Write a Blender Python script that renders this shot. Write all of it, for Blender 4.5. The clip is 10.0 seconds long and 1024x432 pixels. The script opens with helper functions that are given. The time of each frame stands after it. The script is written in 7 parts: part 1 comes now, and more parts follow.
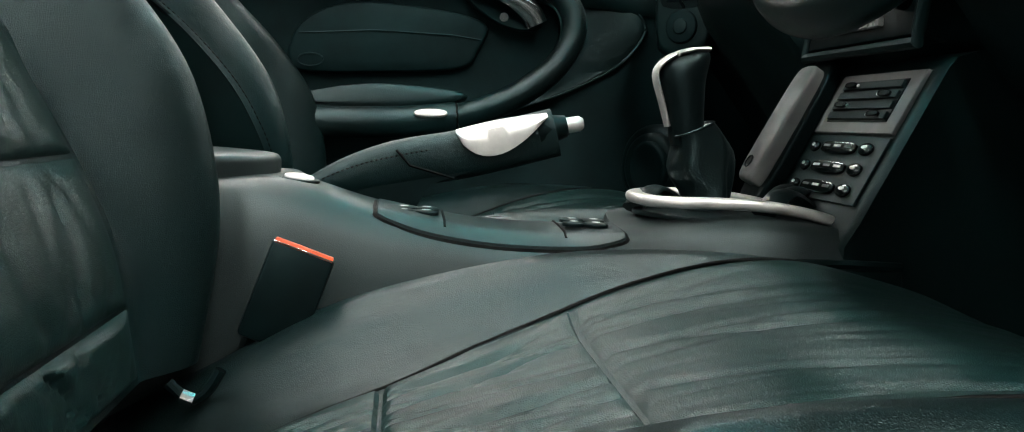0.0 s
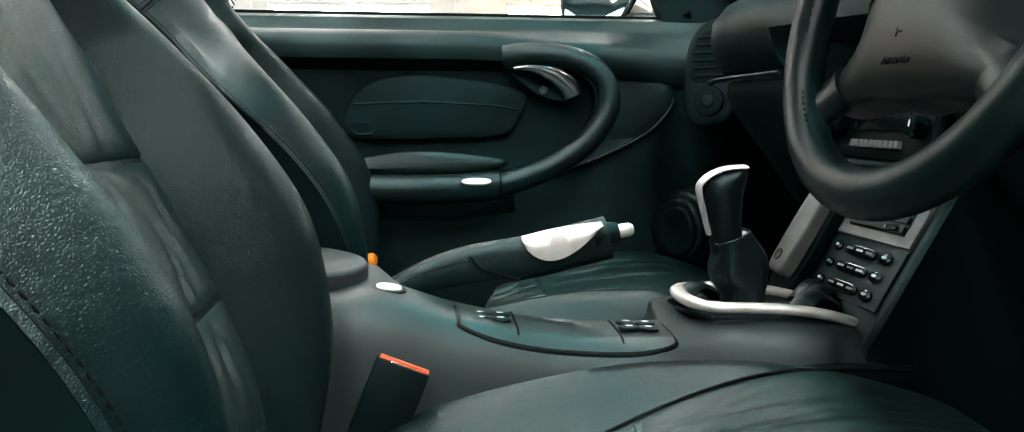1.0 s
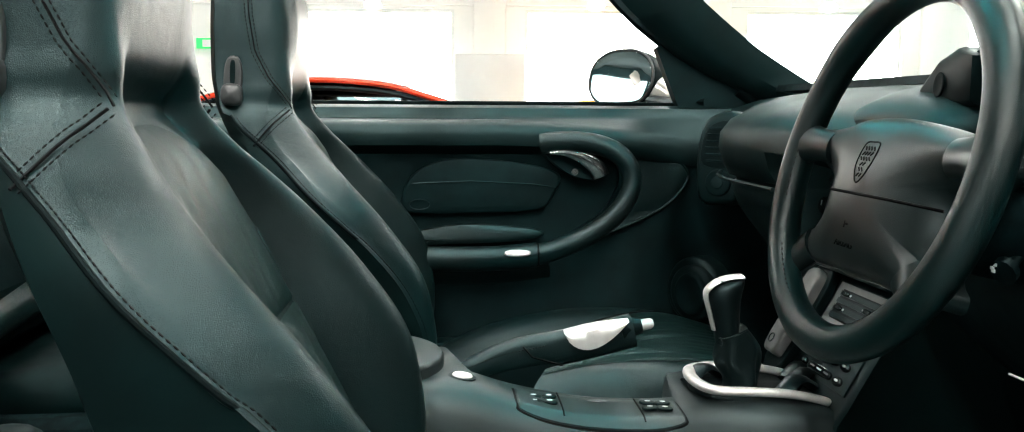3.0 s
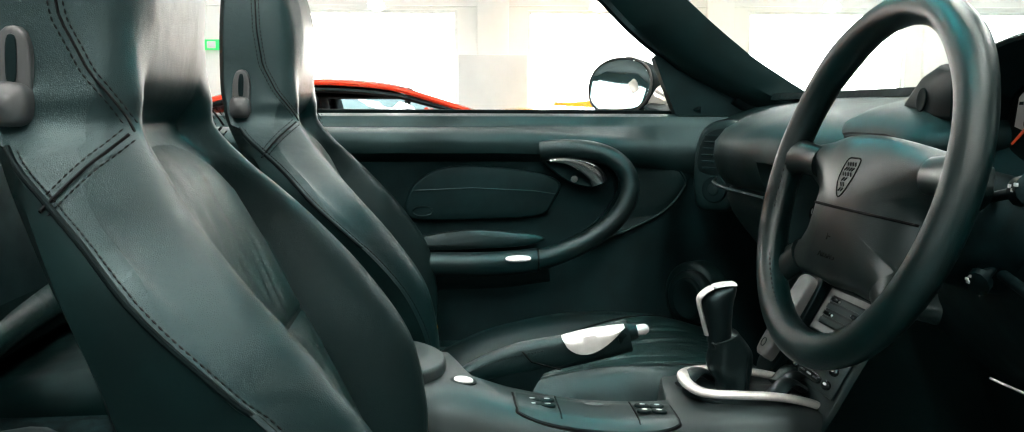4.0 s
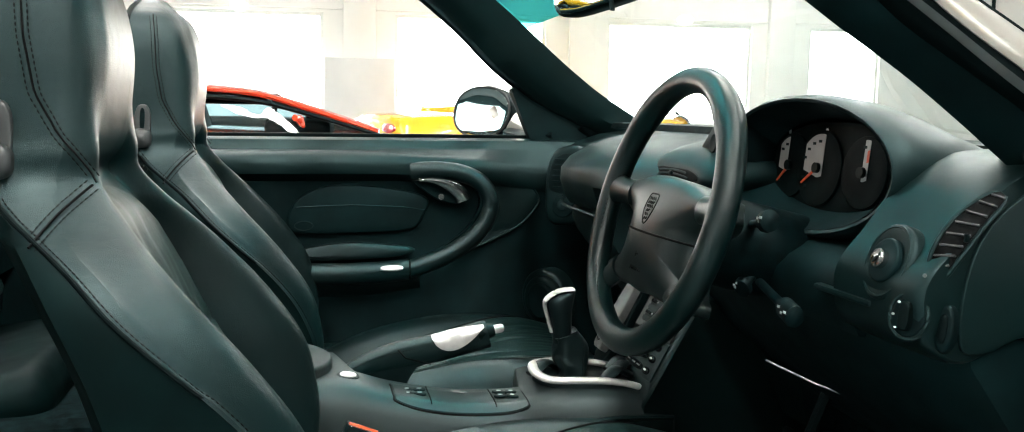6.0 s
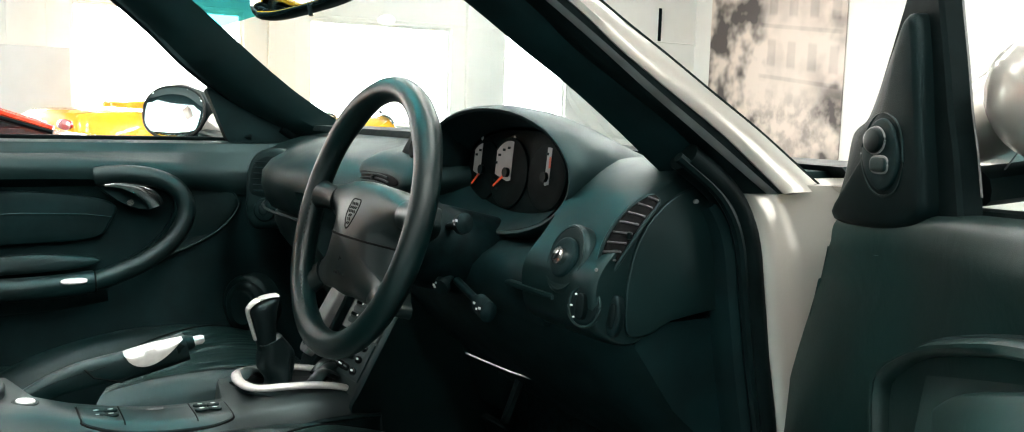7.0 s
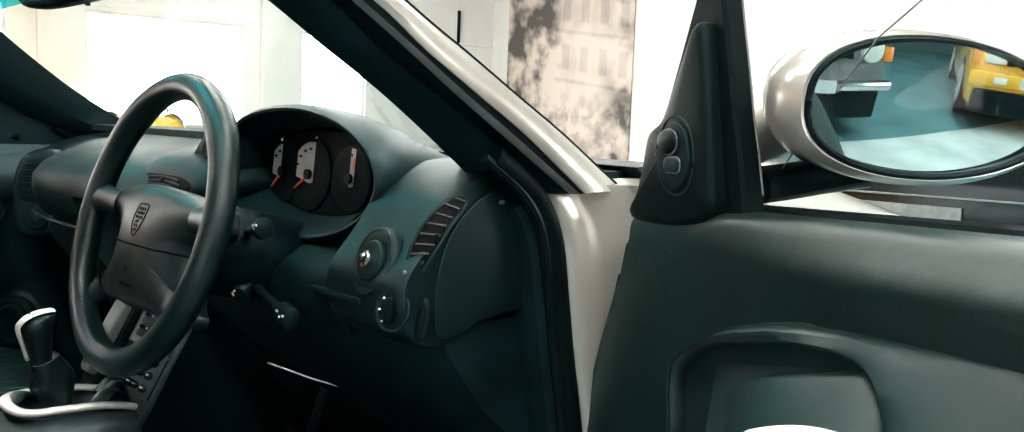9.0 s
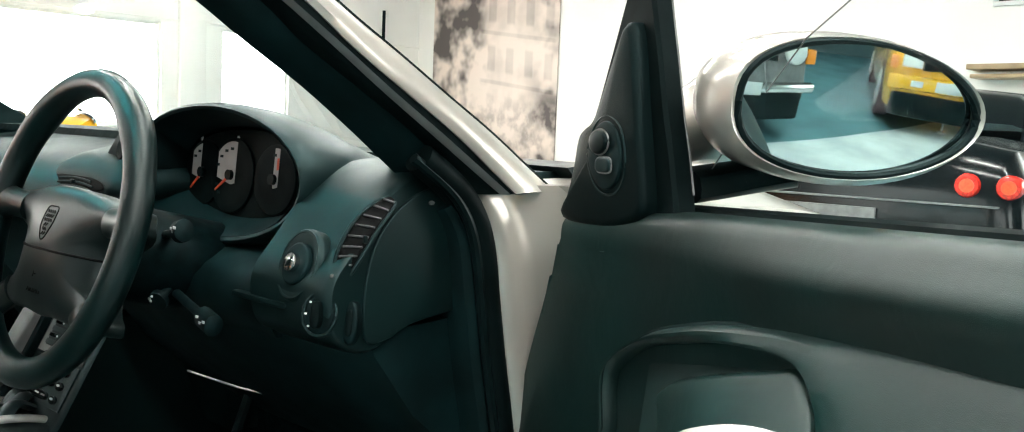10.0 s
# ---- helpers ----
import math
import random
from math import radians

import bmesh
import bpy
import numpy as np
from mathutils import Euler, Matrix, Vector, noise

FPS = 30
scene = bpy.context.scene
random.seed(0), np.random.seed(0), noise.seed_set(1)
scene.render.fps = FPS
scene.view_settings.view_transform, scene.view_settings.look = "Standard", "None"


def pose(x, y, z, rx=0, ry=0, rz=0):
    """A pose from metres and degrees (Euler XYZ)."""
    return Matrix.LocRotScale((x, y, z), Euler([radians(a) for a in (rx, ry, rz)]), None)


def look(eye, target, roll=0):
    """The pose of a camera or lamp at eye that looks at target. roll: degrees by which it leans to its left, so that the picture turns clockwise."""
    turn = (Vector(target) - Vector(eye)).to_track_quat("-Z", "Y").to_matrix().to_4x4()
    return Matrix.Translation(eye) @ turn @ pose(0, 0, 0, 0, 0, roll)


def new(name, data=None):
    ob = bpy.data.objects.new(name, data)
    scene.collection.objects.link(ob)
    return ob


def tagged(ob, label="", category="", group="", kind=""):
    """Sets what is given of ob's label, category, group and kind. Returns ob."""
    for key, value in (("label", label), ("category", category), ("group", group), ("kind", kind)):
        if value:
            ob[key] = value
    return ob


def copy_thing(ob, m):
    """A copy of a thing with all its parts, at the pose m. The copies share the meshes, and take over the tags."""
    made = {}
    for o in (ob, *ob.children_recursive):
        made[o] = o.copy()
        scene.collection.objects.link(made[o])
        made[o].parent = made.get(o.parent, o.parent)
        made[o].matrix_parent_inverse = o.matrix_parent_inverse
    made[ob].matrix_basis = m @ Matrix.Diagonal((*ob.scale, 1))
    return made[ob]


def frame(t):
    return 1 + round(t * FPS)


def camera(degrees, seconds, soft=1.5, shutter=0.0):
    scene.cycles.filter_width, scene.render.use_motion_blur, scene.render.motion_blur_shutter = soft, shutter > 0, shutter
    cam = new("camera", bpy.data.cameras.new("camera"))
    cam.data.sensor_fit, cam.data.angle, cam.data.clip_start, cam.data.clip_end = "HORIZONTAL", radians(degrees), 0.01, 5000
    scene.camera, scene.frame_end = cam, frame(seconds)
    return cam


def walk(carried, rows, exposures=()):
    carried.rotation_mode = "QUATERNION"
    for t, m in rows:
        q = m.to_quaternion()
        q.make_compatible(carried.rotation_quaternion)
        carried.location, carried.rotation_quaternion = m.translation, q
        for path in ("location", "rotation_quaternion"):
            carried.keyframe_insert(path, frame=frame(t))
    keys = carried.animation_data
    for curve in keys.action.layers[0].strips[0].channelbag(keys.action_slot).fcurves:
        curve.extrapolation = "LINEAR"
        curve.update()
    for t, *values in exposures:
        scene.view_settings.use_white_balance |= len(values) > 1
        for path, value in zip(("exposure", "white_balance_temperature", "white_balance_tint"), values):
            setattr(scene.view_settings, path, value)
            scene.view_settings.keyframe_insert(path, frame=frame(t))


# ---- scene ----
from mathutils.bvhtree import BVHTree

cam = camera(59.3, 10.0, soft=1.0)
PATH = [
    (0, (-0.004, -0.816, 0.59), (0.23, 1.159, 0.376), 0.2),
    (0.5, (-0.039, -0.853, 0.646), (0.194, 1.121, 0.426), 0.3),
    (1, (-0.071, -0.903, 0.705), (0.152, 1.072, 0.483), 0.3),
    (1.5, (-0.107, -0.977, 0.773), (0.112, 0.998, 0.547), 0.2),
    (2, (-0.132, -1.057, 0.829), (0.072, 0.919, 0.602), 0.2),
    (2.5, (-0.134, -1.098, 0.852), (0.058, 0.88, 0.622), 0.3),
    (4, (-0.131, -1.162, 0.882), (0.046, 0.817, 0.649), 0.2),
    (4.5, (-0.128, -1.192, 0.893), (0.041, 0.787, 0.659), 0.1),
    (5, (-0.115, -1.257, 0.91), (0.045, 0.723, 0.678), 0.0),
    (5.2, (-0.119, -1.279, 0.916), (0.059, 0.699, 0.684), 0.0),
    (6.3, (-0.181, -1.41, 0.945), (0.45, 0.474, 0.716), 1.1),
    (6.5, (-0.185, -1.416, 0.95), (0.567, 0.423, 0.718), 1.1),
    (7, (-0.173, -1.414, 0.948), (0.887, 0.267, 0.731), 1.7),
    (7.5, (-0.166, -1.418, 0.95), (0.982, 0.205, 0.734), 1.8),
    (8, (-0.16, -1.412, 0.949), (1.079, 0.143, 0.737), 1.8),
    (8.5, (-0.162, -1.408, 0.953), (1.163, 0.074, 0.738), 1.9),
    (9, (-0.171, -1.403, 0.948), (1.232, 0.008, 0.747), 2.1),
    (9.5, (-0.172, -1.395, 0.948), (1.293, -0.048, 0.75), 2.1),
    (10, (-0.164, -1.39, 0.946), (1.351, -0.098, 0.754), 2.3),
]
walk(cam, [(t, look(eye, target, roll)) for t, eye, target, roll in PATH], exposures=[(0, -0.22), (0.5, -0.12), (1.2, 0.0), (10, 0.0)])

# ---- light ----
world = bpy.data.worlds.new("world")
scene.world = world
world.use_nodes = True
sky = world.node_tree.nodes.new("ShaderNodeTexSky")
sky.sky_type, sky.sun_disc, sky.sun_elevation, sky.sun_rotation = "NISHITA", False, radians(40), radians(200)
world.node_tree.links.new(sky.outputs[0], world.node_tree.nodes["Background"].inputs[0])
world.node_tree.nodes["Background"].inputs[1].default_value = 0.1
scene.view_settings.exposure = 0.0
# WEST, SOUTH and STRIP drive lights added out of view.
WINDOW_GLOW, WEST_GLOW, SOUTH_GLOW, STRIP_GLOW = 11.0, 4.0, 9.0, 120.0

# ---- mesh helpers ----
V = Vector


def thing(name, label, category, at=(0, 0, 0), group="", kind=""):
    ob = new(name)
    ob.empty_display_size = 0.05
    ob.location = at
    return tagged(ob, label, category, group, kind)


def mesh_of(name, bm, mat, smooth=40):
    me = bpy.data.meshes.new(name)
    bmesh.ops.recalc_face_normals(bm, faces=bm.faces)
    bm.to_mesh(me)
    bm.free()
    if smooth:
        me.shade_smooth()
        me.set_sharp_from_angle(angle=radians(smooth))
    me.materials.append(mat)
    return me


def part(name, bm, mat, parent, label="", smooth=40):
    ob = new(name, mesh_of(name, bm, mat, smooth))
    ob.parent = parent
    if parent.parent is None:
        ob.matrix_parent_inverse = Matrix.Translation(-parent.location)
    if label:
        ob["label"] = label
    return ob


def solo(name, bm, mat, label, category, kind="", smooth=40, group=""):
    ob = new(name, mesh_of(name, bm, mat, smooth))
    return tagged(ob, label, category, group, kind)


def spline(points, n=8, closed=False):
    """Catmull-Rom through the points."""
    P = [V(p) for p in points]
    out = []
    m = len(P)
    for i in range(m if closed else m - 1):
        if closed:
            a, b, c, d = P[i - 1], P[i], P[(i + 1) % m], P[(i + 2) % m]
        else:
            a, b, c, d = P[max(i - 1, 0)], P[i], P[i + 1], P[min(i + 2, m - 1)]
        for k in range(n):
            t = k / n
            out.append(0.5 * (2 * b + (c - a) * t + (2 * a - 5 * b + 4 * c - d) * t * t + (3 * b - a - 3 * c + d) * t ** 3))
    if not closed:
        out.append(P[-1])
    return out


def loft(rings, bm=None, loop=True, caps=True, ends=False):
    """Skin over rings of equal count; loop closes each ring, ends joins the last ring to the first."""
    bm = bm or bmesh.new()
    R = [[bm.verts.new(p) for p in ring] for ring in rings]
    m = len(R[0])
    pairs = list(zip(R, R[1:])) + ([(R[-1], R[0])] if ends else [])
    for a, b in pairs:
        for i in range(m if loop else m - 1):
            j = (i + 1) % m
            bm.faces.new((a[i], a[j], b[j], b[i]))
    if caps and loop and not ends:
        bm.faces.new(R[0][::-1])
        bm.faces.new(R[-1])
    return bm


def tube(path, rx, ry=None, n=12, bm=None, up=(0, 0, 1), closed=False, caps=True, power=2.0):
    """Sweep an oval along a path. rx is across, ry along 'up'; numbers or functions of 0..1."""
    P = [V(p) for p in path]
    m = len(P)
    rings = []
    upv = V(up)
    for i, p in enumerate(P):
        if closed:
            t = P[(i + 1) % m] - P[i - 1]
        else:
            t = P[min(i + 1, m - 1)] - P[max(i - 1, 0)]
        t.normalize()
        side = t.cross(upv)
        if side.length < 1e-4:
            side = t.cross(V((0.3, 1, 0)))
        side.normalize()
        u2 = side.cross(t)
        s = i / (m - 1)
        a = rx(s) if callable(rx) else rx
        b = a if ry is None else (ry(s) if callable(ry) else ry)
        ring = []
        for k in range(n):
            th = 2 * math.pi * k / n
            cx, sx = math.cos(th), math.sin(th)
            e = 2 / power
            ring.append(p + side * (a * math.copysign(abs(cx) ** e, cx)) + u2 * (b * math.copysign(abs(sx) ** e, sx)))
        rings.append(ring)
    return loft(rings, bm, True, caps and not closed, closed)


def rbox(c, size, bevel=0.004, rot=None, bm=None, seg=2):
    """A box with rounded edges; rot is a Matrix or Euler degrees."""
    b2 = bmesh.new()
    bmesh.ops.create_cube(b2, size=1)
    bmesh.ops.scale(b2, vec=size, verts=b2.verts)
    if bevel:
        bmesh.ops.bevel(b2, geom=b2.edges[:], offset=min(bevel, 0.49 * min(size)), segments=seg, profile=0.5, affect="EDGES")
    m = rot if isinstance(rot, Matrix) else pose(0, 0, 0, *(rot or (0, 0, 0)))
    m = Matrix.Translation(c) @ m.to_3x3().to_4x4()
    bmesh.ops.transform(b2, matrix=m, verts=b2.verts)
    if bm is None:
        return b2
    tmp = bpy.data.meshes.new("tmp")
    b2.to_mesh(tmp)
    b2.free()
    bm.from_mesh(tmp)
    bpy.data.meshes.remove(tmp)
    return bm


def axes(origin, x, y):
    """A frame at origin with the given x axis and, near it, the y axis."""
    x = V(x).normalized()
    z = x.cross(V(y)).normalized()
    y = z.cross(x)
    m = Matrix((x, y, z)).transposed().to_4x4()
    m.translation = origin
    return m


def plate(outline, m, depth, rise=0.0, bevel=0.003, bm=None, rings=3):
    """A slab over a 2-D outline in the frame m (z is out), its front rounded at the rim and domed by rise."""
    pts = [V((p[0], p[1], 0)) for p in outline]
    c = sum(pts, V((0, 0, 0))) / len(pts)
    stack = [[p.copy() for p in pts], [p + V((0, 0, depth - bevel)) for p in pts]]
    size = sum((p - c).length for p in pts) / len(pts)
    for k in (0.3, 0.7, 1.0):
        f = 1 - bevel / size * (1 - math.cos(k * math.pi / 2))
        stack.append([c + (p - c) * f + V((0, 0, depth - bevel + bevel * math.sin(k * math.pi / 2))) for p in pts])
    base = 1 - bevel / size
    for i in range(1, rings + 1):
        f = base * (1 - i / (rings + 0.6))
        stack.append([c + (p - c) * f + V((0, 0, depth + rise * (1 - (f / base) ** 2))) for p in pts])
    return loft([[m @ p for p in ring] for ring in stack], bm)


def oval(a, b, n=24, power=2.0, cx=0, cy=0):
    out = []
    for k in range(n):
        th = 2 * math.pi * k / n
        c, s = math.cos(th), math.sin(th)
        e = 2 / power
        out.append((cx + a * math.copysign(abs(c) ** e, c), cy + b * math.copysign(abs(s) ** e, s)))
    return out


def smooth_outline(points, n=6):
    return [(p.x, p.y) for p in spline([(x, y, 0) for x, y in points], n, True)]


def stitches(path, size=0.0008, length=0.0040, gap=0.0018, normal=(0, -1, 0)):
    """A row of short thread beads along a path."""
    bm = bmesh.new()
    P = [V(p) for p in path]
    d = [0.0]
    for a, b in zip(P, P[1:]):
        d.append(d[-1] + (b - a).length)
    s = 0.0
    j = 0
    while s + length < d[-1]:
        def at(q):
            k = max(i for i in range(len(d)) if d[i] <= q)
            k = min(k, len(P) - 2)
            return P[k].lerp(P[k + 1], (q - d[k]) / max(d[k + 1] - d[k], 1e-6))
        a, b = at(s), at(s + length)
        tube([a, a.lerp(b, 0.5) + V(normal) * size * 0.4, b], lambda q: size * (0.5 + 0.5 * math.sin(math.pi * q)), n=5, bm=bm, up=(0.3, 0.8, 0.5))
        s += length + gap
    return bm


# ---- materials ----
def material(name, colour, rough=0.5, metal=0.0, spec=0.5, coat=0.0, noise=(40, 0.12), fine=(600, 0.25), bump=0.1, emit=None, rough_var=0.12, kind="noise", tone=None, sheen=None, wave=0.35):
    """Base colour with a broad and a fine variation, roughness variation and a bump."""
    mat = bpy.data.materials.new(name)
    mat.use_nodes = True
    nt = mat.node_tree
    N, L = nt.nodes, nt.links
    b = N["Principled BSDF"]
    b.inputs["Metallic"].default_value = metal
    b.inputs["Specular IOR Level"].default_value = spec
    b.inputs["Coat Weight"].default_value = coat
    if sheen:
        b.inputs["Specular Tint"].default_value = (*sheen, 1)
    b.inputs["Coat Roughness"].default_value = 0.05
    tc = N.new("ShaderNodeTexCoord")
    n1 = N.new("ShaderNodeTexNoise")
    n1.inputs["Scale"].default_value, n1.inputs["Detail"].default_value = noise[0], 6
    L.new(tc.outputs["Object"], n1.inputs["Vector"])
    ramp = N.new("ShaderNodeMix")
    ramp.data_type = "RGBA"
    c = V(colour)
    t2 = V(tone) if tone else c * (1 - 2.2 * noise[1])
    ramp.inputs[6].default_value = (*(c * (1 + noise[1])), 1)
    ramp.inputs[7].default_value = (*t2, 1)
    mr = N.new("ShaderNodeMapRange")
    mr.inputs[1].default_value, mr.inputs[2].default_value = 0.35, 0.65
    L.new(n1.outputs["Fac"], mr.inputs[0])
    L.new(mr.outputs[0], ramp.inputs[0])
    L.new(ramp.outputs[2], b.inputs["Base Color"])
    rr = N.new("ShaderNodeMapRange")
    rr.inputs[3].default_value, rr.inputs[4].default_value = max(rough - rough_var, 0.02), min(rough + rough_var, 1)
    L.new(n1.outputs["Fac"], rr.inputs[0])
    L.new(rr.outputs[0], b.inputs["Roughness"])
    if bump:
        if kind == "leather":
            n2 = N.new("ShaderNodeTexVoronoi")
            n2.feature = "DISTANCE_TO_EDGE"
            n2.inputs["Scale"].default_value = fine[0]
            out = n2.outputs["Distance"]
        else:
            n2 = N.new("ShaderNodeTexNoise")
            n2.inputs["Scale"].default_value, n2.inputs["Detail"].default_value = fine[0], 3
            out = n2.outputs["Fac"]
        L.new(tc.outputs["Object"], n2.inputs["Vector"])
        bp = N.new("ShaderNodeBump")
        bp.inputs["Strength"].default_value = fine[1]
        bp.inputs["Distance"].default_value = 0.001 * bump
        L.new(out, bp.inputs["Height"])
        if kind == "leather":
            n3 = N.new("ShaderNodeTexNoise")
            n3.inputs["Scale"].default_value, n3.inputs["Detail"].default_value = 14, 5
            n3.inputs["Distortion"].default_value = 0.6
            L.new(tc.outputs["Object"], n3.inputs["Vector"])
            bp2 = N.new("ShaderNodeBump")
            bp2.inputs["Strength"].default_value, bp2.inputs["Distance"].default_value = wave, 0.006
            L.new(n3.outputs["Fac"], bp2.inputs["Height"])
            L.new(bp.outputs[0], bp2.inputs["Normal"])
            n4 = N.new("ShaderNodeTexNoise")
            n4.inputs["Scale"].default_value, n4.inputs["Detail"].default_value, n4.inputs["Roughness"].default_value = 55, 6, 0.65
            n4.inputs["Distortion"].default_value = 1.4
            L.new(tc.outputs["Object"], n4.inputs["Vector"])
            bp3 = N.new("ShaderNodeBump")
            bp3.inputs["Strength"].default_value, bp3.inputs["Distance"].default_value = 0.63 * wave, 0.0015
            L.new(n4.outputs["Fac"], bp3.inputs["Height"])
            L.new(bp2.outputs[0], bp3.inputs["Normal"])
            bp = bp3
        L.new(bp.outputs[0], b.inputs["Normal"])
    if emit:
        b.inputs["Emission Color"].default_value = (*emit[0], 1)
        b.inputs["Emission Strength"].default_value = emit[1]
    return mat


def glass(name, tint=(0.9, 0.97, 0.97), rough=0.0, gloss=0.45):
    """Thin pane: mostly clear, glossy by Fresnel."""
    mat = bpy.data.materials.new(name)
    mat.use_nodes = True
    nt = mat.node_tree
    nt.nodes.clear()
    out = nt.nodes.new("ShaderNodeOutputMaterial")
    mix = nt.nodes.new("ShaderNodeMixShader")
    tr = nt.nodes.new("ShaderNodeBsdfTransparent")
    gl = nt.nodes.new("ShaderNodeBsdfGlossy")
    lw = nt.nodes.new("ShaderNodeLayerWeight")
    fr = nt.nodes.new("ShaderNodeMapRange")
    fr.inputs[1].default_value, fr.inputs[2].default_value = 0.55, 1.0
    fr.inputs[3].default_value, fr.inputs[4].default_value = 0.06 * gloss, gloss
    nt.links.new(lw.outputs["Facing"], fr.inputs[0])
    gl.inputs["Roughness"].default_value = rough
    tr.inputs[0].default_value = (*tint, 1)
    nt.links.new(fr.outputs[0], mix.inputs[0])
    nt.links.new(tr.outputs[0], mix.inputs[1])
    nt.links.new(gl.outputs[0], mix.inputs[2])
    nt.links.new(mix.outputs[0], out.inputs[0])
    return mat


TEAL = (0.62, 0.97, 1.0)
LEATHER = material("leather", (0.0036, 0.0340, 0.0316), 0.32, spec=0.35, rough_var=0.05, sheen=(0.98, 0.98, 0.96), noise=(5, 0.2), fine=(720, 0.7), bump=0.5, kind="leather", tone=(0.0060, 0.0240, 0.0228))
LEATHER = material("leather", (0.0012, 0.0078, 0.0083), 0.31, spec=0.36, rough_var=0.05, sheen=(0.70, 0.97, 1.0), noise=(5, 0.2), fine=(720, 0.7), bump=0.5, kind="leather", tone=(0.0034, 0.0066, 0.0066))
DOOR_LEATHER = material("door_leather", (0.0028, 0.0180, 0.0170), 0.38, spec=0.42, rough_var=0.05, sheen=(0.86, 0.98, 0.97), noise=(4, 0.15), fine=(900, 0.45), bump=0.35, kind="leather", tone=(0.0052, 0.0120, 0.0112), wave=0.2)
HUB_LEATHER = material("hub_leather", (0.0026, 0.0070, 0.0070), 0.33, spec=0.50, sheen=(0.84, 0.99, 1.0), noise=(9, 0.12), fine=(1100, 0.5), bump=0.3, rough_var=0.05)
WHEEL_LEATHER = material("wheel_leather", (0.0010, 0.0080, 0.0082), 0.31, rough_var=0.02, spec=0.42, sheen=(0.88, 0.98, 0.98), noise=(20, 0.2), fine=(1000, 0.5), bump=0.35, kind="leather", wave=0.03)
LEATHER_SOFT = material("leather_insert", (0.0030, 0.0150, 0.0146), 0.33, rough_var=0.05, spec=0.36, sheen=(0.84, 0.98, 0.99), noise=(7, 0.2), fine=(720, 0.75), bump=0.55, kind="leather", tone=(0.0044, 0.0130, 0.0126))
GAITER = material("gaiter_leather", (0.0022, 0.0050, 0.0054), 0.36, spec=0.4, sheen=TEAL, noise=(30, 0.2), fine=(420, 0.5), bump=0.5, kind="leather")
KNOB = material("knob_leather", (0.0020, 0.0042, 0.0046), 0.42, spec=0.28, sheen=TEAL, noise=(30, 0.2), fine=(900, 0.4), bump=0.3)
SHELL = material("seat_back_shell", (0.0010, 0.0052, 0.0053), 0.55, spec=0.11, sheen=TEAL, noise=(20, 0.15), fine=(700, 0.2))
THREAD = material("thread", (0.0008, 0.0016, 0.0018), 0.7, spec=0.1, noise=(300, 0.3), bump=0)
MATTE = material("matte_black", (0.0016, 0.0062, 0.0070), 0.5, spec=0.12, sheen=TEAL, noise=(60, 0.3), fine=(900, 0.3), bump=0.2)
TRIM = material("soft_trim", (0.0020, 0.0082, 0.0084), 0.45, spec=0.32, sheen=TEAL, noise=(14, 0.16), fine=(1100, 0.6), bump=0.35)
SAIL = material("sail_plastic", (0.0010, 0.0042, 0.0045), 0.45, spec=0.10, sheen=TEAL, noise=(14, 0.16), fine=(1100, 0.6), bump=0.35)
TRIM_DARK = material("dark_trim", (0.0018, 0.0084, 0.0092), 0.60, spec=0.16, sheen=TEAL, noise=(18, 0.2), fine=(900, 0.4), bump=0.3)
CONSOLE = material("console_plastic", (0.011, 0.0175, 0.0178), 0.44, spec=0.45, rough_var=0.03, noise=(10, 0.12), sheen=(0.80, 0.98, 1.0), fine=(1300, 0.7), bump=0.3)
RUBBER = material("rubber", (0.0018, 0.0040, 0.0042), 0.55, spec=0.06, sheen=TEAL, noise=(30, 0.2), fine=(500, 0.2))
BLACK = material("black_plastic", (0.0020, 0.0054, 0.0058), 0.40, spec=0.14, sheen=TEAL, noise=(30, 0.2), fine=(800, 0.2))
GLOSS = material("gloss_black", (0.002, 0.0035, 0.0035), 0.12, spec=0.35, sheen=TEAL, noise=(30, 0.2), bump=0, rough_var=0.05)
CARPET = material("carpet", (0.003, 0.0100, 0.0110), 0.95, spec=0.05, noise=(60, 0.3), fine=(1500, 0.8), bump=2.0)
SATIN = material("satin_metal", (0.66, 0.66, 0.64), 0.42, metal=0.6, noise=(60, 0.06), fine=(900, 0.1), bump=0.05)
CHROME = material("chrome", (0.62, 0.62, 0.61), 0.16, metal=1.0, noise=(60, 0.05), bump=0, rough_var=0.05)
SILVER = material("silver_paint", (0.50, 0.485, 0.44), 0.30, metal=0.55, coat=0.8, noise=(6, 0.02), fine=(2500, 0.08), bump=0.05, rough_var=0.03)
GREY = material("grey_plastic", (0.150, 0.156, 0.154), 0.45, noise=(25, 0.1), fine=(1000, 0.3), bump=0.15)
GREY_DARK = material("dark_grey_plastic", (0.03, 0.034, 0.035), 0.45, noise=(25, 0.1), fine=(1000, 0.3), bump=0.15)
WHITE = material("white_lens", (0.8, 0.8, 0.78), 0.3, noise=(60, 0.04), bump=0)
ICON = material("white_print", (0.75, 0.76, 0.75), 0.5, noise=(300, 0.1), bump=0)
ORANGE = material("orange_plastic", (0.75, 0.09, 0.025), 0.4, noise=(80, 0.1), bump=0)
AMBER = material("amber_lens", (0.75, 0.22, 0.015), 0.2, noise=(60, 0.1), bump=0)
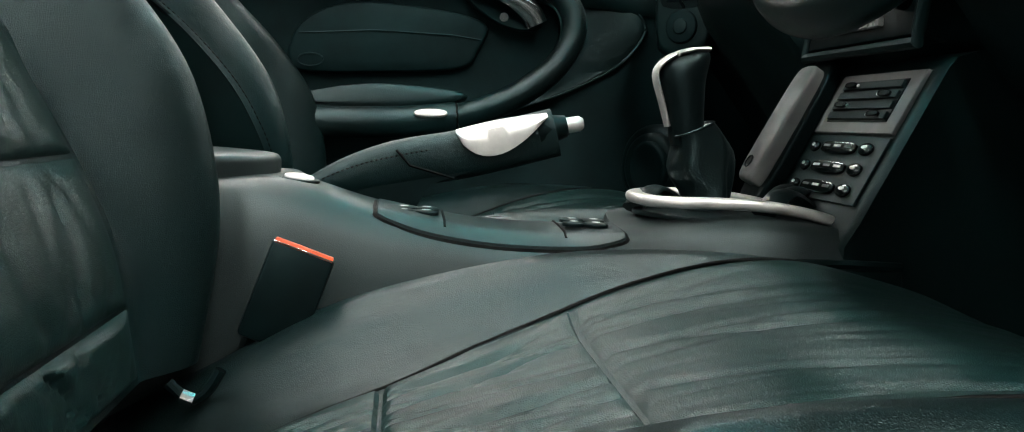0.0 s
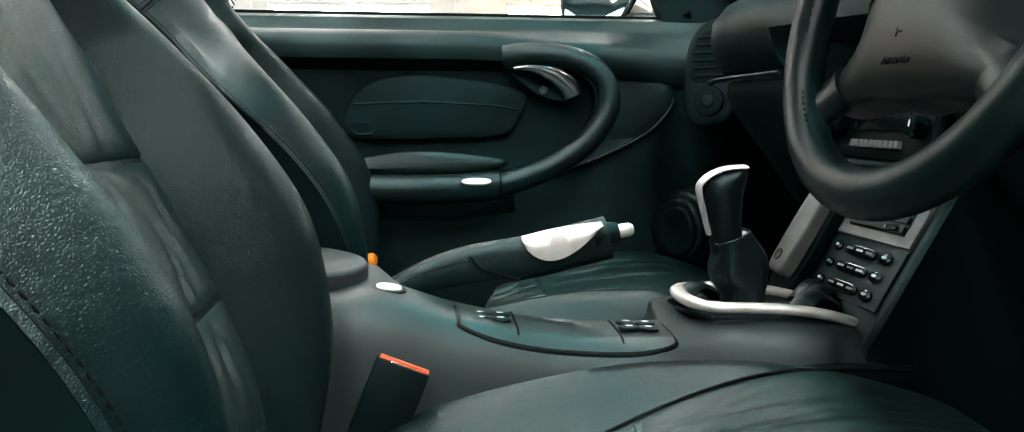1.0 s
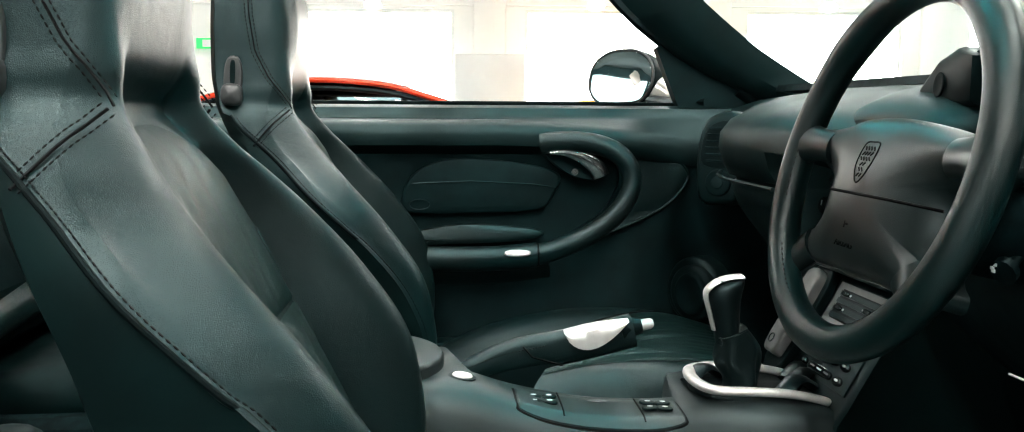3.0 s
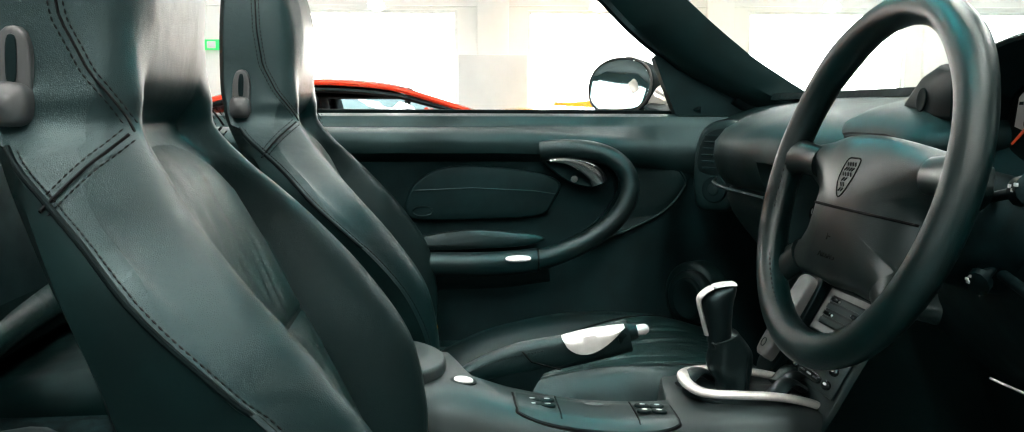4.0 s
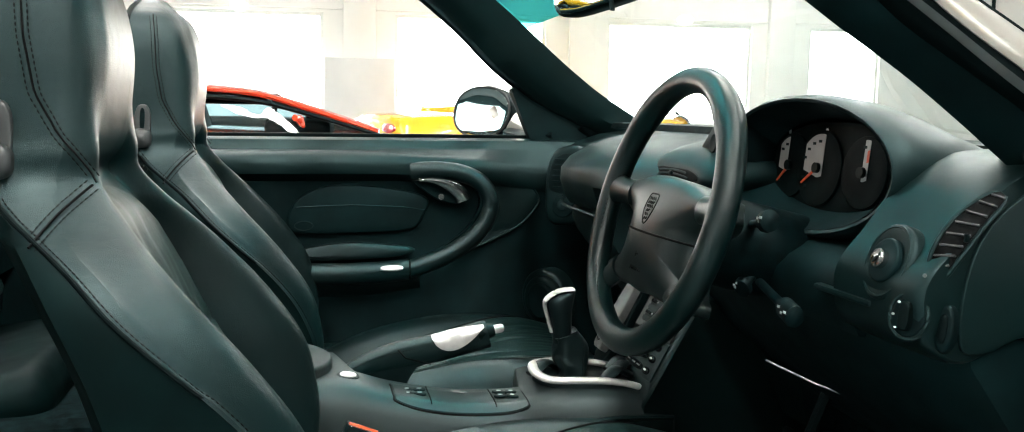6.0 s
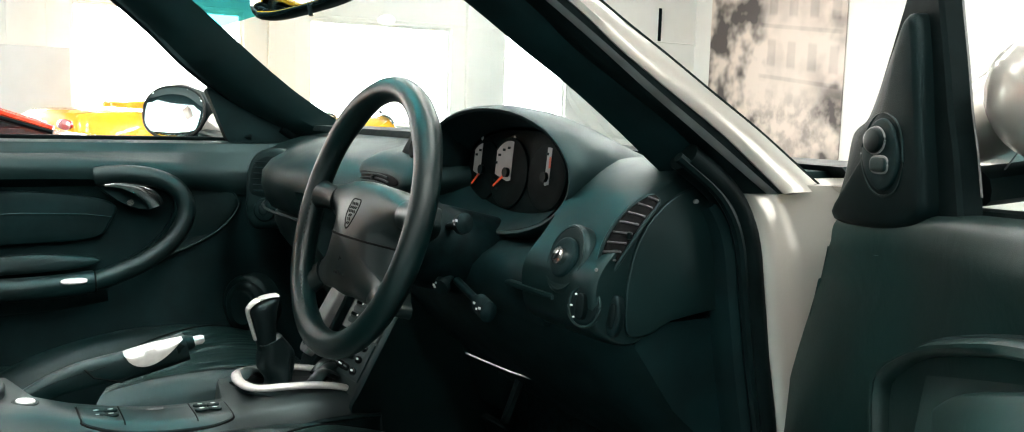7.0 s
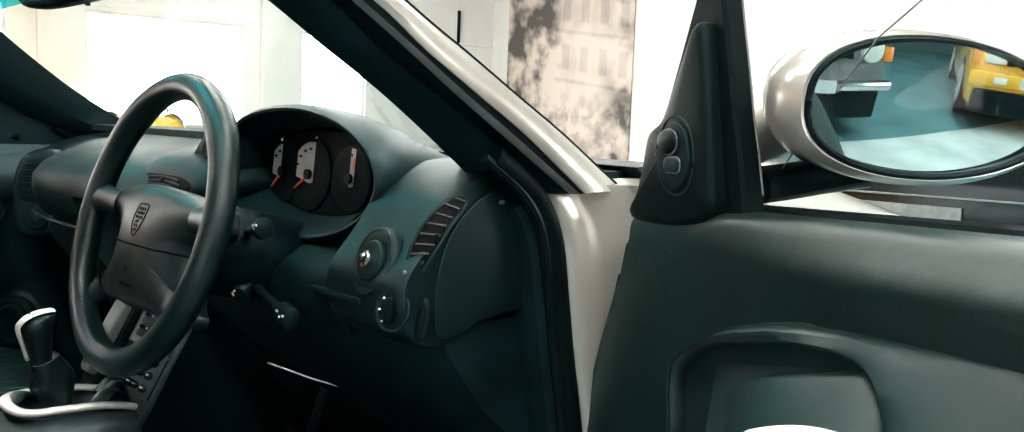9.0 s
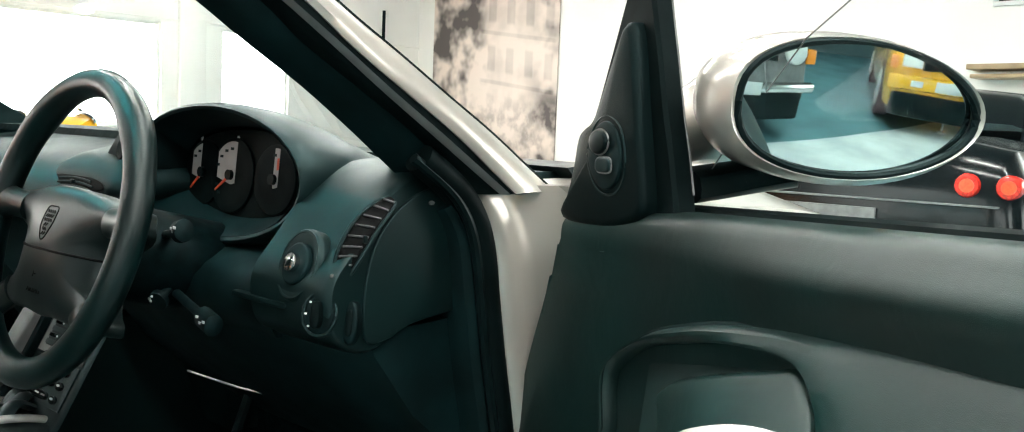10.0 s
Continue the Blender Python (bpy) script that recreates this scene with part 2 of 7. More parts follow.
NEEDLE = material("needle_red", (0.62, 0.075, 0.025), 0.4, noise=(60, 0.05), bump=0)
DIAL = material("dial_face", (0.34, 0.33, 0.32), 0.5, noise=(40, 0.04), bump=0)
MIRROR = material("mirror_glass", (0.43, 0.56, 0.57), 0.02, metal=1.0, noise=(5, 0.0), bump=0, rough_var=0.0)
PANE = glass("window_pane")
DOOR_PANE = glass("door_pane", gloss=0.10)
SUNBAND = glass("tinted_band", (0.05, 0.5, 0.56))
CARGLASS = glass("car_side_glass", (0.20, 0.25, 0.26))
DARKGLASS = material("dark_glass", (0.012, 0.016, 0.018), 0.06, noise=(4, 0.2), bump=0, rough_var=0.03)
PLASTER = material("white_plaster", (0.83, 0.82, 0.78), 0.8, noise=(0.7, 0.03), fine=(60, 0.3), bump=1.0)
PANEL = material("painted_panel", (0.66, 0.67, 0.66), 0.7, noise=(1.0, 0.04), fine=(50, 0.2), bump=1.0)
FLOOR = material("painted_floor", (0.065, 0.155, 0.172), 0.5, noise=(1.2, 0.12), fine=(40, 0.15), bump=0.6)
STRIPE = material("pale_floor_strip", (0.70, 0.75, 0.74), 0.5, noise=(2, 0.1), fine=(40, 0.15), bump=0.4)
# Unseen ceiling and walls, toned dark to cut bounced light.
CEILING = material("grey_ceiling", (0.2, 0.205, 0.205), 0.8, noise=(0.6, 0.06), fine=(50, 0.2), bump=1.0)
UNSEEN_WALL = material("dark_unseen_wall", (0.045, 0.082, 0.088), 0.75, noise=(0.8, 0.06), fine=(50, 0.3), bump=1.0)
RED = material("red_paint", (0.62, 0.045, 0.015), 0.25, coat=1.0, noise=(3, 0.04), bump=0)
YELLOW = material("yellow_paint", (0.85, 0.42, 0.012), 0.25, coat=1.0, noise=(3, 0.04), bump=0)
ORANGE_PAINT = material("orange_paint", (0.8, 0.22, 0.012), 0.25, coat=1.0, noise=(3, 0.04), bump=0)
BLACK_PAINT = material("black_paint", (0.004, 0.007, 0.008), 0.18, spec=0.25, coat=0.15, noise=(3, 0.1), bump=0)
REDLENS = material("red_lens", (0.7, 0.03, 0.02), 0.15, coat=1.0, noise=(90, 0.2), bump=0)

# ---- the hall ----
ROOM = Matrix.Translation((-0.13, -1.19, 0)) @ pose(0, 0, 0, 0, 0, -4.7)
FAR, SIDE, BACK, LEFT, HIGH = 16.0, 12.9, -12.0, -12.0, 5.2


def wall_with_openings(name, length, height, holes, thick, m, mat):
    """A wall in the frame m, along x from 0, openings (x0, x1, z0, z1) cut through."""
    xs = sorted({0.0, length, *[h[0] for h in holes], *[h[1] for h in holes]})
    zs = sorted({0.0, height, *[h[2] for h in holes], *[h[3] for h in holes]})
    bm = bmesh.new()
    for x0, x1 in zip(xs, xs[1:]):
        for z0, z1 in zip(zs, zs[1:]):
            cx, cz = (x0 + x1) / 2, (z0 + z1) / 2
            if any(h[0] < cx < h[1] and h[2] < cz < h[3] for h in holes):
                continue
            rbox((cx, thick / 2, cz), (x1 - x0, thick, z1 - z0), 0, bm=bm)
    bmesh.ops.remove_doubles(bm, verts=bm.verts, dist=1e-4)
    inner = [f for f in bm.faces if all(len(e.link_faces) > 2 for e in f.edges)]
    bmesh.ops.delete(bm, geom=inner, context="FACES")
    bmesh.ops.transform(bm, matrix=m, verts=bm.verts)
    return solo(name, bm, mat, "painted hall wall, unseen on the south and west", "wall", "structure", 0)


WINDOWS = [(-9.6, -6.4), (-3.65, -0.85), (0.38, 3.08), (4.23, 7.0), (8.15, 9.6)]
SILL, HEAD = 0.75, 2.62
bm = bmesh.new()
rbox(((SIDE + LEFT) / 2, (FAR + BACK) / 2, -0.1), (SIDE - LEFT + 1, FAR - BACK + 1, 0.2), 0, bm=bm)
bmesh.ops.transform(bm, matrix=ROOM, verts=bm.verts)
solo("floor", bm, FLOOR, "grey-blue painted concrete showroom floor", "floor", "structure", 0)
# pale strip placed to fit the camera's view in the outside mirror
solo("floor_stripe", rbox((3.4, -6.15, 0.002), (10.0, 1.2, 0.004), 0, (0, 0, -43.5)), STRIPE, "wide pale strip on the floor, placed to fit the mirror view", "floor marking", "structure", 0)
bm = bmesh.new()
rbox(((SIDE + LEFT) / 2, (FAR + BACK) / 2, HIGH + 0.1), (SIDE - LEFT + 1, FAR - BACK + 1, 0.2), 0, bm=bm)
bmesh.ops.transform(bm, matrix=ROOM, verts=bm.verts)
solo("ceiling", bm, CEILING, "unseen hall ceiling, grey to limit bounced light", "ceiling", "structure", 0)
wall_with_openings("wall_north", SIDE - LEFT, HIGH, [(a - LEFT, b - LEFT, SILL, HEAD) for a, b in WINDOWS], 0.25, ROOM @ Matrix.Translation((LEFT, FAR, 0)), PLASTER)
# East, south and west openings are unseen, added to let fill light in.
wall_with_openings("wall_east", FAR - BACK, HIGH, [(18.5, 25.5, 1.6, 4.6)], 0.25, ROOM @ Matrix.Translation((SIDE, FAR, 0)) @ pose(0, 0, 0, 0, 0, -90), PLASTER)
wall_with_openings("wall_south", SIDE - LEFT, HIGH, [(4, 8, 2.0, 4.4), (19, 23, 2.0, 4.4)], 0.25, ROOM @ Matrix.Translation((SIDE, BACK, 0)) @ pose(0, 0, 0, 0, 0, 180), UNSEEN_WALL)
wall_with_openings("wall_west", FAR - BACK, HIGH, [(1.5, 8.5, 1.1, 4.6), (10.5, 17.0, 1.1, 4.6)], 0.25, ROOM @ Matrix.Translation((LEFT, BACK, 0)) @ pose(0, 0, 0, 0, 0, 90), UNSEEN_WALL)

DAY = bpy.data.materials.new("daylight")
DAY.use_nodes = True
_b = DAY.node_tree.nodes["Principled BSDF"]
_b.inputs["Base Color"].default_value = (0.9, 0.9, 0.9, 1)
_b.inputs["Emission Color"].default_value = (1.0, 0.985, 0.94, 1)
_b.inputs["Emission Strength"].default_value = WINDOW_GLOW
WEST_FILL = DAY.copy()
WEST_FILL.name = "fill_west"
WEST_FILL.node_tree.nodes["Principled BSDF"].inputs["Emission Strength"].default_value = WEST_GLOW
SOUTH_EAST_FILL = DAY.copy()
SOUTH_EAST_FILL.name = "fill_south_east"
SOUTH_EAST_FILL.node_tree.nodes["Principled BSDF"].inputs["Emission Strength"].default_value = SOUTH_GLOW
# glowing sheet added out of view to light west-facing surfaces
_M = ROOM @ Matrix.Translation((LEFT - 1.2, (FAR + BACK) / 2, 2.3))
bm = rbox((0, 0, 0), (0.05, FAR - BACK + 3, 6.5), 0)
bmesh.ops.transform(bm, matrix=_M, verts=bm.verts)
solo("fill_backdrop_west", bm, WEST_FILL, "glowing white sheet added out of view as fill light", "backdrop", "structure", 0)
# another glowing sheet, added out of view to brighten the seats
bm = rbox((0, 0, 0), (0.05, 10, 6.5), 0)
bmesh.ops.transform(bm, matrix=ROOM @ Matrix.Translation((SIDE + 1.2, -6.0, 2.3)), verts=bm.verts)
solo("fill_backdrop_east", bm, SOUTH_EAST_FILL, "glowing white sheet added out of view as fill light", "backdrop", "structure", 0)
# north sheet backs the seen windows; the south one is added fill light
for name, x0, x1, y, z in (("backdrop_north", LEFT, SIDE, FAR + 1.2, 1), ("fill_backdrop_south", LEFT, SIDE, BACK - 1.2, 1)):
    bm = bmesh.new()
    rbox(((x0 + x1) / 2, y, 2.3), (x1 - x0 + 3, 0.05, 6.5), 0, bm=bm)
    bmesh.ops.transform(bm, matrix=ROOM, verts=bm.verts)
    solo(name, bm, DAY if name.endswith("north") else SOUTH_EAST_FILL, "glowing white sheet outside the windows, the south one added unseen", "backdrop", "structure", 0)

FRAME = material("window_frame_paint", (0.75, 0.75, 0.72), 0.5, noise=(8, 0.04), bump=0)
for i, (a, b) in enumerate(WINDOWS):
    w = thing("window_%d" % (i + 1), "wide white-framed hall window, blown out by daylight", "window", ROOM @ V(((a + b) / 2, FAR, SILL)), kind="structure")
    bm = bmesh.new()
    for x in (a + 0.03, b - 0.03):
        rbox((x, FAR + 0.1, (SILL + HEAD) / 2), (0.06, 0.08, HEAD - SILL), 0.005, bm=bm)
    for z in (SILL + 0.03, HEAD - 0.03):
        rbox(((a + b) / 2, FAR + 0.1, z), (b - a - 0.12, 0.08, 0.06), 0.005, bm=bm)
    bmesh.ops.transform(bm, matrix=ROOM, verts=bm.verts)
    part("window_frame", bm, FRAME, w, smooth=0)
    bm = rbox(((a + b) / 2, FAR - 0.04, SILL - 0.02), (b - a + 0.1, 0.1, 0.04), 0.008)
    bmesh.ops.transform(bm, matrix=ROOM, verts=bm.verts)
    part("window_sill", bm, FRAME, w)

# shallow pilasters and the grey dado boards between the windows
for x, wd in ((-4.17, 0.5), (-0.23, 0.55), (3.72, 0.45), (7.55, 0.5)):
    bm = rbox((x, FAR - 0.06, HIGH / 2), (wd, 0.12, HIGH), 0.01)
    bmesh.ops.transform(bm, matrix=ROOM, verts=bm.verts)
    solo("trim", bm, PLASTER, "white plaster pilaster between two windows", "pilaster", "structure")
bm = rbox((-0.23, FAR - 0.16, 0.92), (1.2, 0.06, 1.84), 0.01)
bmesh.ops.transform(bm, matrix=ROOM, verts=bm.verts)
solo("screen_board", bm, PANEL, "pale grey freestanding board against the wall", "board")

# lamps on the conduit over the windows
bm = tube([ROOM @ V((LEFT, FAR - 0.04, HEAD + 0.06)), ROOM @ V((SIDE, FAR - 0.04, HEAD + 0.06))], 0.012, n=8)
solo("conduit", bm, PLASTER, "thin grey conduit running along the wall", "pipe")
LAMP = material("lamp_white", (0.85, 0.85, 0.82), 0.4, noise=(5, 0.02), bump=0, emit=((1, 0.98, 0.93), 2.0))
for x in (-2.25, 5.65, 1.6):
    base = ROOM @ V((x, FAR - 0.05, HEAD + 0.06))
    l = thing("wall_lamp", "small oval white bulkhead lamp on the wall", "lamp", base, "wall lamps")
    part("backing", plate(oval(0.17, 0.1), axes(base, ROOM.to_3x3() @ V((1, 0, 0)), (0, 0, 1)), 0.03), PANEL, l)
    part("diffuser", plate(oval(0.15, 0.085), axes(base + ROOM.to_3x3() @ V((0, -0.03, 0)), ROOM.to_3x3() @ V((1, 0, 0)), (0, 0, 1)), 0.06, 0.02, 0.02), LAMP, l)

# strip lights added out of view on the ceiling to light cabin and walls
STRIP = material("strip_tube", (0.9, 0.9, 0.9), 0.5, noise=(5, 0.02), bump=0, emit=((1.0, 0.97, 0.91), STRIP_GLOW))
for sx, rows in ((-6.5, (6.5, 11.5)), (-1.4, (-6.0, -3.2, -0.4, 3.8, 9.0)), (1.8, (-6.0, -3.2, -0.4, 3.8, 9.0)), (5.6, (3.8, 9.0)), (7.0, (6.5, 12.8))):
    for sy in rows:
        c = ROOM @ V((sx, sy, HIGH - 0.09))
        l = thing("ceiling_fill_light", "long white strip light added out of view on the ceiling", "ceiling light", c, "strip lights")
        part("housing", rbox(c + V((0, 0, 0.05)), (0.26, 2.6, 0.06), 0.01, Matrix.Rotation(radians(-4.7), 4, "Z")), FRAME, l)
        part("diffuser", rbox(c, (0.22, 2.5, 0.04), 0.01, Matrix.Rotation(radians(-4.7), 4, "Z")), STRIP, l)

# mural print on the east wall
MURAL = bpy.data.materials.new("mural_print")
MURAL.use_nodes = True
nt = MURAL.node_tree
tc = nt.nodes.new("ShaderNodeTexCoord")
sep = nt.nodes.new("ShaderNodeSeparateXYZ")
nt.links.new(tc.outputs["Object"], sep.inputs[0])


def calc(op, a, b=0.0, c=0.0):
    n = nt.nodes.new("ShaderNodeMath")
    n.operation = op
    for k, v in enumerate((a, b, c)):
        if isinstance(v, (int, float)):
            n.inputs[k].default_value = v
        else:
            nt.links.new(v, n.inputs[k])
    return n.outputs[0]


def step_up(v, e0, e1):
    n = nt.nodes.new("ShaderNodeMapRange")
    n.interpolation_type = "SMOOTHSTEP"
    n.inputs[1].default_value, n.inputs[2].default_value = e0, e1
    nt.links.new(v, n.inputs[0])
    return n.outputs[0]


def band(v, a, b, soft=0.02):
    return calc("MULTIPLY", step_up(v, a - soft, a + soft), calc("SUBTRACT", 1.0, step_up(v, b - soft, b + soft)))


def grain(scale, detail, rough=0.6):
    n = nt.nodes.new("ShaderNodeTexNoise")
    n.inputs["Scale"].default_value, n.inputs["Detail"].default_value, n.inputs["Roughness"].default_value = scale, detail, rough
    nt.links.new(tc.outputs["Object"], n.inputs["Vector"])
    return n.outputs["Fac"]


# u runs left to right over the print, v from its foot up; a pale house front between dark trees, a crowd at its foot
mu = calc("DIVIDE", calc("SUBTRACT", 1.9, sep.outputs[1]), 3.8)
mv = calc("DIVIDE", sep.outputs[2], 5.0)
trees = calc("MULTIPLY", step_up(grain(1.1, 3, 0.55), 0.38, 0.60), calc("SUBTRACT", 1.0, step_up(mu, 0.36, 0.5)))
front = band(mu, 0.42, 0.97)
bays = calc("MULTIPLY", band(calc("FRACT", calc("MULTIPLY", mu, 7.0)), 0.3, 0.72, 0.06), band(calc("FRACT", calc("ADD", calc("MULTIPLY", mv, 5.0), calc("MULTIPLY", mu, 0.5))), 0.28, 0.8, 0.05))
ledge = band(calc("FRACT", calc("ADD", calc("MULTIPLY", mv, 5.0), calc("MULTIPLY", mu, 0.5))), 0.02, 0.10, 0.02)
crowd = calc("MULTIPLY", calc("SUBTRACT", 1.0, step_up(mv, 0.20, 0.34)), step_up(grain(3.2, 3, 0.5), 0.38, 0.66))
dark = calc("ADD", calc("MULTIPLY", trees, 0.80), calc("MULTIPLY", crowd, 0.42))
dark = calc("ADD", dark, calc("MULTIPLY", front, calc("MULTIPLY", step_up(mv, 0.2, 0.36), calc("ADD", calc("MULTIPLY", bays, 0.20), calc("MULTIPLY", ledge, 0.16)))))
dark = calc("ADD", dark, calc("MULTIPLY", step_up(mu, 0.78, 0.9), calc("MULTIPLY", step_up(grain(1.2, 3, 0.5), 0.42, 0.60), 0.45)))
dark = calc("ADD", dark, calc("MULTIPLY", step_up(grain(1.1, 3, 0.5), 0.38, 0.66), 0.24))
dark = calc("MINIMUM", dark, 1.0)
cr = nt.nodes.new("ShaderNodeValToRGB")
cr.color_ramp.elements[0].position, cr.color_ramp.elements[0].color = 0.05, (0.70, 0.60, 0.53, 1)
cr.color_ramp.elements[1].position, cr.color_ramp.elements[1].color = 0.9, (0.085, 0.072, 0.068, 1)
nt.links.new(dark, cr.inputs[0])
nt.links.new(cr.outputs[0], nt.nodes["Principled BSDF"].inputs["Base Color"])
nt.nodes["Principled BSDF"].inputs["Roughness"].default_value = 0.6
mural = solo("mural", rbox((0, 0, 2.5), (0.03, 3.75, 5.0), 0.004), MURAL, "large sepia printed mural of an old street", "poster")
mural.matrix_basis = ROOM @ Matrix.Translation((SIDE - 0.02, 13.55, 0.1))
# timber shelf and a small dark window high on the same wall
bm = rbox((SIDE - 0.22, 1.8, 1.99), (0.42, 4.6, 0.07), 0.01)
rbox((SIDE - 0.22, 1.8, 1.87), (0.40, 4.5, 0.05), 0.01, bm=bm)
bmesh.ops.transform(bm, matrix=ROOM, verts=bm.verts)
solo("wall_shelf", bm, material("pale_timber", (0.42, 0.30, 0.17), 0.5, noise=(3, 0.15), fine=(30, 0.3), bump=0.4), "long pale timber shelf on the wall", "shelf")
w = thing("window_6", "small dark window with a thin frame high in the wall", "window", ROOM @ V((SIDE, 3.15, 3.2)), kind="structure")
bm = rbox((SIDE - 0.015, 3.15, 3.3), (0.02, 1.5, 0.9), 0.004)
bmesh.ops.transform(bm, matrix=ROOM, verts=bm.verts)
part("pane", bm, DARKGLASS, w)
bm = bmesh.new()
for y, z, wy, wz in ((3.15, 2.83, 1.62, 0.06), (3.15, 3.77, 1.62, 0.06), (2.37, 3.3, 0.06, 0.88), (3.93, 3.3, 0.06, 0.88)):
    rbox((SIDE - 0.03, y, z), (0.06, wy, wz), 0.006, bm=bm)
bmesh.ops.transform(bm, matrix=ROOM, verts=bm.verts)
part("window_frame", bm, PANEL, w)
bm = rbox((11.9, FAR - 0.03, 3.05), (0.06, 0.05, 0.7), 0.01)
bmesh.ops.transform(bm, matrix=ROOM, verts=bm.verts)
solo("hose_reel_pipe", bm, BLACK, "short dark upright pipe on the wall", "pipe")

# exit sign
EXIT = material("exit_green", (0.02, 0.55, 0.12), 0.4, noise=(9, 0.03), bump=0, emit=((0.05, 0.8, 0.2), 0.6))
base = ROOM @ V((-5.12, FAR - 0.05, 2.0))
sg = thing("exit_sign", "green and white emergency exit sign on the wall", "sign", base)
mx_ = axes(base, ROOM.to_3x3() @ V((1, 0, 0)), (0, 0, 1))
part("plate", plate([(-0.19, -0.09), (0.19, -0.09), (0.19, 0.09), (-0.19, 0.09)], mx_, 0.02, 0, 0.004), EXIT, sg, smooth=0)
part("symbol", plate([(-0.08, -0.06), (0.07, -0.06), (0.07, 0.06), (-0.08, 0.06)], mx_ @ Matrix.Translation((0, 0, 0.021)), 0.004, 0, 0.001), WHITE, sg, "white pictogram field", smooth=0)


# ---- parked cars ----
def wheel_at(c, r, w, parent, rim=SATIN):
    ax = V((0, 1, 0))
    t = part("wheel", tube([V(c) + ax * (w * k) for k in (-0.5, -0.42, 0.42, 0.5)], lambda s: r * (0.93 if s in (0, 1) else 1), n=28, up=(0, 0, 1)), RUBBER, parent, "black rubber tyre")
    for sgn in (-1, 1):
        bm = tube([V(c) + ax * (sgn * w * k) for k in (0.3, 0.51)], r * 0.68, n=24)
        for k in range(5):
            a = k * 2 * math.pi / 5
            d = V((math.cos(a), 0, math.sin(a)))
            tube([V(c) + ax * (sgn * w * 0.52), V(c) + ax * (sgn * w * 0.55) + d * r * 0.62], 0.03, 0.015, n=6, bm=bm, up=(0, 1, 0))
        part("rim", bm, rim, t, "bright alloy rim")
    return t


def coupe(name, label, paint, L=4.5, W=1.9, H=1.2, roof=True, nose=0.62, rear=0.78, glass_mat=DARKGLASS, tails=True):
    """A low car along x with its nose at +x, centre at the origin: body shell, glasshouse, wheels, lights."""
    car = thing(name, label, "car")
    prof = [(-0.5, 0.55, 0.80), (-0.485, rear, 0.90), (-0.42, rear + 0.05, 0.96), (-0.3, rear + 0.06, 0.99), (-0.1, 0.80, 1.0), (0.1, 0.77, 1.0), (0.22, 0.76, 1.0), (0.34, 0.70, 0.98), (0.44, nose, 0.92), (0.49, nose - 0.14, 0.78), (0.5, nose - 0.25, 0.7)]
    rings = []
    for sx, top, ww in [(p.x, p.y, p.z) for p in spline(prof, 4)]:
        hw = W / 2 * ww
        ring = []
        for y, z in ((-1, 0.2), (-1.0, 0.36), (-0.98, 0.52), (-0.93, 0.8), (-0.86, 0.95), (-0.62, 1.0), (0, 1.015), (0.62, 1.0), (0.86, 0.95), (0.93, 0.8), (0.98, 0.52), (1.0, 0.36), (1, 0.2)):
            zz = 0.16 + (top - 0.16) * z
            ring.append((sx * L, y * hw, zz))
        rings.append(ring)
    part("body", loft(rings), paint, car)
    g = [(-0.33, 0.80, 0.62), (-0.24, 0.94, 0.66), (-0.1, H, 0.60), (0.04, H - 0.02, 0.60), (0.13, H - 0.13, 0.64), (0.25, 0.77, 0.72)]
    pts = [(p.x, p.y, p.z) for p in spline(g, 5)]
    if roof:
        rings = []
        for sx, top, ww in pts:
            hw = W / 2 * ww
            zb = 0.70
            ring = []
            for y, z in ((-1.28, 0), (-1.16, 0.45), (-1.05, 0.86), (-0.92, 0.97), (-0.5, 1.02), (0, 1.03), (0.5, 1.02), (0.92, 0.97), (1.05, 0.86), (1.16, 0.45), (1.28, 0)):
                ring.append((sx * L, y * hw, zb + (top - zb) * z))
            rings.append(ring)
        cg = part("cabin_glass", loft(rings), CARGLASS, car, "tinted glass")
        cg.visible_shadow = False
        for sy in (-0.36, 0.36):
            part("seat", rbox((-0.08 * L, sy, 0.80), (0.26, 0.50, 0.50), 0.09, (0, -15, 0), seg=3), BLACK, car, "dark bucket seat")
        part("headlining", rbox((-0.03 * L, 0, H - 0.085), (0.20 * L, W * 0.56, 0.06), 0.02), BLACK, car, "dark headlining")
        part("bulkhead", rbox((-0.155 * L, 0, 0.86), (0.10, W * 0.62, 0.34), 0.03, (0, -22, 0)), BLACK, car, "dark rear bulkhead")
        part("steering_wheel", tube([(0.06 * L + 0.06 * math.sin(a), 0.36 + 0.17 * math.cos(a), 0.86 + 0.16 * math.sin(a)) for a in [k * math.pi / 10 for k in range(20)]], 0.018, n=6, closed=True), BLACK, car)
        for sgn in (-1, 1):
            part("window_frame", tube([(sx * L, sgn * W / 2 * ww * 1.075, 0.70 + (top - 0.70) * 0.82) for sx, top, ww in pts[3:]], 0.034, 0.02, n=8), BLACK, car, "black window surround")
        part("engine_deck", rbox((-0.22 * L, 0, 0.80), (0.5, W * 0.7, 0.1), 0.03), BLACK, car)
        part("dash", rbox((0.12 * L, 0, 0.78), (0.5, W * 0.66, 0.16), 0.05), BLACK, car)
        bm = bmesh.new()
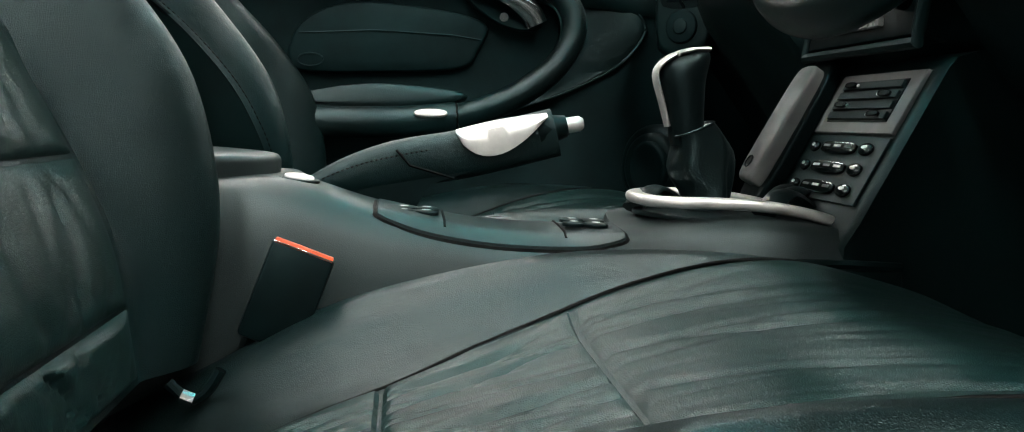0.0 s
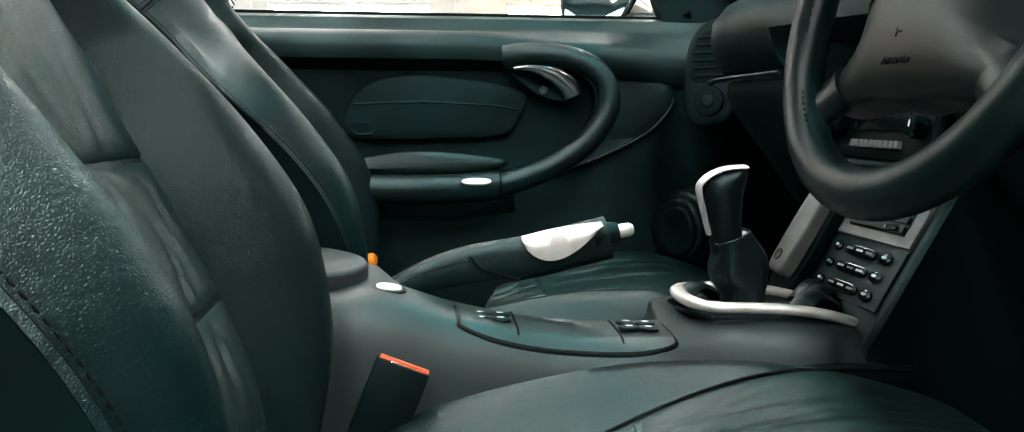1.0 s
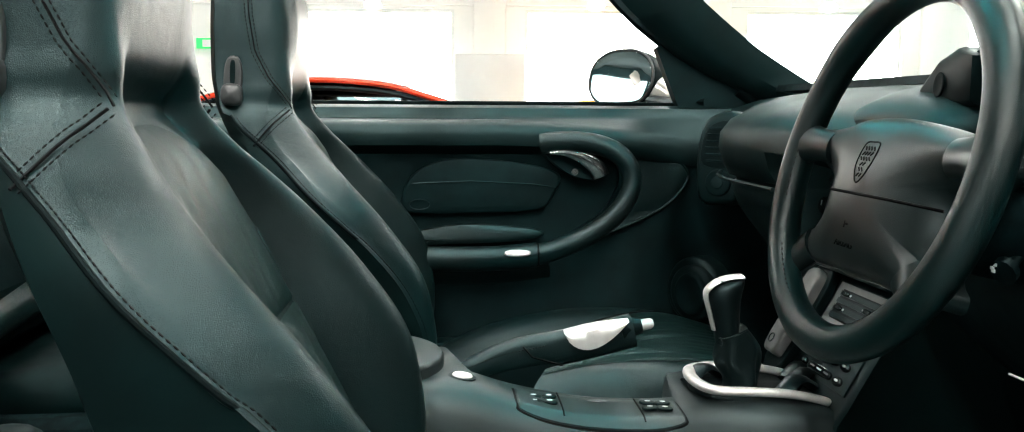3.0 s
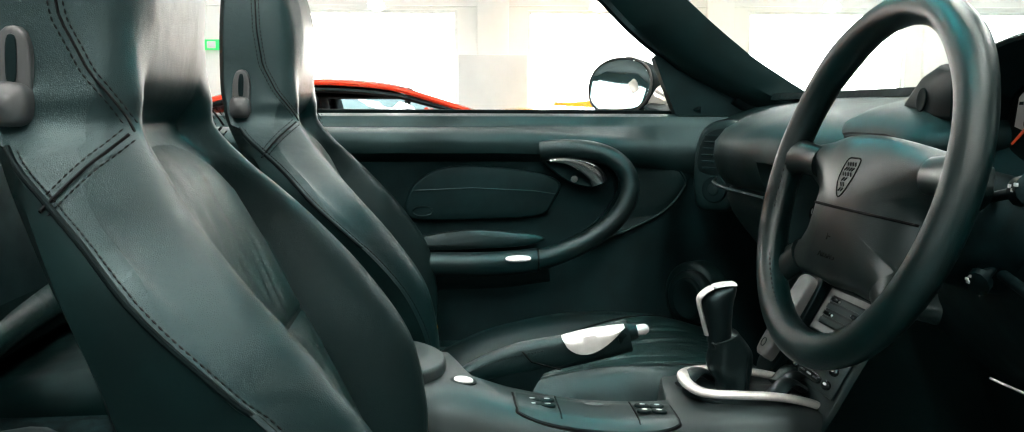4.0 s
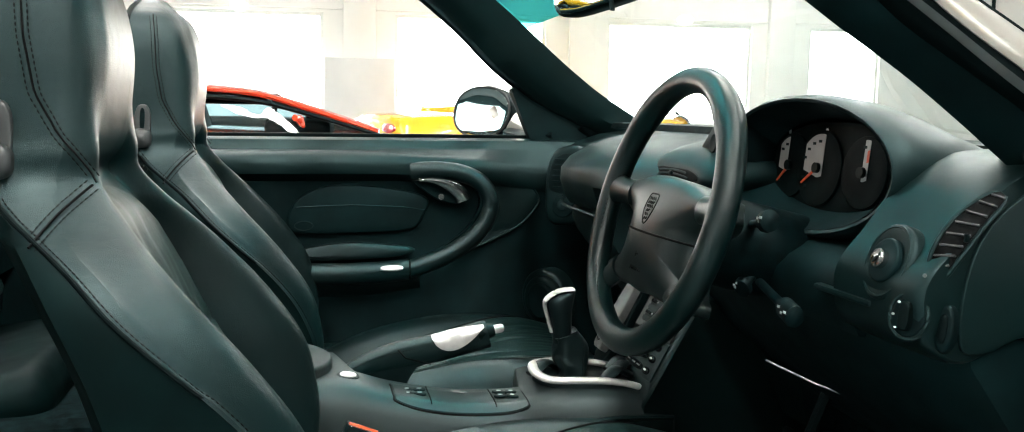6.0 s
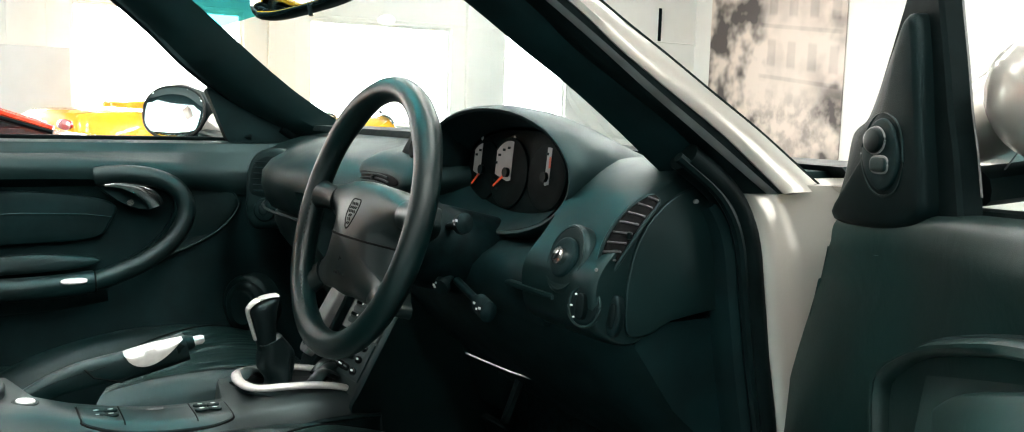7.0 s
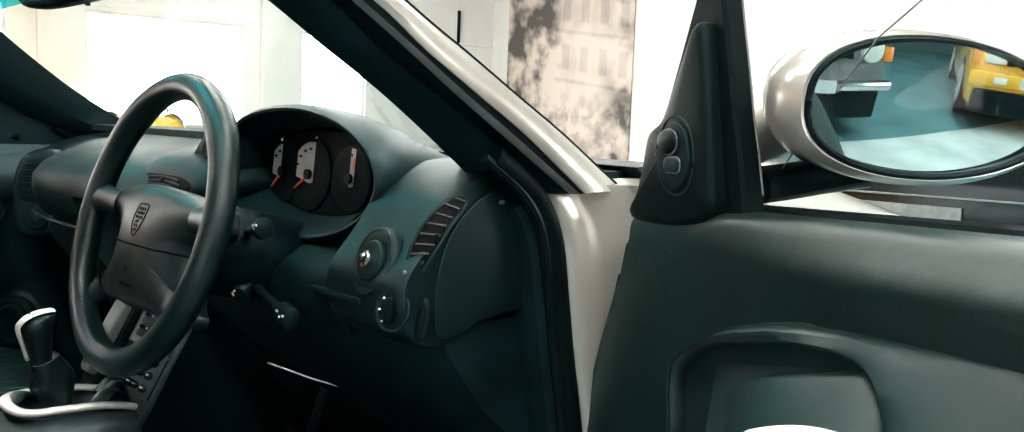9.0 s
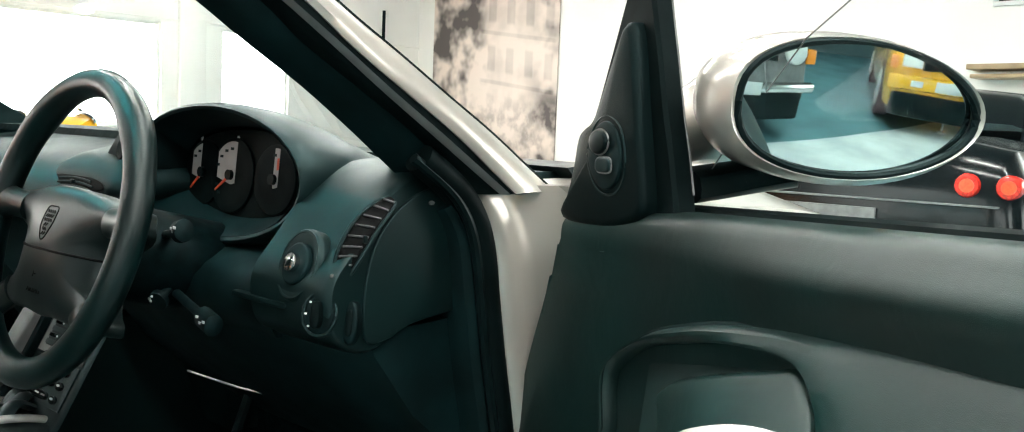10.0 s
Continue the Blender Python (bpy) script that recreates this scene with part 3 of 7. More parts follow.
        for sgn in (-1, 1):
            tube([(sx * L, sgn * W / 2 * ww * 1.05, 0.70 + (top - 0.70) * 0.93 + 0.012) for sx, top, ww in pts], 0.045, 0.025, n=8, bm=bm)
        part("roof_rail", bm, paint, car)
        rings = []
        for sx, top, ww in pts[7:18]:
            rings.append([(sx * L, W / 2 * ww * y, 0.70 + (top - 0.70) * z + 0.015) for y, z in ((-1.02, 0.9), (-0.9, 0.985), (-0.5, 1.03), (0, 1.04), (0.5, 1.03), (0.9, 0.985), (1.02, 0.9))])
        part("roof", loft(rings, loop=False, caps=False), paint, car)
        for sgn in (-1, 1):
            part("pillar", tube([(-0.06 * L, sgn * W / 2 * 0.80, 0.76), (-0.09 * L, sgn * W / 2 * 0.665, H - 0.05)], 0.04, 0.02, n=8), BLACK, car)
    else:
        rings = []
        for sx, top, ww in pts[2:16]:
            hw = W / 2 * ww * 0.97
            rings.append([(sx * L, hw * y, 0.72 + (top - 0.74) * 0.72 * z) for y, z in ((-1.2, 0), (-1.1, 0.5), (-1.0, 0.88), (-0.6, 1.0), (0, 1.02), (0.6, 1.0), (1.0, 0.88), (1.1, 0.5), (1.2, 0))])
        part("soft_top", loft(rings), TRIM_DARK, car, "folded black fabric hood")
        rings = []
        for sx, top, ww in pts[15:]:
            hw = W / 2 * ww
            rings.append([(sx * L, hw * y, 0.72 + (top - 0.72) * z) for y, z in ((-1.2, 0), (-1.08, 0.6), (-0.95, 0.95), (0, 1.03), (0.95, 0.95), (1.08, 0.6), (1.2, 0))])
        part("windscreen", loft(rings, loop=False, caps=False), glass_mat, car)
    for x in (-0.29, 0.29):
        for sgn in (-1, 1):
            wheel_at((x * L, sgn * (W / 2 - 0.1), 0.33), 0.33, 0.24, car)
    for sgn in (-1, 1):
        part("headlight", plate(oval(0.2, 0.09), axes((L * 0.44, sgn * W * 0.33, nose - 0.05), (0.2, 1, 0), (-0.6, 0, 0.8)), 0.04, 0.02), CHROME, car, "clear headlight")
        if tails:
            part("tail_light", plate(oval(0.18, 0.06), axes((-L * 0.489, sgn * W * 0.31, rear - 0.12), (0, -1, 0), (0, 0, 1)), 0.03, 0.01), REDLENS, car, "red tail light")
        m = axes((L * 0.13, sgn * W * 0.5, 0.86), (1, 0, 0), (0, 0, 1))
        part("door_mirror", tube([(L * 0.13, sgn * W * 0.44, 0.82), (L * 0.125, sgn * W * 0.5, 0.87), (L * 0.12, sgn * W * 0.55, 0.88)], lambda s: 0.02 + 0.03 * s - 0.03 * (s > 0.99), lambda s: 0.018 + 0.025 * s - 0.02 * (s > 0.99), n=10), paint, car)
    return car


red = coupe("sports_coupe", "low red supercar with a black cabin, parked", RED, 4.6, 2.0, 1.09, nose=0.64)
red.matrix_basis = pose(-0.66, 6.3, 0, 0, 0, -3)
yel = coupe("roadster", "bright yellow roadster with a dark soft top, parked", YELLOW, 4.4, 1.85, 1.08, roof=False, nose=0.9, rear=0.86)
yel.matrix_basis = pose(2.8, 9.9, 0, 0, 0, 15)
yel2 = coupe("yellow_coupe", "yellow coupe parked beyond the bonnet", YELLOW, 4.4, 1.9, 1.2, nose=0.98, rear=1.0)
yel2.matrix_basis = pose(3.9, 12.9, 0, 0, 0, -5)
# orange coupe raised on an added block to fit the camera's view
org = coupe("orange_coupe", "orange sports coupe raised on an added block", ORANGE_PAINT, 4.4, 1.9, 1.42, nose=0.8, rear=0.95)
org.matrix_basis = pose(-3.05, 4.3, 0.50, 0, 0, 112)
bm = rbox((-3.05, 4.3, 0.25), (2.4, 5.0, 0.50), 0.02, (0, 0, 22))
solo("raising_block", bm, PANEL, "grey block added to raise the orange car in view", "plinth")

amb = coupe("amber_coupe", "amber yellow coupe parked behind the silver car", YELLOW, 4.4, 1.9, 1.3, nose=0.8, rear=0.92)
amb.matrix_basis = pose(-6.2, 1.1, 0, 0, 0, 80)

# ---- the sports car: setting of the cabin ----
CAR = thing("sports_car", "silver convertible sports car with a black leather cabin, driver's door open", "car")


# floor tub and tunnel
bm = rbox((0.2, 0, 0.24), (1.9, 1.36, 0.06), 0.01)
part("floor_pan", bm, CARPET, CAR, "dark carpeted floor")
part("bulkhead", rbox((0.668, 0, 0.5), (0.04, 1.37, 0.62), 0.01), CARPET, CAR)
part("rear_bulkhead", rbox((-0.86, 0, 0.52), (0.08, 1.36, 0.55), 0.02, (0, -12, 0)), CARPET, CAR)
for sgn, nm in ((1, "sill"), (-1, "sill")):
    rings = []
    for x in (-0.75, -0.6, 0.55, 0.66):
        rings.append([(x, sgn * y, z) for y, z in ((0.66, 0.24), (0.66, 0.42), (0.68, 0.44), (0.76, 0.44), (0.80, 0.42), (0.84, 0.30), (0.82, 0.16), (0.66, 0.16))])
    part(nm, loft(rings), SILVER, CAR)
    part("sill_strip", rbox((-0.05, sgn * 0.72, 0.444), (1.1, 0.08, 0.008), 0.003), BLACK, CAR, "black sill tread")


def shell_ring(x, hw, top, low, edge=0.12):
    return [(x, y * hw, low + (top - low) * z) for y, z in ((-0.95, 0), (-1, 0.25), (-1, 0.55), (-0.98, 0.82), (-0.92, 0.955), (-0.80, 1.0), (-0.6, 0.985), (-0.3, 0.975), (0, 0.98), (0.3, 0.975), (0.6, 0.985), (0.80, 1.0), (0.92, 0.955), (0.98, 0.82), (1, 0.55), (1, 0.25), (0.95, 0))]


front = [(0.70, 0.86, 0.885), (0.95, 0.885, 0.885), (1.3, 0.89, 0.855), (1.65, 0.86, 0.765), (1.9, 0.76, 0.58), (2.0, 0.62, 0.42), (2.03, 0.35, 0.34), (2.035, 0.08, 0.25)]
part("front_body", loft([shell_ring(x, hw, top, 0.18) for x, hw, top in [(p.x, p.y, p.z) for p in spline(front, 4)]]), SILVER, CAR)
rear_b = [(-0.92, 0.88, 0.90), (-1.3, 0.90, 0.90), (-1.7, 0.88, 0.86), (-2.05, 0.80, 0.74), (-2.25, 0.68, 0.5)]
part("rear_body", loft([shell_ring(x, hw, top, 0.2) for x, hw, top in [(p.x, p.y, p.z) for p in spline(rear_b, 4)]]), SILVER, CAR)
part("hood_cover", loft([shell_ring(x, hw, top, 0.6) for x, hw, top in ((-0.74, 0.70, 0.84), (-0.80, 0.76, 0.93), (-0.92, 0.78, 0.962), (-1.2, 0.76, 0.965), (-1.5, 0.66, 0.93))]), TRIM_DARK, CAR, "black folded hood cover")
for x in (1.32, -1.42):
    for sgn in (-1, 1):
        wheel_at((x, sgn * 0.78, 0.31), 0.31, 0.22, CAR)
# rear quarter panels beside the seats
for sgn in (-1, 1):
    rings = []
    for x, zt in ((-0.95, 0.90), (-0.78, 0.885), (-0.62, 0.872)):
        rings.append([(x, sgn * 0.66, 0.3), (x, sgn * 0.66, zt - 0.03), (x, sgn * 0.69, zt), (x, sgn * 0.80, zt), (x, sgn * 0.88, zt - 0.14), (x, sgn * 0.88, 0.3)])
    part("quarter_trim", loft(rings), TRIM_DARK, CAR, "dark rear side trim")
    part("quarter_skin", loft([[(x, sgn * 0.885, 0.3), (x, sgn * 0.885, 0.74), (x, sgn * 0.80, 0.888), (x, sgn * 0.80, 0.895), (x, sgn * 0.893, 0.75), (x, sgn * 0.893, 0.3)] for x in (-0.95, -0.62)]), SILVER, CAR, "silver rear quarter skin")
    part("latch_panel", loft([[(x, sgn * y, z) for y, z in ((0.662, 0.3), (0.662, 0.845), (0.70, 0.868), (0.79, 0.868), (0.872, 0.73), (0.875, 0.3))] for x in (-0.622, -0.604)]), TRIM_DARK, CAR, "dark latch-side jamb")
    part("door_seal", tube(spline([(-0.598, sgn * 0.69, 0.87), (-0.596, sgn * 0.70, 0.75), (-0.594, sgn * 0.705, 0.6), (-0.59, sgn * 0.71, 0.45)], 5), 0.013, n=8), RUBBER, CAR, "black rubber door seal")
    part("rear_floor_trim", rbox((-0.70, sgn * 0.35, 0.36), (0.5, 0.62, 0.2), 0.03), CARPET, CAR)
    part("rear_seat_pad", rbox((-0.68, sgn * 0.34, 0.46), (0.28, 0.5, 0.1), 0.045, (0, -8, 0), seg=4), SHELL, CAR, "small black leather rear seat")
    part("rear_seat_back", rbox((-0.80, sgn * 0.34, 0.66), (0.09, 0.5, 0.3), 0.04, (0, -14, 0)), SHELL, CAR)

part("rear_seat_roll", tube(spline([(-0.76, 0.08, 0.552), (-0.755, 0.16, 0.565), (-0.75, 0.28, 0.575), (-0.75, 0.40, 0.585), (-0.75, 0.5, 0.59)], 5), 0.036, 0.030, n=14), LEATHER_SOFT, CAR, "rolled leather edge of the rear seat")
# windscreen frame: pillars, header, seals
PIL = [(0.66, 0.70, 0.835), (0.56, 0.695, 0.88), (0.41, 0.685, 0.948), (0.335, 0.675, 0.997), (0.264, 0.663, 1.05), (0.194, 0.65, 1.115), (0.105, 0.632, 1.185), (0.0, 0.60, 1.25)]
PFR = [(0.78, 0.67, 0.86), (0.68, 0.665, 0.90), (0.545, 0.655, 0.975), (0.475, 0.645, 1.022), (0.41, 0.632, 1.07), (0.335, 0.618, 1.13), (0.24, 0.598, 1.20), (0.12, 0.56, 1.275)]
c = spline([V(p) for p in PIL], 5)
f = spline([V(p) for p in PFR], 5)
inner, outer, seal, seal2 = [], [], [], []
inn = V((0, -1, 0))
for p, q in zip(c, f):
    d = q - p
    w = d.length
    d.normalize()
    inner.append([p, p + inn * 0.022 + d * 0.008, p + d * w * 0.45 + inn * 0.036, q + inn * 0.018, q - inn * 0.004, p + d * w * 0.5 - inn * 0.004])
    a0, a1 = p + d * 0.034, p + d * w * 1.03
    outer.append([a0 - inn * 0.012, a0 - inn * 0.034 + d * 0.004, a0.lerp(a1, 0.5) - inn * 0.040, a1 - inn * 0.026, a1 - inn * 0.004, a0.lerp(a1, 0.5) - inn * 0.002])
    seal.append(p + d * 0.010 - inn * 0.010)
    seal2.append(p + d * 0.028 - inn * 0.022)
part("pillar_trim", loft(inner), TRIM, CAR, "black padded windscreen pillar trim")
part("pillar", loft(outer), SILVER, CAR, "silver painted windscreen pillar")
part("door_seal", tube(seal, 0.012, n=8), RUBBER, CAR, "black rubber door seal")
part("seal_lip", tube(seal2, 0.009, n=8), BLACK, CAR, "black seal lip")
# the pillar on the open side shows its whole section: trim, seal, drip rail, lip, painted skin
SIDE_Z = (0.872, 0.90, 0.94, 0.98, 1.02, 1.055, 1.12, 1.19, 1.255)
SIDE_Y = (0.697, 0.692, 0.686, 0.678, 0.669, 0.662, 0.646, 0.626, 0.60)
SECTION = {
    "inner": (0.531, 0.495, 0.4436, 0.390, 0.329, 0.2776, 0.178, 0.075, -0.02),
    "crease": (0.557, 0.5385, 0.4885, 0.425, 0.362, 0.3185, 0.222, 0.118, 0.02),
    "rail": (0.601, 0.558, 0.4967, 0.4368, 0.381, 0.3293, 0.232, 0.128, 0.03),
    "lip": (0.609, 0.567, 0.5057, 0.444, 0.387, 0.3345, 0.237, 0.133, 0.035),
    "skin": (0.619, 0.5817, 0.5253, 0.4612, 0.3993, 0.352, 0.254, 0.15, 0.05),
    "screen": (0.711, 0.668, 0.6062, 0.5394, 0.4745, 0.4146, 0.316, 0.212, 0.115)}


def section_line(name, dy, dz=0.0):
    return spline([V((x, -y + dy, z + dz)) for x, y, z in zip(SECTION[name], SIDE_Y, SIDE_Z)], 5)


e0, e1, e2 = section_line("inner", 0.045), section_line("crease", 0.0), section_line("rail", -0.020)
e3, e4, e5 = section_line("lip", -0.028), section_line("skin", -0.030), section_line("screen", -0.012)
back, deep = V((0.03, 0.03, 0)), V((0, 0.022, 0))
part("pillar_trim", loft([[a, a.lerp(b, 0.25) + V((-0.004, -0.010, 0.004)), a.lerp(b, 0.6) + V((-0.002, -0.010, 0.004)), b + V((0, -0.002, 0)), b + deep, a + back] for a, b in zip(e0, e1)]), TRIM_DARK, CAR, "black padded windscreen pillar trim")
part("door_seal", loft([[b + V((0, 0.006, 0)), b + V((-0.001, -0.007, 0.001)), b.lerp(c, 0.5) + V((0, -0.006, 0)), c + V((0, -0.001, 0)), c + deep, b + deep] for b, c in zip(e1, e2)]), RUBBER, CAR, "black rubber door seal")
part("drip_rail", loft([[a, a.lerp(b, 0.3) + V((0, -0.003, 0)), b + V((0, -0.003, 0)), b + deep, a + deep] for a, b in zip(e2, e3)]), GREY, CAR, "grey metal drip rail")
part("seal_lip", loft([[a + V((0.0005, 0.002, 0)), b + V((0, 0.002, 0)), b + deep, a + deep] for a, b in zip(e3, e4)]), RUBBER, CAR, "black seal lip")
part("pillar", loft([[a, a.lerp(b, 0.12) + V((0, -0.006, 0.002)), a.lerp(b, 0.4) + V((0, -0.010, 0.002)), a.lerp(b, 0.75) + V((0, -0.006, 0.001)), b, b + V((0.004, 0.012, -0.004)), b + V((0, 0.03, -0.01)), a + deep] for a, b in zip(e4, e5)]), SILVER, CAR, "silver painted windscreen pillar")
part("screen_rubber", tube([p + V((0.004, 0.006, 0.0)) for p in e5], 0.0035, n=6), RUBBER, CAR, "thin black windscreen rubber")
part("header", tube(spline([(0.06, -0.58, 1.275), (0.05, -0.3, 1.30), (0.045, 0, 1.305), (0.05, 0.3, 1.30), (0.06, 0.58, 1.275)], 5), 0.035, 0.02, n=10), TRIM, CAR, "black windscreen header rail")


def screen_point(u, v):
    """u -1..1 across, v 0 (cowl)..1 (header)."""
    p = spline(PFR, 5)
    k = v * (len(p) - 1)
    i = min(int(k), len(p) - 2)
    q = p[i].lerp(p[i + 1], k - i)
    bow = (1 - u * u)
    return V((q.x + 0.12 * bow * (1 - v) + 0.0 * bow, q.y * u, q.z + 0.02 * bow))


def screen(v0, v1):
    bm = bmesh.new()
    rings = [[screen_point(u / 10, v0 + (v1 - v0) * v / 8) for u in range(-10, 11)] for v in range(9)]
    return loft(rings, bm, loop=False, caps=False)


w = part("windscreen", screen(0.0, 0.70), PANE, CAR, "clear windscreen glass")
w.visible_shadow = False
w = part("sun_band", screen(0.702, 1.0), SUNBAND, CAR, "blue-green tinted band")
w.visible_shadow = False
part("cowl", loft([[(0.80 - 0.05 * abs(u / 10) ** 2, 0.7 * u / 10, 0.90), (0.86 - 0.05 * abs(u / 10) ** 2, 0.7 * u / 10, 0.905), (0.9, 0.7 * u / 10, 0.88), (0.8, 0.7 * u / 10, 0.86)] for u in range(-10, 11)]), BLACK, CAR, "black cowl under the windscreen")

# door jamb on the open side: hinge pillar, seal
JAMB = [(0.50, -0.690, 0.912), (0.555, -0.697, 0.872), (0.584, -0.701, 0.825), (0.598, -0.703, 0.75), (0.610, -0.704, 0.68), (0.628, -0.704, 0.60), (0.65, -0.702, 0.50), (0.66, -0.70, 0.44)]
for sgn in (-1, 1):
    c = spline([(x, -sgn * y, z) for x, y, z in JAMB], 5)
    sheet = []
    for p in c:
        q = V((p.x, sgn * abs(p.y), p.z))
        f = min(1, max(0, (0.90 - p.z) / 0.10))
        sheet.append([q + V((dx, sgn * dy * (0.4 + 0.6 * f), 0)) for dx, dy in ((0.010, -0.012), (0.016, 0.004), (0.024, 0.015), (0.036, 0.019), (0.052, 0.015), (0.072, 0.021), (0.095, 0.040), (0.118, 0.056), (0.14, 0.080), (0.15, 0.12), (0.17, 0.125), (0.15, 0.02), (0.06, -0.02))])
    part("hinge_pillar", loft(sheet[4:]), SILVER, CAR, "silver painted door jamb")
    c = [V((p.x, sgn * abs(p.y), p.z)) for p in c]
    part("door_seal", tube(c, 0.017, 0.020, n=12, up=(0, 1, 0)), RUBBER, CAR, "black rubber door seal")
    part("seal_lip", tube([p + V((-0.017, sgn * 0.010, 0)) for p in c], 0.006, n=8), BLACK, CAR)
    part("side_trim", tube([p + V((-0.012, -sgn * 0.025, 0)) for p in c[6:]], 0.022, 0.03, n=8, up=(0, 1, 0)), TRIM_DARK, CAR)
for z in (0.62, 0.50):
    h = part("door_hinge", rbox((0.745, -0.79, z), (0.05, 0.07, 0.035), 0.006), SILVER, CAR, "silver door hinge")

# inside mirror
rv = thing("rear_view_mirror", "black rear-view mirror hanging from the windscreen", "mirror", (0.08, 0.02, 1.16))
rn = V((-0.83, -0.55, -0.06)).normalized()
rx_ = V((0, 0, 1)).cross(rn).normalized()
rx_ = (rx_ if rx_.y < 0 else -rx_)
rx_ = Matrix.Rotation(radians(11), 3, rn) @ rx_ if (Matrix.Rotation(radians(11), 3, rn) @ rx_).z > 0 else Matrix.Rotation(radians(-11), 3, rn) @ rx_
m = Matrix((rx_, rn.cross(rx_), rn)).transposed().to_4x4()
m.translation = (0.307, 0.0, 1.135)
part("housing", plate(oval(0.104, 0.031, 28, 3.5), m @ Matrix.Translation((0, 0, -0.03)), 0.03, 0, 0.012), BLACK, rv)
part("glass", plate(oval(0.098, 0.0262, 28, 3.5), m @ Matrix.Translation((0, 0, 0.0005)), 0.002, 0, 0.001), MIRROR, rv)
part("stalk", tube([(0.32, 0.01, 1.14), (0.33, 0.03, 1.17), (0.30, 0.05, 1.215)], 0.009, n=8), BLACK, rv)
part("lever", tube([(0.318, -0.02, 1.115), (0.32, -0.022, 1.098)], 0.007, 0.003, n=6), BLACK, rv)


# ---- seats ----
SC = -0.345  # middle line of the driver's seat
ROWS_BACK = [  # height, insert x, bolster x, half width, back x
    (0.42, -0.176, -0.150, 0.21, -0.25), (0.50, -0.190, -0.138, 0.24, -0.285), (0.56, -0.214, -0.140, 0.25, -0.305), (0.63, -0.250, -0.158, 0.252, -0.33), (0.70, -0.288, -0.205, 0.252, -0.352),
    (0.76, -0.318, -0.258, 0.241, -0.380), (0.80, -0.339, -0.295, 0.212, -0.405), (0.83, -0.352, -0.322, 0.176, -0.428), (0.865, -0.377, -0.347, 0.144, -0.448), (0.892, -0.360, -0.3485, 0.138, -0.4535), (0.92, -0.351, -0.350, 0.134, -0.457), (0.99, -0.342, -0.345, 0.130, -0.457),
    (1.05, -0.350, -0.355, 0.122, -0.454), (1.09, -0.366, -0.372, 0.105, -0.449), (1.112, -0.395, -0.398, 0.075, -0.44)]
INSERT = [(0.42, 0.118), (0.47, 0.125), (0.565, 0.140), (0.67, 0.155), (0.74, 0.150), (0.80, 0.130), (0.86, 0.106)]
PIPE = [(0.42, -0.162), (0.50, -0.150), (0.56, -0.158), (0.62, -0.185), (0.675, -0.230), (0.713, -0.272), (0.758, -0.322), (0.788, -0.347), (0.814, -0.380), (0.832, -0.408), (0.855, -0.436)]
HEADSEAM = [(0.868, -0.345), (0.885, -0.358), (0.91, -0.378), (0.947, -0.397), (1.0, -0.405), (1.06, -0.408), (1.10, -0.412)]


def along_line(table, z):
    for (z0, x0), (z1, x1) in zip(table, table[1:]):
        if z <= z1:
            return x0 + (x1 - x0) * max(0, (z - z0) / (z1 - z0))
    return table[-1][1]


def pipe_x(z):
    return sum(along_line(PIPE, z + d) for d in (-0.02, -0.01, 0, 0.01, 0.02)) / 5


def back_rows(n=6):
    P = spline([V((r[1], r[2], r[0])) for r in ROWS_BACK], n)
    Q = spline([V((r[3], r[4], r[0])) for r in ROWS_BACK], n)
    return [(p.z, p.x, p.y, q.x, q.y) for p, q in zip(P, Q)]


def front_x(u, xc, xb, xr, inset=0.0):
    """Front surface of the backrest at u -1..1 across."""
    a = abs(u)
    bump = math.sin(math.pi / 2 * max(0, (a - 0.59) / 0.21)) if a < 0.80 else math.exp(-((a - 0.80) / 0.24) ** 2)
    mid = xc + (xb - xc) * bump
    edge = max(0.0, (a - 0.78) / 0.22)
    if inset:
        rounded = xr + (mid - xr) * max(0.0, 1 - a ** 5) ** 0.2
        return (mid - (mid - xr) * 0.2 * edge ** 2.0) * (1 - inset) + rounded * inset
    return mid - (mid - xr) * 0.2 * edge ** 2.0


def head_round(z):
    """0 on the backrest, 1 on the headrest."""
    f = min(1, max(0, (z - 0.895) / 0.07))
    return 0.8 * f * f * (3 - 2 * f)


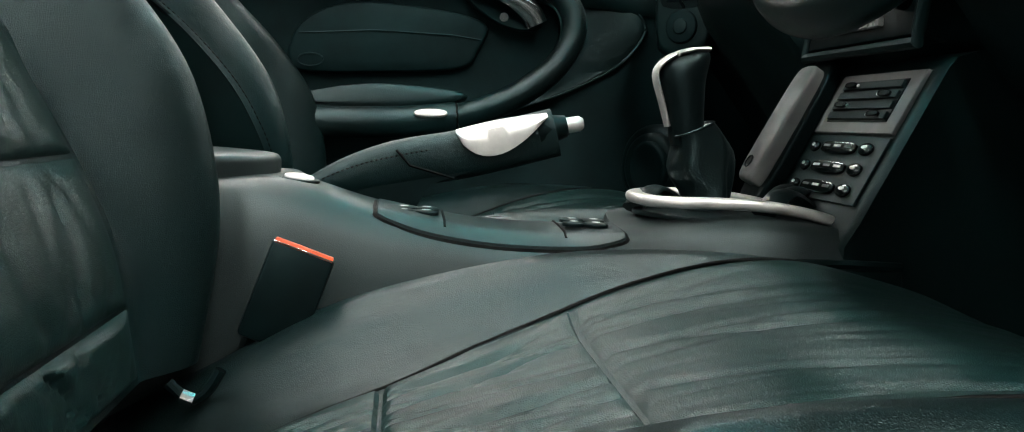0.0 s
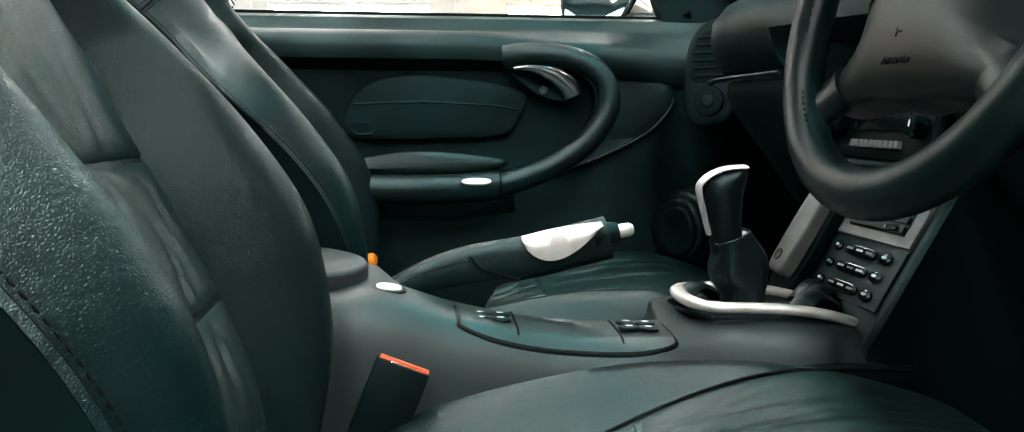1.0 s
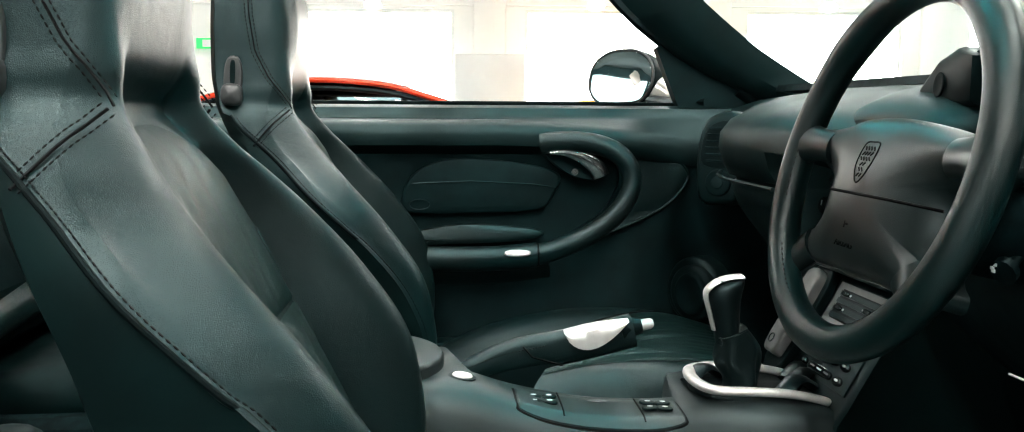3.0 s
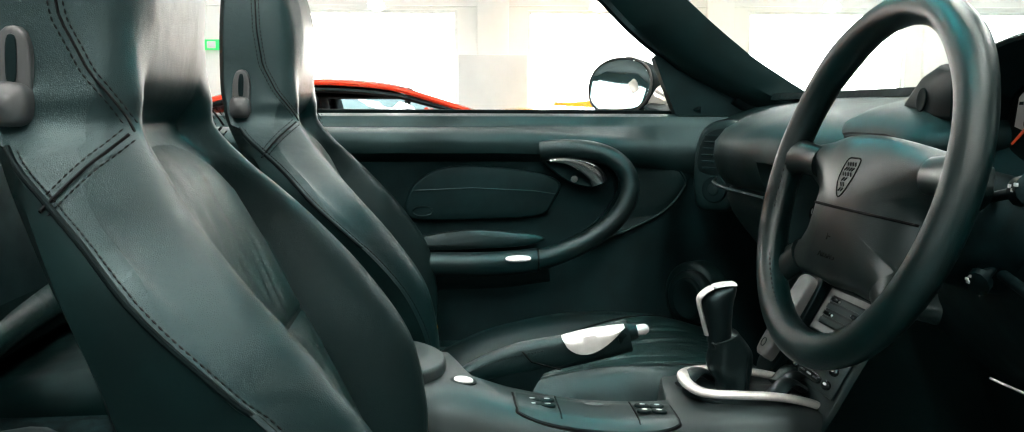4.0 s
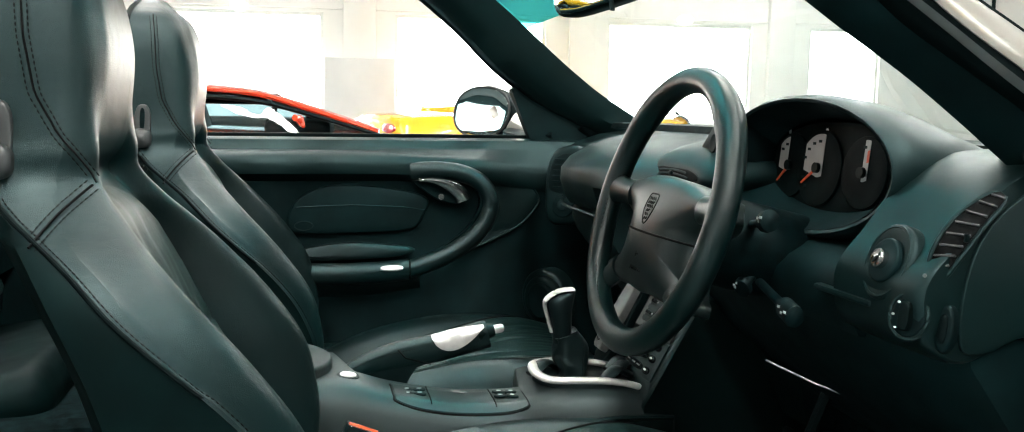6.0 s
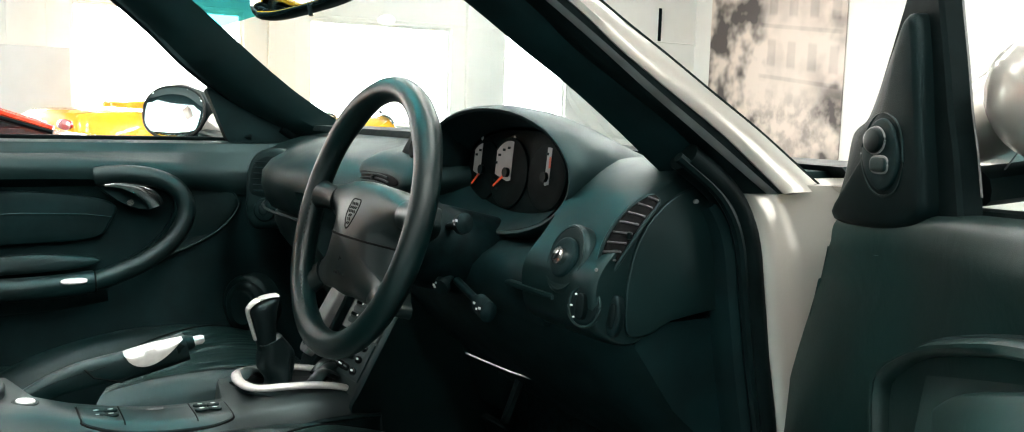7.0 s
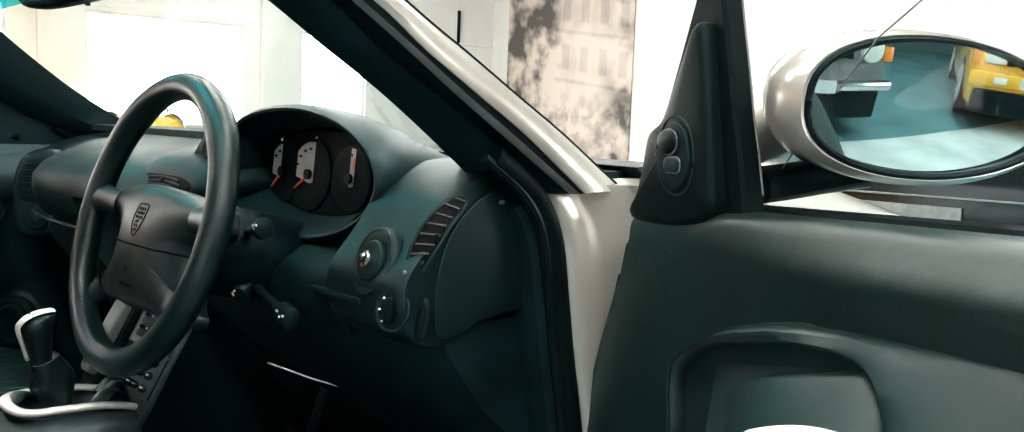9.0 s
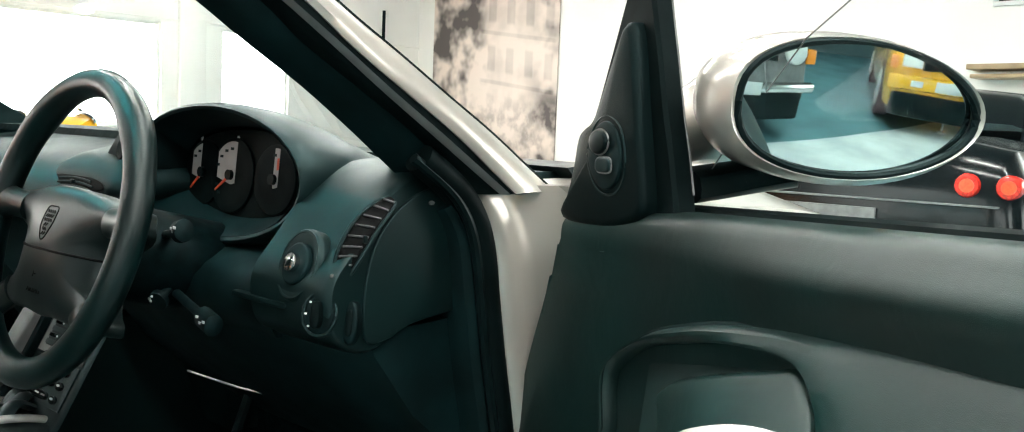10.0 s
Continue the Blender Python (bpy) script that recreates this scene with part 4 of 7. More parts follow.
def make_seat():
    st = thing("driver_seat", "black leather bucket seat with a fixed headrest, creased with use", "seat", (0, SC, 0.3))
    rows = back_rows()
    us = [math.sin(k / 36 * math.pi / 2) for k in range(-36, 37)]

    def row_at(z):
        k = max([i for i in range(len(rows) - 1) if rows[i][0] <= z] or [0])
        g = (z - rows[k][0]) / max(rows[k + 1][0] - rows[k][0], 1e-6)
        return [a + (b - a) * g for a, b in zip(rows[k], rows[k + 1])]
    rings, shell = [], []
    for z, xc, xb, w, xr in rows:
        xp = pipe_x(z) if z < 0.856 else xr + 0.004
        ring = []
        for u in us:
            x = front_x(u, xc, xb, xr, head_round(z))
            e = max(0, (abs(u) - 0.86) / 0.14)
            pull = min(1, max(0, (xp - xr - 0.006) / 0.036))
            x += (max(xp + 0.004, min(x, xp + 0.02)) - x) * e ** 2 * pull
            ring.append((x, SC + w * u, z))
        ring = [(xp, SC - w * 1.01, z)] + ring + [(xp, SC + w * 1.01, z)]
        rings.append(ring)
        xs = min(xp, xr + 0.03)
        shell.append([(xp - 0.001, SC + w * 1.006, z), (xp - 0.25 * (xp - xr), SC + w * 1.0, z), (xr + 0.012, SC + w * 0.96, z), (xr - 0.008, SC + w * 0.8, z), (xr - 0.02, SC + w * 0.35, z), (xr - 0.02, SC - w * 0.35, z), (xr - 0.008, SC - w * 0.8, z), (xr + 0.012, SC - w * 0.96, z), (xp - 0.25 * (xp - xr), SC - w * 1.0, z), (xp - 0.001, SC - w * 1.006, z)])
    for lst in (rings, shell):
        top = lst[-1]
        c = V((-0.42, SC, 1.112))
        for f, dz in ((0.8, 0.008), (0.45, 0.013), (0.02, 0.015)):
            lst.append([tuple(c + (V(p) - c) * f + V((0, 0, dz))) for p in top])
    back = part("backrest", loft(rings, loop=False, caps=False), LEATHER, st, "black leather backrest with side bolsters")
    part("back_shell", loft(shell, loop=False, caps=False), SHELL, st, "dark back shell of the seat")
    # inserts: arched upper pad and lower pad with pulled pleats
    def insert(z0, z1, arch, seed):
        rnd = random.Random(seed)
        cr = [(rnd.uniform(-0.75, 0.75), rnd.uniform(0, 1), rnd.uniform(-0.5, 0.5), rnd.uniform(0.03, 0.09) if arch else rnd.uniform(0.018, 0.06)) for _ in range(9 if arch else 20)]
        grid = []
        nu, nv = 44, 40
        for j in range(nv + 1):
            v = j / nv
            ring = []
            for i in range(-nu // 2, nu // 2 + 1):
                u = i / (nu / 2)
                z = z0 + (z1 - z0) * v
                if arch:
                    z = z0 + (z1 - z0) * v * (1 - 0.30 * abs(u) ** 3)
                k = min(range(len(rows)), key=lambda q: abs(rows[q][0] - z))
                zz, xc, xb, w, xr = rows[k]
                k2 = min(k + 1, len(rows) - 1) if z > zz else max(k - 1, 0)
                if rows[k2][0] != zz:
                    f = (z - zz) / (rows[k2][0] - zz)
                    xc, xb, w, xr = [a + (b - a) * f for a, b in zip(rows[k][1:], rows[k2][1:])]
                uu = u * min(along_line(INSERT, z), 0.82 * w) / w
                x = front_x(uu, xc, xb, xr)
                rim = min(1, (1 - abs(u)) * 2.6, v * 6, (1 - v) * (3.2 if arch else 6))
                puff = (0.0085 + (0.009 * v if arch else 0)) * math.sin(rim * math.pi / 2) ** 0.6 - 0.0015
                fold = 0
                for cu, cv, sl, wd in cr:
                    d = (u - cu - sl * (v - cv))
                    fold -= 0.0036 * math.exp(-(d / wd) ** 2) * max(0, 1 - 1.6 * abs(v - (0.9 if cv > 0.5 else 0.12)))
                ring.append((x + puff + fold * rim, SC + w * uu, z))
            grid.append(ring)
        return loft(grid, loop=False, caps=False)
    part("upper_insert", insert(0.671, 0.852, True, 3), LEATHER_SOFT, st, "padded leather insert with pulled creases")
    for z0, z1, sd in ((0.566, 0.670, 5), (0.469, 0.565, 6), (0.425, 0.468, 7)):
        part("lower_insert", insert(z0, z1, False, sd), LEATHER_SOFT, st, "padded leather insert with pulled creases")
    # piping and double stitching on both sides
    for sgn in (-1, 1):
        def side(z, x, out=0.001):
            q = row_at(z)
            xe = front_x(0.97, q[1], q[2], q[4])
            wide = 1.01 if x < xe else 0.985
            r = head_round(z)
            if r > 0:
                f = min(0.995, max(0.0, (x - q[4]) / (q[1] - q[4])))
                wide = wide * (1 - r) + (1 - f ** 5) ** 0.2 * 1.004 * r
            return V((x, SC + sgn * (q[3] * wide + out), z))
        edge = [side(0.43 + 0.425 * k / 40, pipe_x(0.43 + 0.425 * k / 40)) for k in range(41)]
        part("piping", tube(edge, 0.0024, n=8), RUBBER, st, "black leather piping")
        part("stitching", stitches([p + V((0.0055, -sgn * 0.0005, 0.0015)) for p in edge[8:]], normal=(0, sgn, 0)), THREAD, st)
        for off in (-0.0052, 0.0052):
            head = [side(0.872 + 0.22 * k / 24, along_line(HEADSEAM, 0.872 + 0.22 * k / 24) + off, 0.0016) for k in range(25)]
            part("stitching", stitches(head, normal=(0, sgn, 0)), THREAD, st)
        head = [side(0.866 + 0.225 * k / 24, along_line(HEADSEAM, 0.866 + 0.225 * k / 24), 0.0) for k in range(25)]
        part("seam", tube(head, 0.0011, n=5), THREAD, st)
        for off in (-0.0062, 0.0, 0.0062):
            yoke = [side(0.864 - 0.050 * k / 8 + off * 0.63, -0.348 - 0.042 * k / 8 - off * 0.78 - 0.004 * math.sin(k / 8 * math.pi), 0.0016) for k in range(9)]
            if off == 0.0:
                part("seam", tube(yoke, 0.0013, n=5), THREAD, st)
            else:
                part("stitching", stitches(yoke, normal=(0, sgn, 0)), THREAD, st)
        # release lever in its slot
        m = axes((-0.428, SC + sgn * 0.134, 0.905), (0.05, 0, 1), (sgn, 0, 0))
        part("lever_plate", plate(oval(0.036, 0.013, 24, 2.6), m, 0.008, 0, 0.003), GREY_DARK, st, "grey plastic lever surround")
        part("lever_slot", plate(oval(0.018, 0.004, 16, 3), m @ Matrix.Translation((0.012, 0, 0.0082)), 0.001, 0, 0.0005), BLACK, st)
        part("release_lever", plate(oval(0.016, 0.015, 20, 3), m @ Matrix.Translation((-0.02, 0.0, 0.006)), 0.017, 0.003, 0.008), GREY_DARK, st, "grey backrest release lever")
    # cushion
    ring_us = [math.sin(k / 14 * math.pi / 2) for k in range(-14, 15)]
    cr = [(-0.22, 0.335, 0.375), (-0.15, 0.368, 0.41), (-0.05, 0.408, 0.458), (0.08, 0.44, 0.487), (0.18, 0.460, 0.492), (0.28, 0.465, 0.484), (0.35, 0.456, 0.466), (0.41, 0.438, 0.442), (0.447, 0.40, 0.402), (0.452, 0.34, 0.34)]
    rings = []
    for p in spline([V(c) for c in cr], 6):
        x, zi, zb = p
        w = 0.245 - 0.03 * max(0, (x - 0.25) / 0.13) ** 2
        ring = []
        for u in ring_us:
            a = abs(u)
            bump = math.exp(-((a - 0.76) / 0.2) ** 2)
            z = zi + (zb - zi) * bump
            e = max(0, (a - 0.8) / 0.2)
            z -= (z - 0.3) * 0.5 * e ** 2.4
            ring.append((x, SC + w * u, z))
        ring += [(x, SC + w, 0.30), (x, SC + w * 0.5, 0.29), (x, SC - w * 0.5, 0.29), (x, SC - w, 0.30)]
        rings.append(ring)
    part("cushion", loft(rings), LEATHER, st, "black leather seat cushion")
    crs = spline([V(c) for c in cr], 6)

    def insert_edge(x):
        return np.interp(x, (-0.15, -0.02, 0.037, 0.108, 0.178, 0.24, 0.30, 0.42), (0.30, 0.38, 0.47, 0.54, 0.61, 0.68, 0.75, 0.80))

    def pad(x0, x1, seed):
        rnd = random.Random(seed)
        folds = [(rnd.uniform(-0.95, 0.95), rnd.uniform(-0.22, 0.22), rnd.uniform(0.012, 0.04), rnd.uniform(0.2, 1), rnd.uniform(-0.1, 0.9), rnd.uniform(0.2, 0.6), rnd.uniform(0, 6)) for _ in range(40)]
        grid = []
        for j in range(37):
            v = j / 36
            x = x0 + (x1 - x0) * v
            k = max(q for q in range(len(crs) - 1) if crs[q].x <= x)
            g = (x - crs[k].x) / (crs[k + 1].x - crs[k].x)
            zi, zb = crs[k].y + (crs[k + 1].y - crs[k].y) * g, crs[k].z + (crs[k + 1].z - crs[k].z) * g
            row = []
            for i in range(-50, 51):
                u = i / 50
                uu = u * insert_edge(x)
                bump = math.exp(-((abs(uu) - 0.76) / 0.2) ** 2)
                rim = min(1, (1 - abs(u)) * 6, v * (x1 - x0) * 140, (1 - v) * (x1 - x0) * 140)
                h = 0.0065 * math.sin(rim * math.pi / 2) ** 0.6 - 0.001
                for cu, sl, wd, amp, v0, vl, ph in folds:
                    d = u - cu - sl * (v - 0.5) * 1.4 - 0.02 * math.sin(v * 7 + ph)
                    if abs(d) < 3 * wd:
                        h -= (0.0036 if x1 < 0.2 else 0.0024) * amp * math.exp(-(d / wd) ** 2) * rim * math.exp(-((v - v0) / vl) ** 2)
                row.append((x, SC + 0.245 * uu, zi + (zb - zi) * bump + h))
            grid.append(row)
        return loft(grid, loop=False, caps=False)
    for x0, x1, sd in ((-0.15, -0.021, 10), (-0.020, 0.108, 11)):
        part("cushion_insert", pad(x0, x1, sd), LEATHER_SOFT, st, "creased leather cushion insert")
    part("thigh_insert", pad(0.109, 0.42, 12), LEATHER_SOFT, st, "creased leather cushion insert")
    for sgn in (-1, 1):
        line = []
        for k in range(31):
            x = -0.15 + 0.57 * k / 30
            k = max(i for i in range(len(crs) - 1) if crs[i].x <= x)
            q = crs[k].lerp(crs[k + 1], (x - crs[k].x) / (crs[k + 1].x - crs[k].x))
            e = insert_edge(x) + 0.004
            line.append((x, SC + sgn * 0.245 * e, q.y + (q.z - q.y) * math.exp(-((e - 0.76) / 0.2) ** 2) + 0.0005))
        part("cushion_seam", tube(line, 0.0016, n=6), THREAD, st)
    part("seat_base", rbox((0.08, SC, 0.29), (0.5, 0.4, 0.06), 0.02), BLACK, st)
    return st


seat = make_seat()
seat2 = copy_thing(seat, pose(0.016, SC + 0.70, 0.3))
seat2.name = "passenger_seat"

# ---- centre console ----
con = thing("centre_console", "black grained plastic centre console between the seats", "console", (0.1, 0, 0.27))
CT = [(-0.36, 0.52), (-0.2, 0.540), (-0.14, 0.543), (-0.09, 0.538), (-0.03, 0.519), (0.05, 0.502), (0.12, 0.496), (0.18, 0.496), (0.25, 0.503), (0.32, 0.503), (0.41, 0.492)]
ct = spline([V((x, 0, z)) for x, z in CT], 12)


def console_top(x):
    k = max(i for i in range(len(ct)) if ct[i].x <= max(x, ct[0].x))
    k = min(k, len(ct) - 2)
    return ct[k].z + (ct[k + 1].z - ct[k].z) * (x - ct[k].x) / (ct[k + 1].x - ct[k].x)


rings = []
for p in ct:
    zt = p.z
    half = [(1.2, 0.27), (1.18, 0.38), (1.12, zt - 0.055), (1.06, zt - 0.028), (0.98, zt - 0.010), (0.85, zt - 0.001), (0.5, zt + 0.001)]
    cutaway = min(1, max(0, (p.x + 0.11) / 0.03)) * min(1, max(0, (0.200 - p.x) / 0.02))  # the handbrake's well
    rings.append([(p.x, -0.105 * y, z) for y, z in half] + [(p.x, 0.105 * y + (-0.016 + 0.004 * (y - 0.5) - 0.105 * y) * cutaway, z) for y, z in half[::-1]])
part("console_body", loft(rings), CONSOLE, con)
part("handbrake_well", rbox((0.05, 0.06, 0.40), (0.34, 0.14, 0.10), 0.01), CARPET, con, "dark well under the handbrake")
# side pocket lip along the driver's side
part("side_panel", tube(spline([(0.17, -0.126, 0.42), (0.22, -0.128, 0.458), (0.30, -0.128, 0.474), (0.40, -0.128, 0.47)], 6), 0.004, 0.004, n=6), TRIM_DARK, con, "curved panel joint")
part("lower_panel", loft([[(x, -0.1295, 0.27), (x, -0.1285, zt), (x, -0.120, zt + 0.002), (x, -0.11, 0.27)] for x, zt in ((0.16, 0.41), (0.2, 0.443), (0.25, 0.461), (0.31, 0.468), (0.40, 0.466))]), TRIM, con)

# switch panel wrapped over the console's driver-side edge, with a joint round it
sm = axes((0.075, -0.062, 0.5015), (1, 0, -0.055), (0, 0.985, 0.06))
WRAP = [(0.18, 0.002), (0.45, 0.0015), (0.70, 0.0005), (0.86, -0.001), (0.97, -0.008), (1.04, -0.021), (1.09, -0.038), (1.11, -0.050)]


def wrap_point(x, t, out):
    k = min(int(t * 7), 6)
    f = t * 7 - k
    (y0, z0), (y1, z1) = WRAP[k], WRAP[k + 1]
    n = V((0, -0.15 - t ** 3, 1.0 - t ** 3)).normalized()
    return V((x, -0.105 * (y0 + (y1 - y0) * f), console_top(x) + z0 + (z1 - z0) * f)) + n * out


def wrap_panel(x0, x1, grow, out):
    rings = []
    for i in range(33):
        s = i / 32
        x = x0 - grow + (x1 - x0 + 2 * grow) * s
        e = 1 - abs(2 * s - 1) ** 5
        lo, hi = 0.02 - grow * 2 + 0.06 * (1 - e), 0.42 + (0.235 + grow * 7) * e ** 0.5
        rings.append([wrap_point(x, min(1, max(0, lo + (hi - lo) * j / 12)), out if 0 < j < 12 and 0 < i < 32 else -0.004) for j in range(13)])
    return loft(rings, loop=False, caps=False)


part("panel_joint", wrap_panel(-0.033, 0.182, 0.0028, 0.0008), THREAD, con, "dark joint")
sp = part("switch_panel", wrap_panel(-0.033, 0.182, 0.0, 0.0024), CONSOLE, con, "rounded switch panel")
for x in (0.027, 0.126):
    part("lid_joint", tube([wrap_point(x, 0.05 + 0.45 * k / 8, 0.0026) for k in range(9)], 0.0011, n=5), THREAD, sp, "joint of the ashtray lid")
part("emblem", plate(smooth_outline([(-0.012, 0), (0, -0.004), (0.012, 0), (0, 0.004)], 4), sm @ Matrix.Translation((0.0, 0.012, 0.0036)), 0.0006, 0, 0.0002), GREY, sp)
for cx in (-0.072, 0.072):
    for dx, dy in ((-0.009, 0.009), (0.010, 0.009), (-0.010, -0.008), (0.009, -0.008)):
        b = part("window_switch", plate(oval(0.0105, 0.0065, 16, 2.4), sm @ Matrix.Translation((cx + dx, dy, 0.003 + (0.004 if cx < 0 else 0.0))) @ pose(0, 0, 0, 0, 0, 14 * (1 if dx * dy > 0 else -1)), 0.003, 0.0005, 0.0015), BLACK, sp, "glossy black rocker switch")
        part("symbol", plate(oval(0.0038, 0.0016, 10), sm @ Matrix.Translation((cx + dx, dy, 0.0066 + (0.004 if cx < 0 else 0.0))), 0.0004, 0, 0.0001), ICON, b)
# central locking button
lm = axes((-0.093, -0.047, 0.5375), (1, 0, -0.14), (0, 1, 0.05))
lb = part("lock_button", plate(oval(0.0165, 0.0135), lm, 0.003, 0, 0.001), BLACK, con)
part("bezel", tube([lm @ V((0.0165 * math.cos(k * math.pi / 12), 0.0135 * math.sin(k * math.pi / 12), 0.002)) for k in range(24)], 0.0012, n=6, closed=True), BLACK, lb)
part("cap", plate(oval(0.0125, 0.0098), lm @ Matrix.Translation((0, 0, 0.003)), 0.003, 0.001, 0.002), WHITE, lb, "white button cap")
# armrest lid
lid = smooth_outline([(-0.37, -0.085), (-0.2, -0.092), (-0.15, -0.084), (-0.116, -0.05), (-0.103, 0.0), (-0.116, 0.05), (-0.15, 0.084), (-0.2, 0.092), (-0.37, 0.085)], 4)
part("armrest_lid", plate(lid, axes((-0.012, 0, 0.530), (1, 0, -0.06), (0, 1, 0)), 0.022, 0.003, 0.006), CONSOLE, con, "padded storage lid")

# gear surround
gs = thing("gear_surround", "satin silver oval bezel round the gear lever", "bezel", (0.3, 0, 0.5))
arm_side = [(0.392, 0.490), (0.365, 0.5025), (0.335, 0.5105), (0.30, 0.5155), (0.262, 0.518)]
ro = [(x, -0.066, z) for x, z in arm_side] + [(0.232, -0.062, 0.5185), (0.215, -0.046, 0.5185), (0.209, -0.010, 0.5185), (0.215, 0.028, 0.5185), (0.232, 0.046, 0.5185)] + [(x, 0.051, z) for x, z in arm_side[::-1]]
part("ring", tube(spline(ro, 8), 0.0085, 0.0052, n=14, power=2.6), SATIN, gs)
part("gaiter_base", plate(oval(0.096, 0.064, 32, 2.2), axes((0.302, -0.004, 0.498), (1, 0, -0.06), (0, 1, 0)), 0.004, 0.004, 0.002), GAITER, gs, "black leather gaiter skirt")
for k, (x, y, a) in enumerate(((0.235, 0.03, 40), (0.365, 0.0, 10), (0.34, -0.03, -30), (0.37, 0.03, 20))):
    part("gaiter_fold", tube(spline([(x - 0.025, y - 0.015, 0.507), (x, y, 0.522), (x + 0.025, y + 0.01, 0.51)], 4), 0.014, 0.006, n=8), GAITER, gs)

gl = thing("gear_lever", "gear lever with a leather knob, silver trim and gaiter", "gear lever", (0.265, -0.01, 0.51))
rings = []
for k in range(13):
    s = k / 12
    xl = 0.250 - 0.013 * min(1, s * 1.25) + 0.004 * math.sin(s * 9)
    xr = 0.292 + 0.003 * math.sin(s * 3) - 0.017 * max(0, (s - 0.62) / 0.38) ** 1.3
    cx, rx = (xl + xr) / 2, (xr - xl) / 2
    ring = []
    for i in range(36):
        a = 2 * math.pi * i / 36
        fold = 1 + (0.10 * math.sin(4 * a + 4 * s) + 0.07 * math.sin(7 * a - 6 * s)) * (1 - s * 0.75)
        x = cx + rx * fold * math.copysign(abs(math.cos(a)) ** 0.75, math.cos(a))
        y = -0.01 + (0.026 - 0.003 * s) * fold * math.copysign(abs(math.sin(a)) ** 0.75, math.sin(a))
        ring.append((x, y, 0.508 + 0.066 * s + (x - 0.237) * 0.38 * s ** 2))
    rings.append(ring)
rim = rings[-1]
rings.append([(0.255 + (p[0] - 0.255) * 0.86, -0.01 + (p[1] + 0.01) * 0.86, p[2] - 0.004) for p in rim])
part("gaiter", loft(rings), GAITER, gl, "creased black leather gaiter")
part("gaiter_collar", tube(rim, 0.0011, n=6, closed=True), GAITER, gl, "folded gaiter hem")
levels = ((0.566, 0.238, 0.268, 0.0165), (0.585, 0.2355, 0.268, 0.0175), (0.605, 0.232, 0.268, 0.019), (0.622, 0.2275, 0.2685, 0.0205), (0.632, 0.2255, 0.270, 0.021), (0.640, 0.2295, 0.272, 0.0205), (0.6455, 0.238, 0.273, 0.0185), (0.650, 0.250, 0.2725, 0.0135), (0.6522, 0.259, 0.270, 0.006))
part("knob", loft([[((x0 + x1) / 2 + (x1 - x0) / 2 * math.cos(a), -0.01 + w * math.sin(a), z) for a in [2 * math.pi * i / 24 for i in range(24)]] for z, x0, x1, w in levels]), KNOB, gl, "black leather gear knob")
part("knob_trim", tube(spline([(0.2345, -0.0105, 0.584), (0.2285, -0.0105, 0.606), (0.2225, -0.0105, 0.630), (0.2275, -0.0105, 0.6405), (0.2395, -0.0105, 0.6485), (0.254, -0.0105, 0.6525), (0.270, -0.0105, 0.6535)], 5), lambda s: 0.006 + 0.008 * s, 0.0028, n=10, up=(1, 0, 0.4)), SATIN, gl, "satin silver knob trim")

# handbrake
hb = thing("handbrake", "raised handbrake lever with a silver inlay in its grip", "handbrake", (-0.07, 0.02, 0.5))
hp = spline([(-0.125, 0.02, 0.500), (-0.085, 0.02, 0.524), (-0.045, 0.02, 0.540), (0.0, 0.02, 0.550), (0.05, 0.02, 0.558), (0.09, 0.02, 0.567), (0.135, 0.02, 0.578)], 5)
part("lever", tube(hp, 0.0125, lambda s: 0.011 + 0.012 * min(1, s * 2.2), n=14, up=(0, 0, 1), power=2.6), LEATHER, hb, "leather-wrapped lever")
part("lever_web", loft([[(x, 0.02 - 0.010, z0), (x, 0.02 + 0.010, z0), (x, 0.02 + 0.010, z1), (x, 0.02 - 0.010, z1)] for x, z0, z1 in ((-0.11, 0.44, 0.505), (-0.05, 0.44, 0.535), (-0.01, 0.478, 0.548), (0.008, 0.515, 0.552), (0.018, 0.530, 0.553), (0.04, 0.537, 0.556), (0.08, 0.550, 0.562))]), BLACK, hb)
part("stitching", stitches([V(p) + V((0, -0.0135, 0.009)) for p in hp[3:18]], 0.0008, 0.0028, 0.0018), THREAD, hb)
part("seam", tube([(-0.012, 0.0052, 0.562), (0.0, 0.004, 0.548), (0.04, 0.0055, 0.536)], 0.0012, n=5), THREAD, hb)
inl = []
for k in range(15):
    s = k / 14
    x = 0.042 + 0.084 * s
    zt = 0.5775 + 0.0155 * s + 0.002 * math.sin(s * math.pi)
    low = 0.0285 * math.sin(math.pi * min(1, s ** 0.85 * 1.02)) ** 0.8 + 0.0006
    inl.append([(x, 0.02 + 0.010, zt - 0.003), (x, 0.02 + 0.004, zt + 0.0015), (x, 0.02 - 0.008, zt + 0.003), (x, 0.02 - 0.0165, zt - 0.004 * min(1, low * 60)), (x, 0.02 - 0.0185, zt - low * 0.55), (x, 0.02 - 0.0175, zt - low), (x, 0.02 - 0.008, zt - low * 0.8), (x, 0.02, zt - 0.008)])
part("inlay", loft(inl), SATIN, hb, "brushed silver grip inlay")
part("grip_cap", tube(spline([(0.118, 0.02, 0.577), (0.132, 0.02, 0.581), (0.146, 0.02, 0.584)], 4), lambda s: 0.0145 - 0.005 * s, lambda s: 0.017 - 0.007 * s, n=14), BLACK, hb)
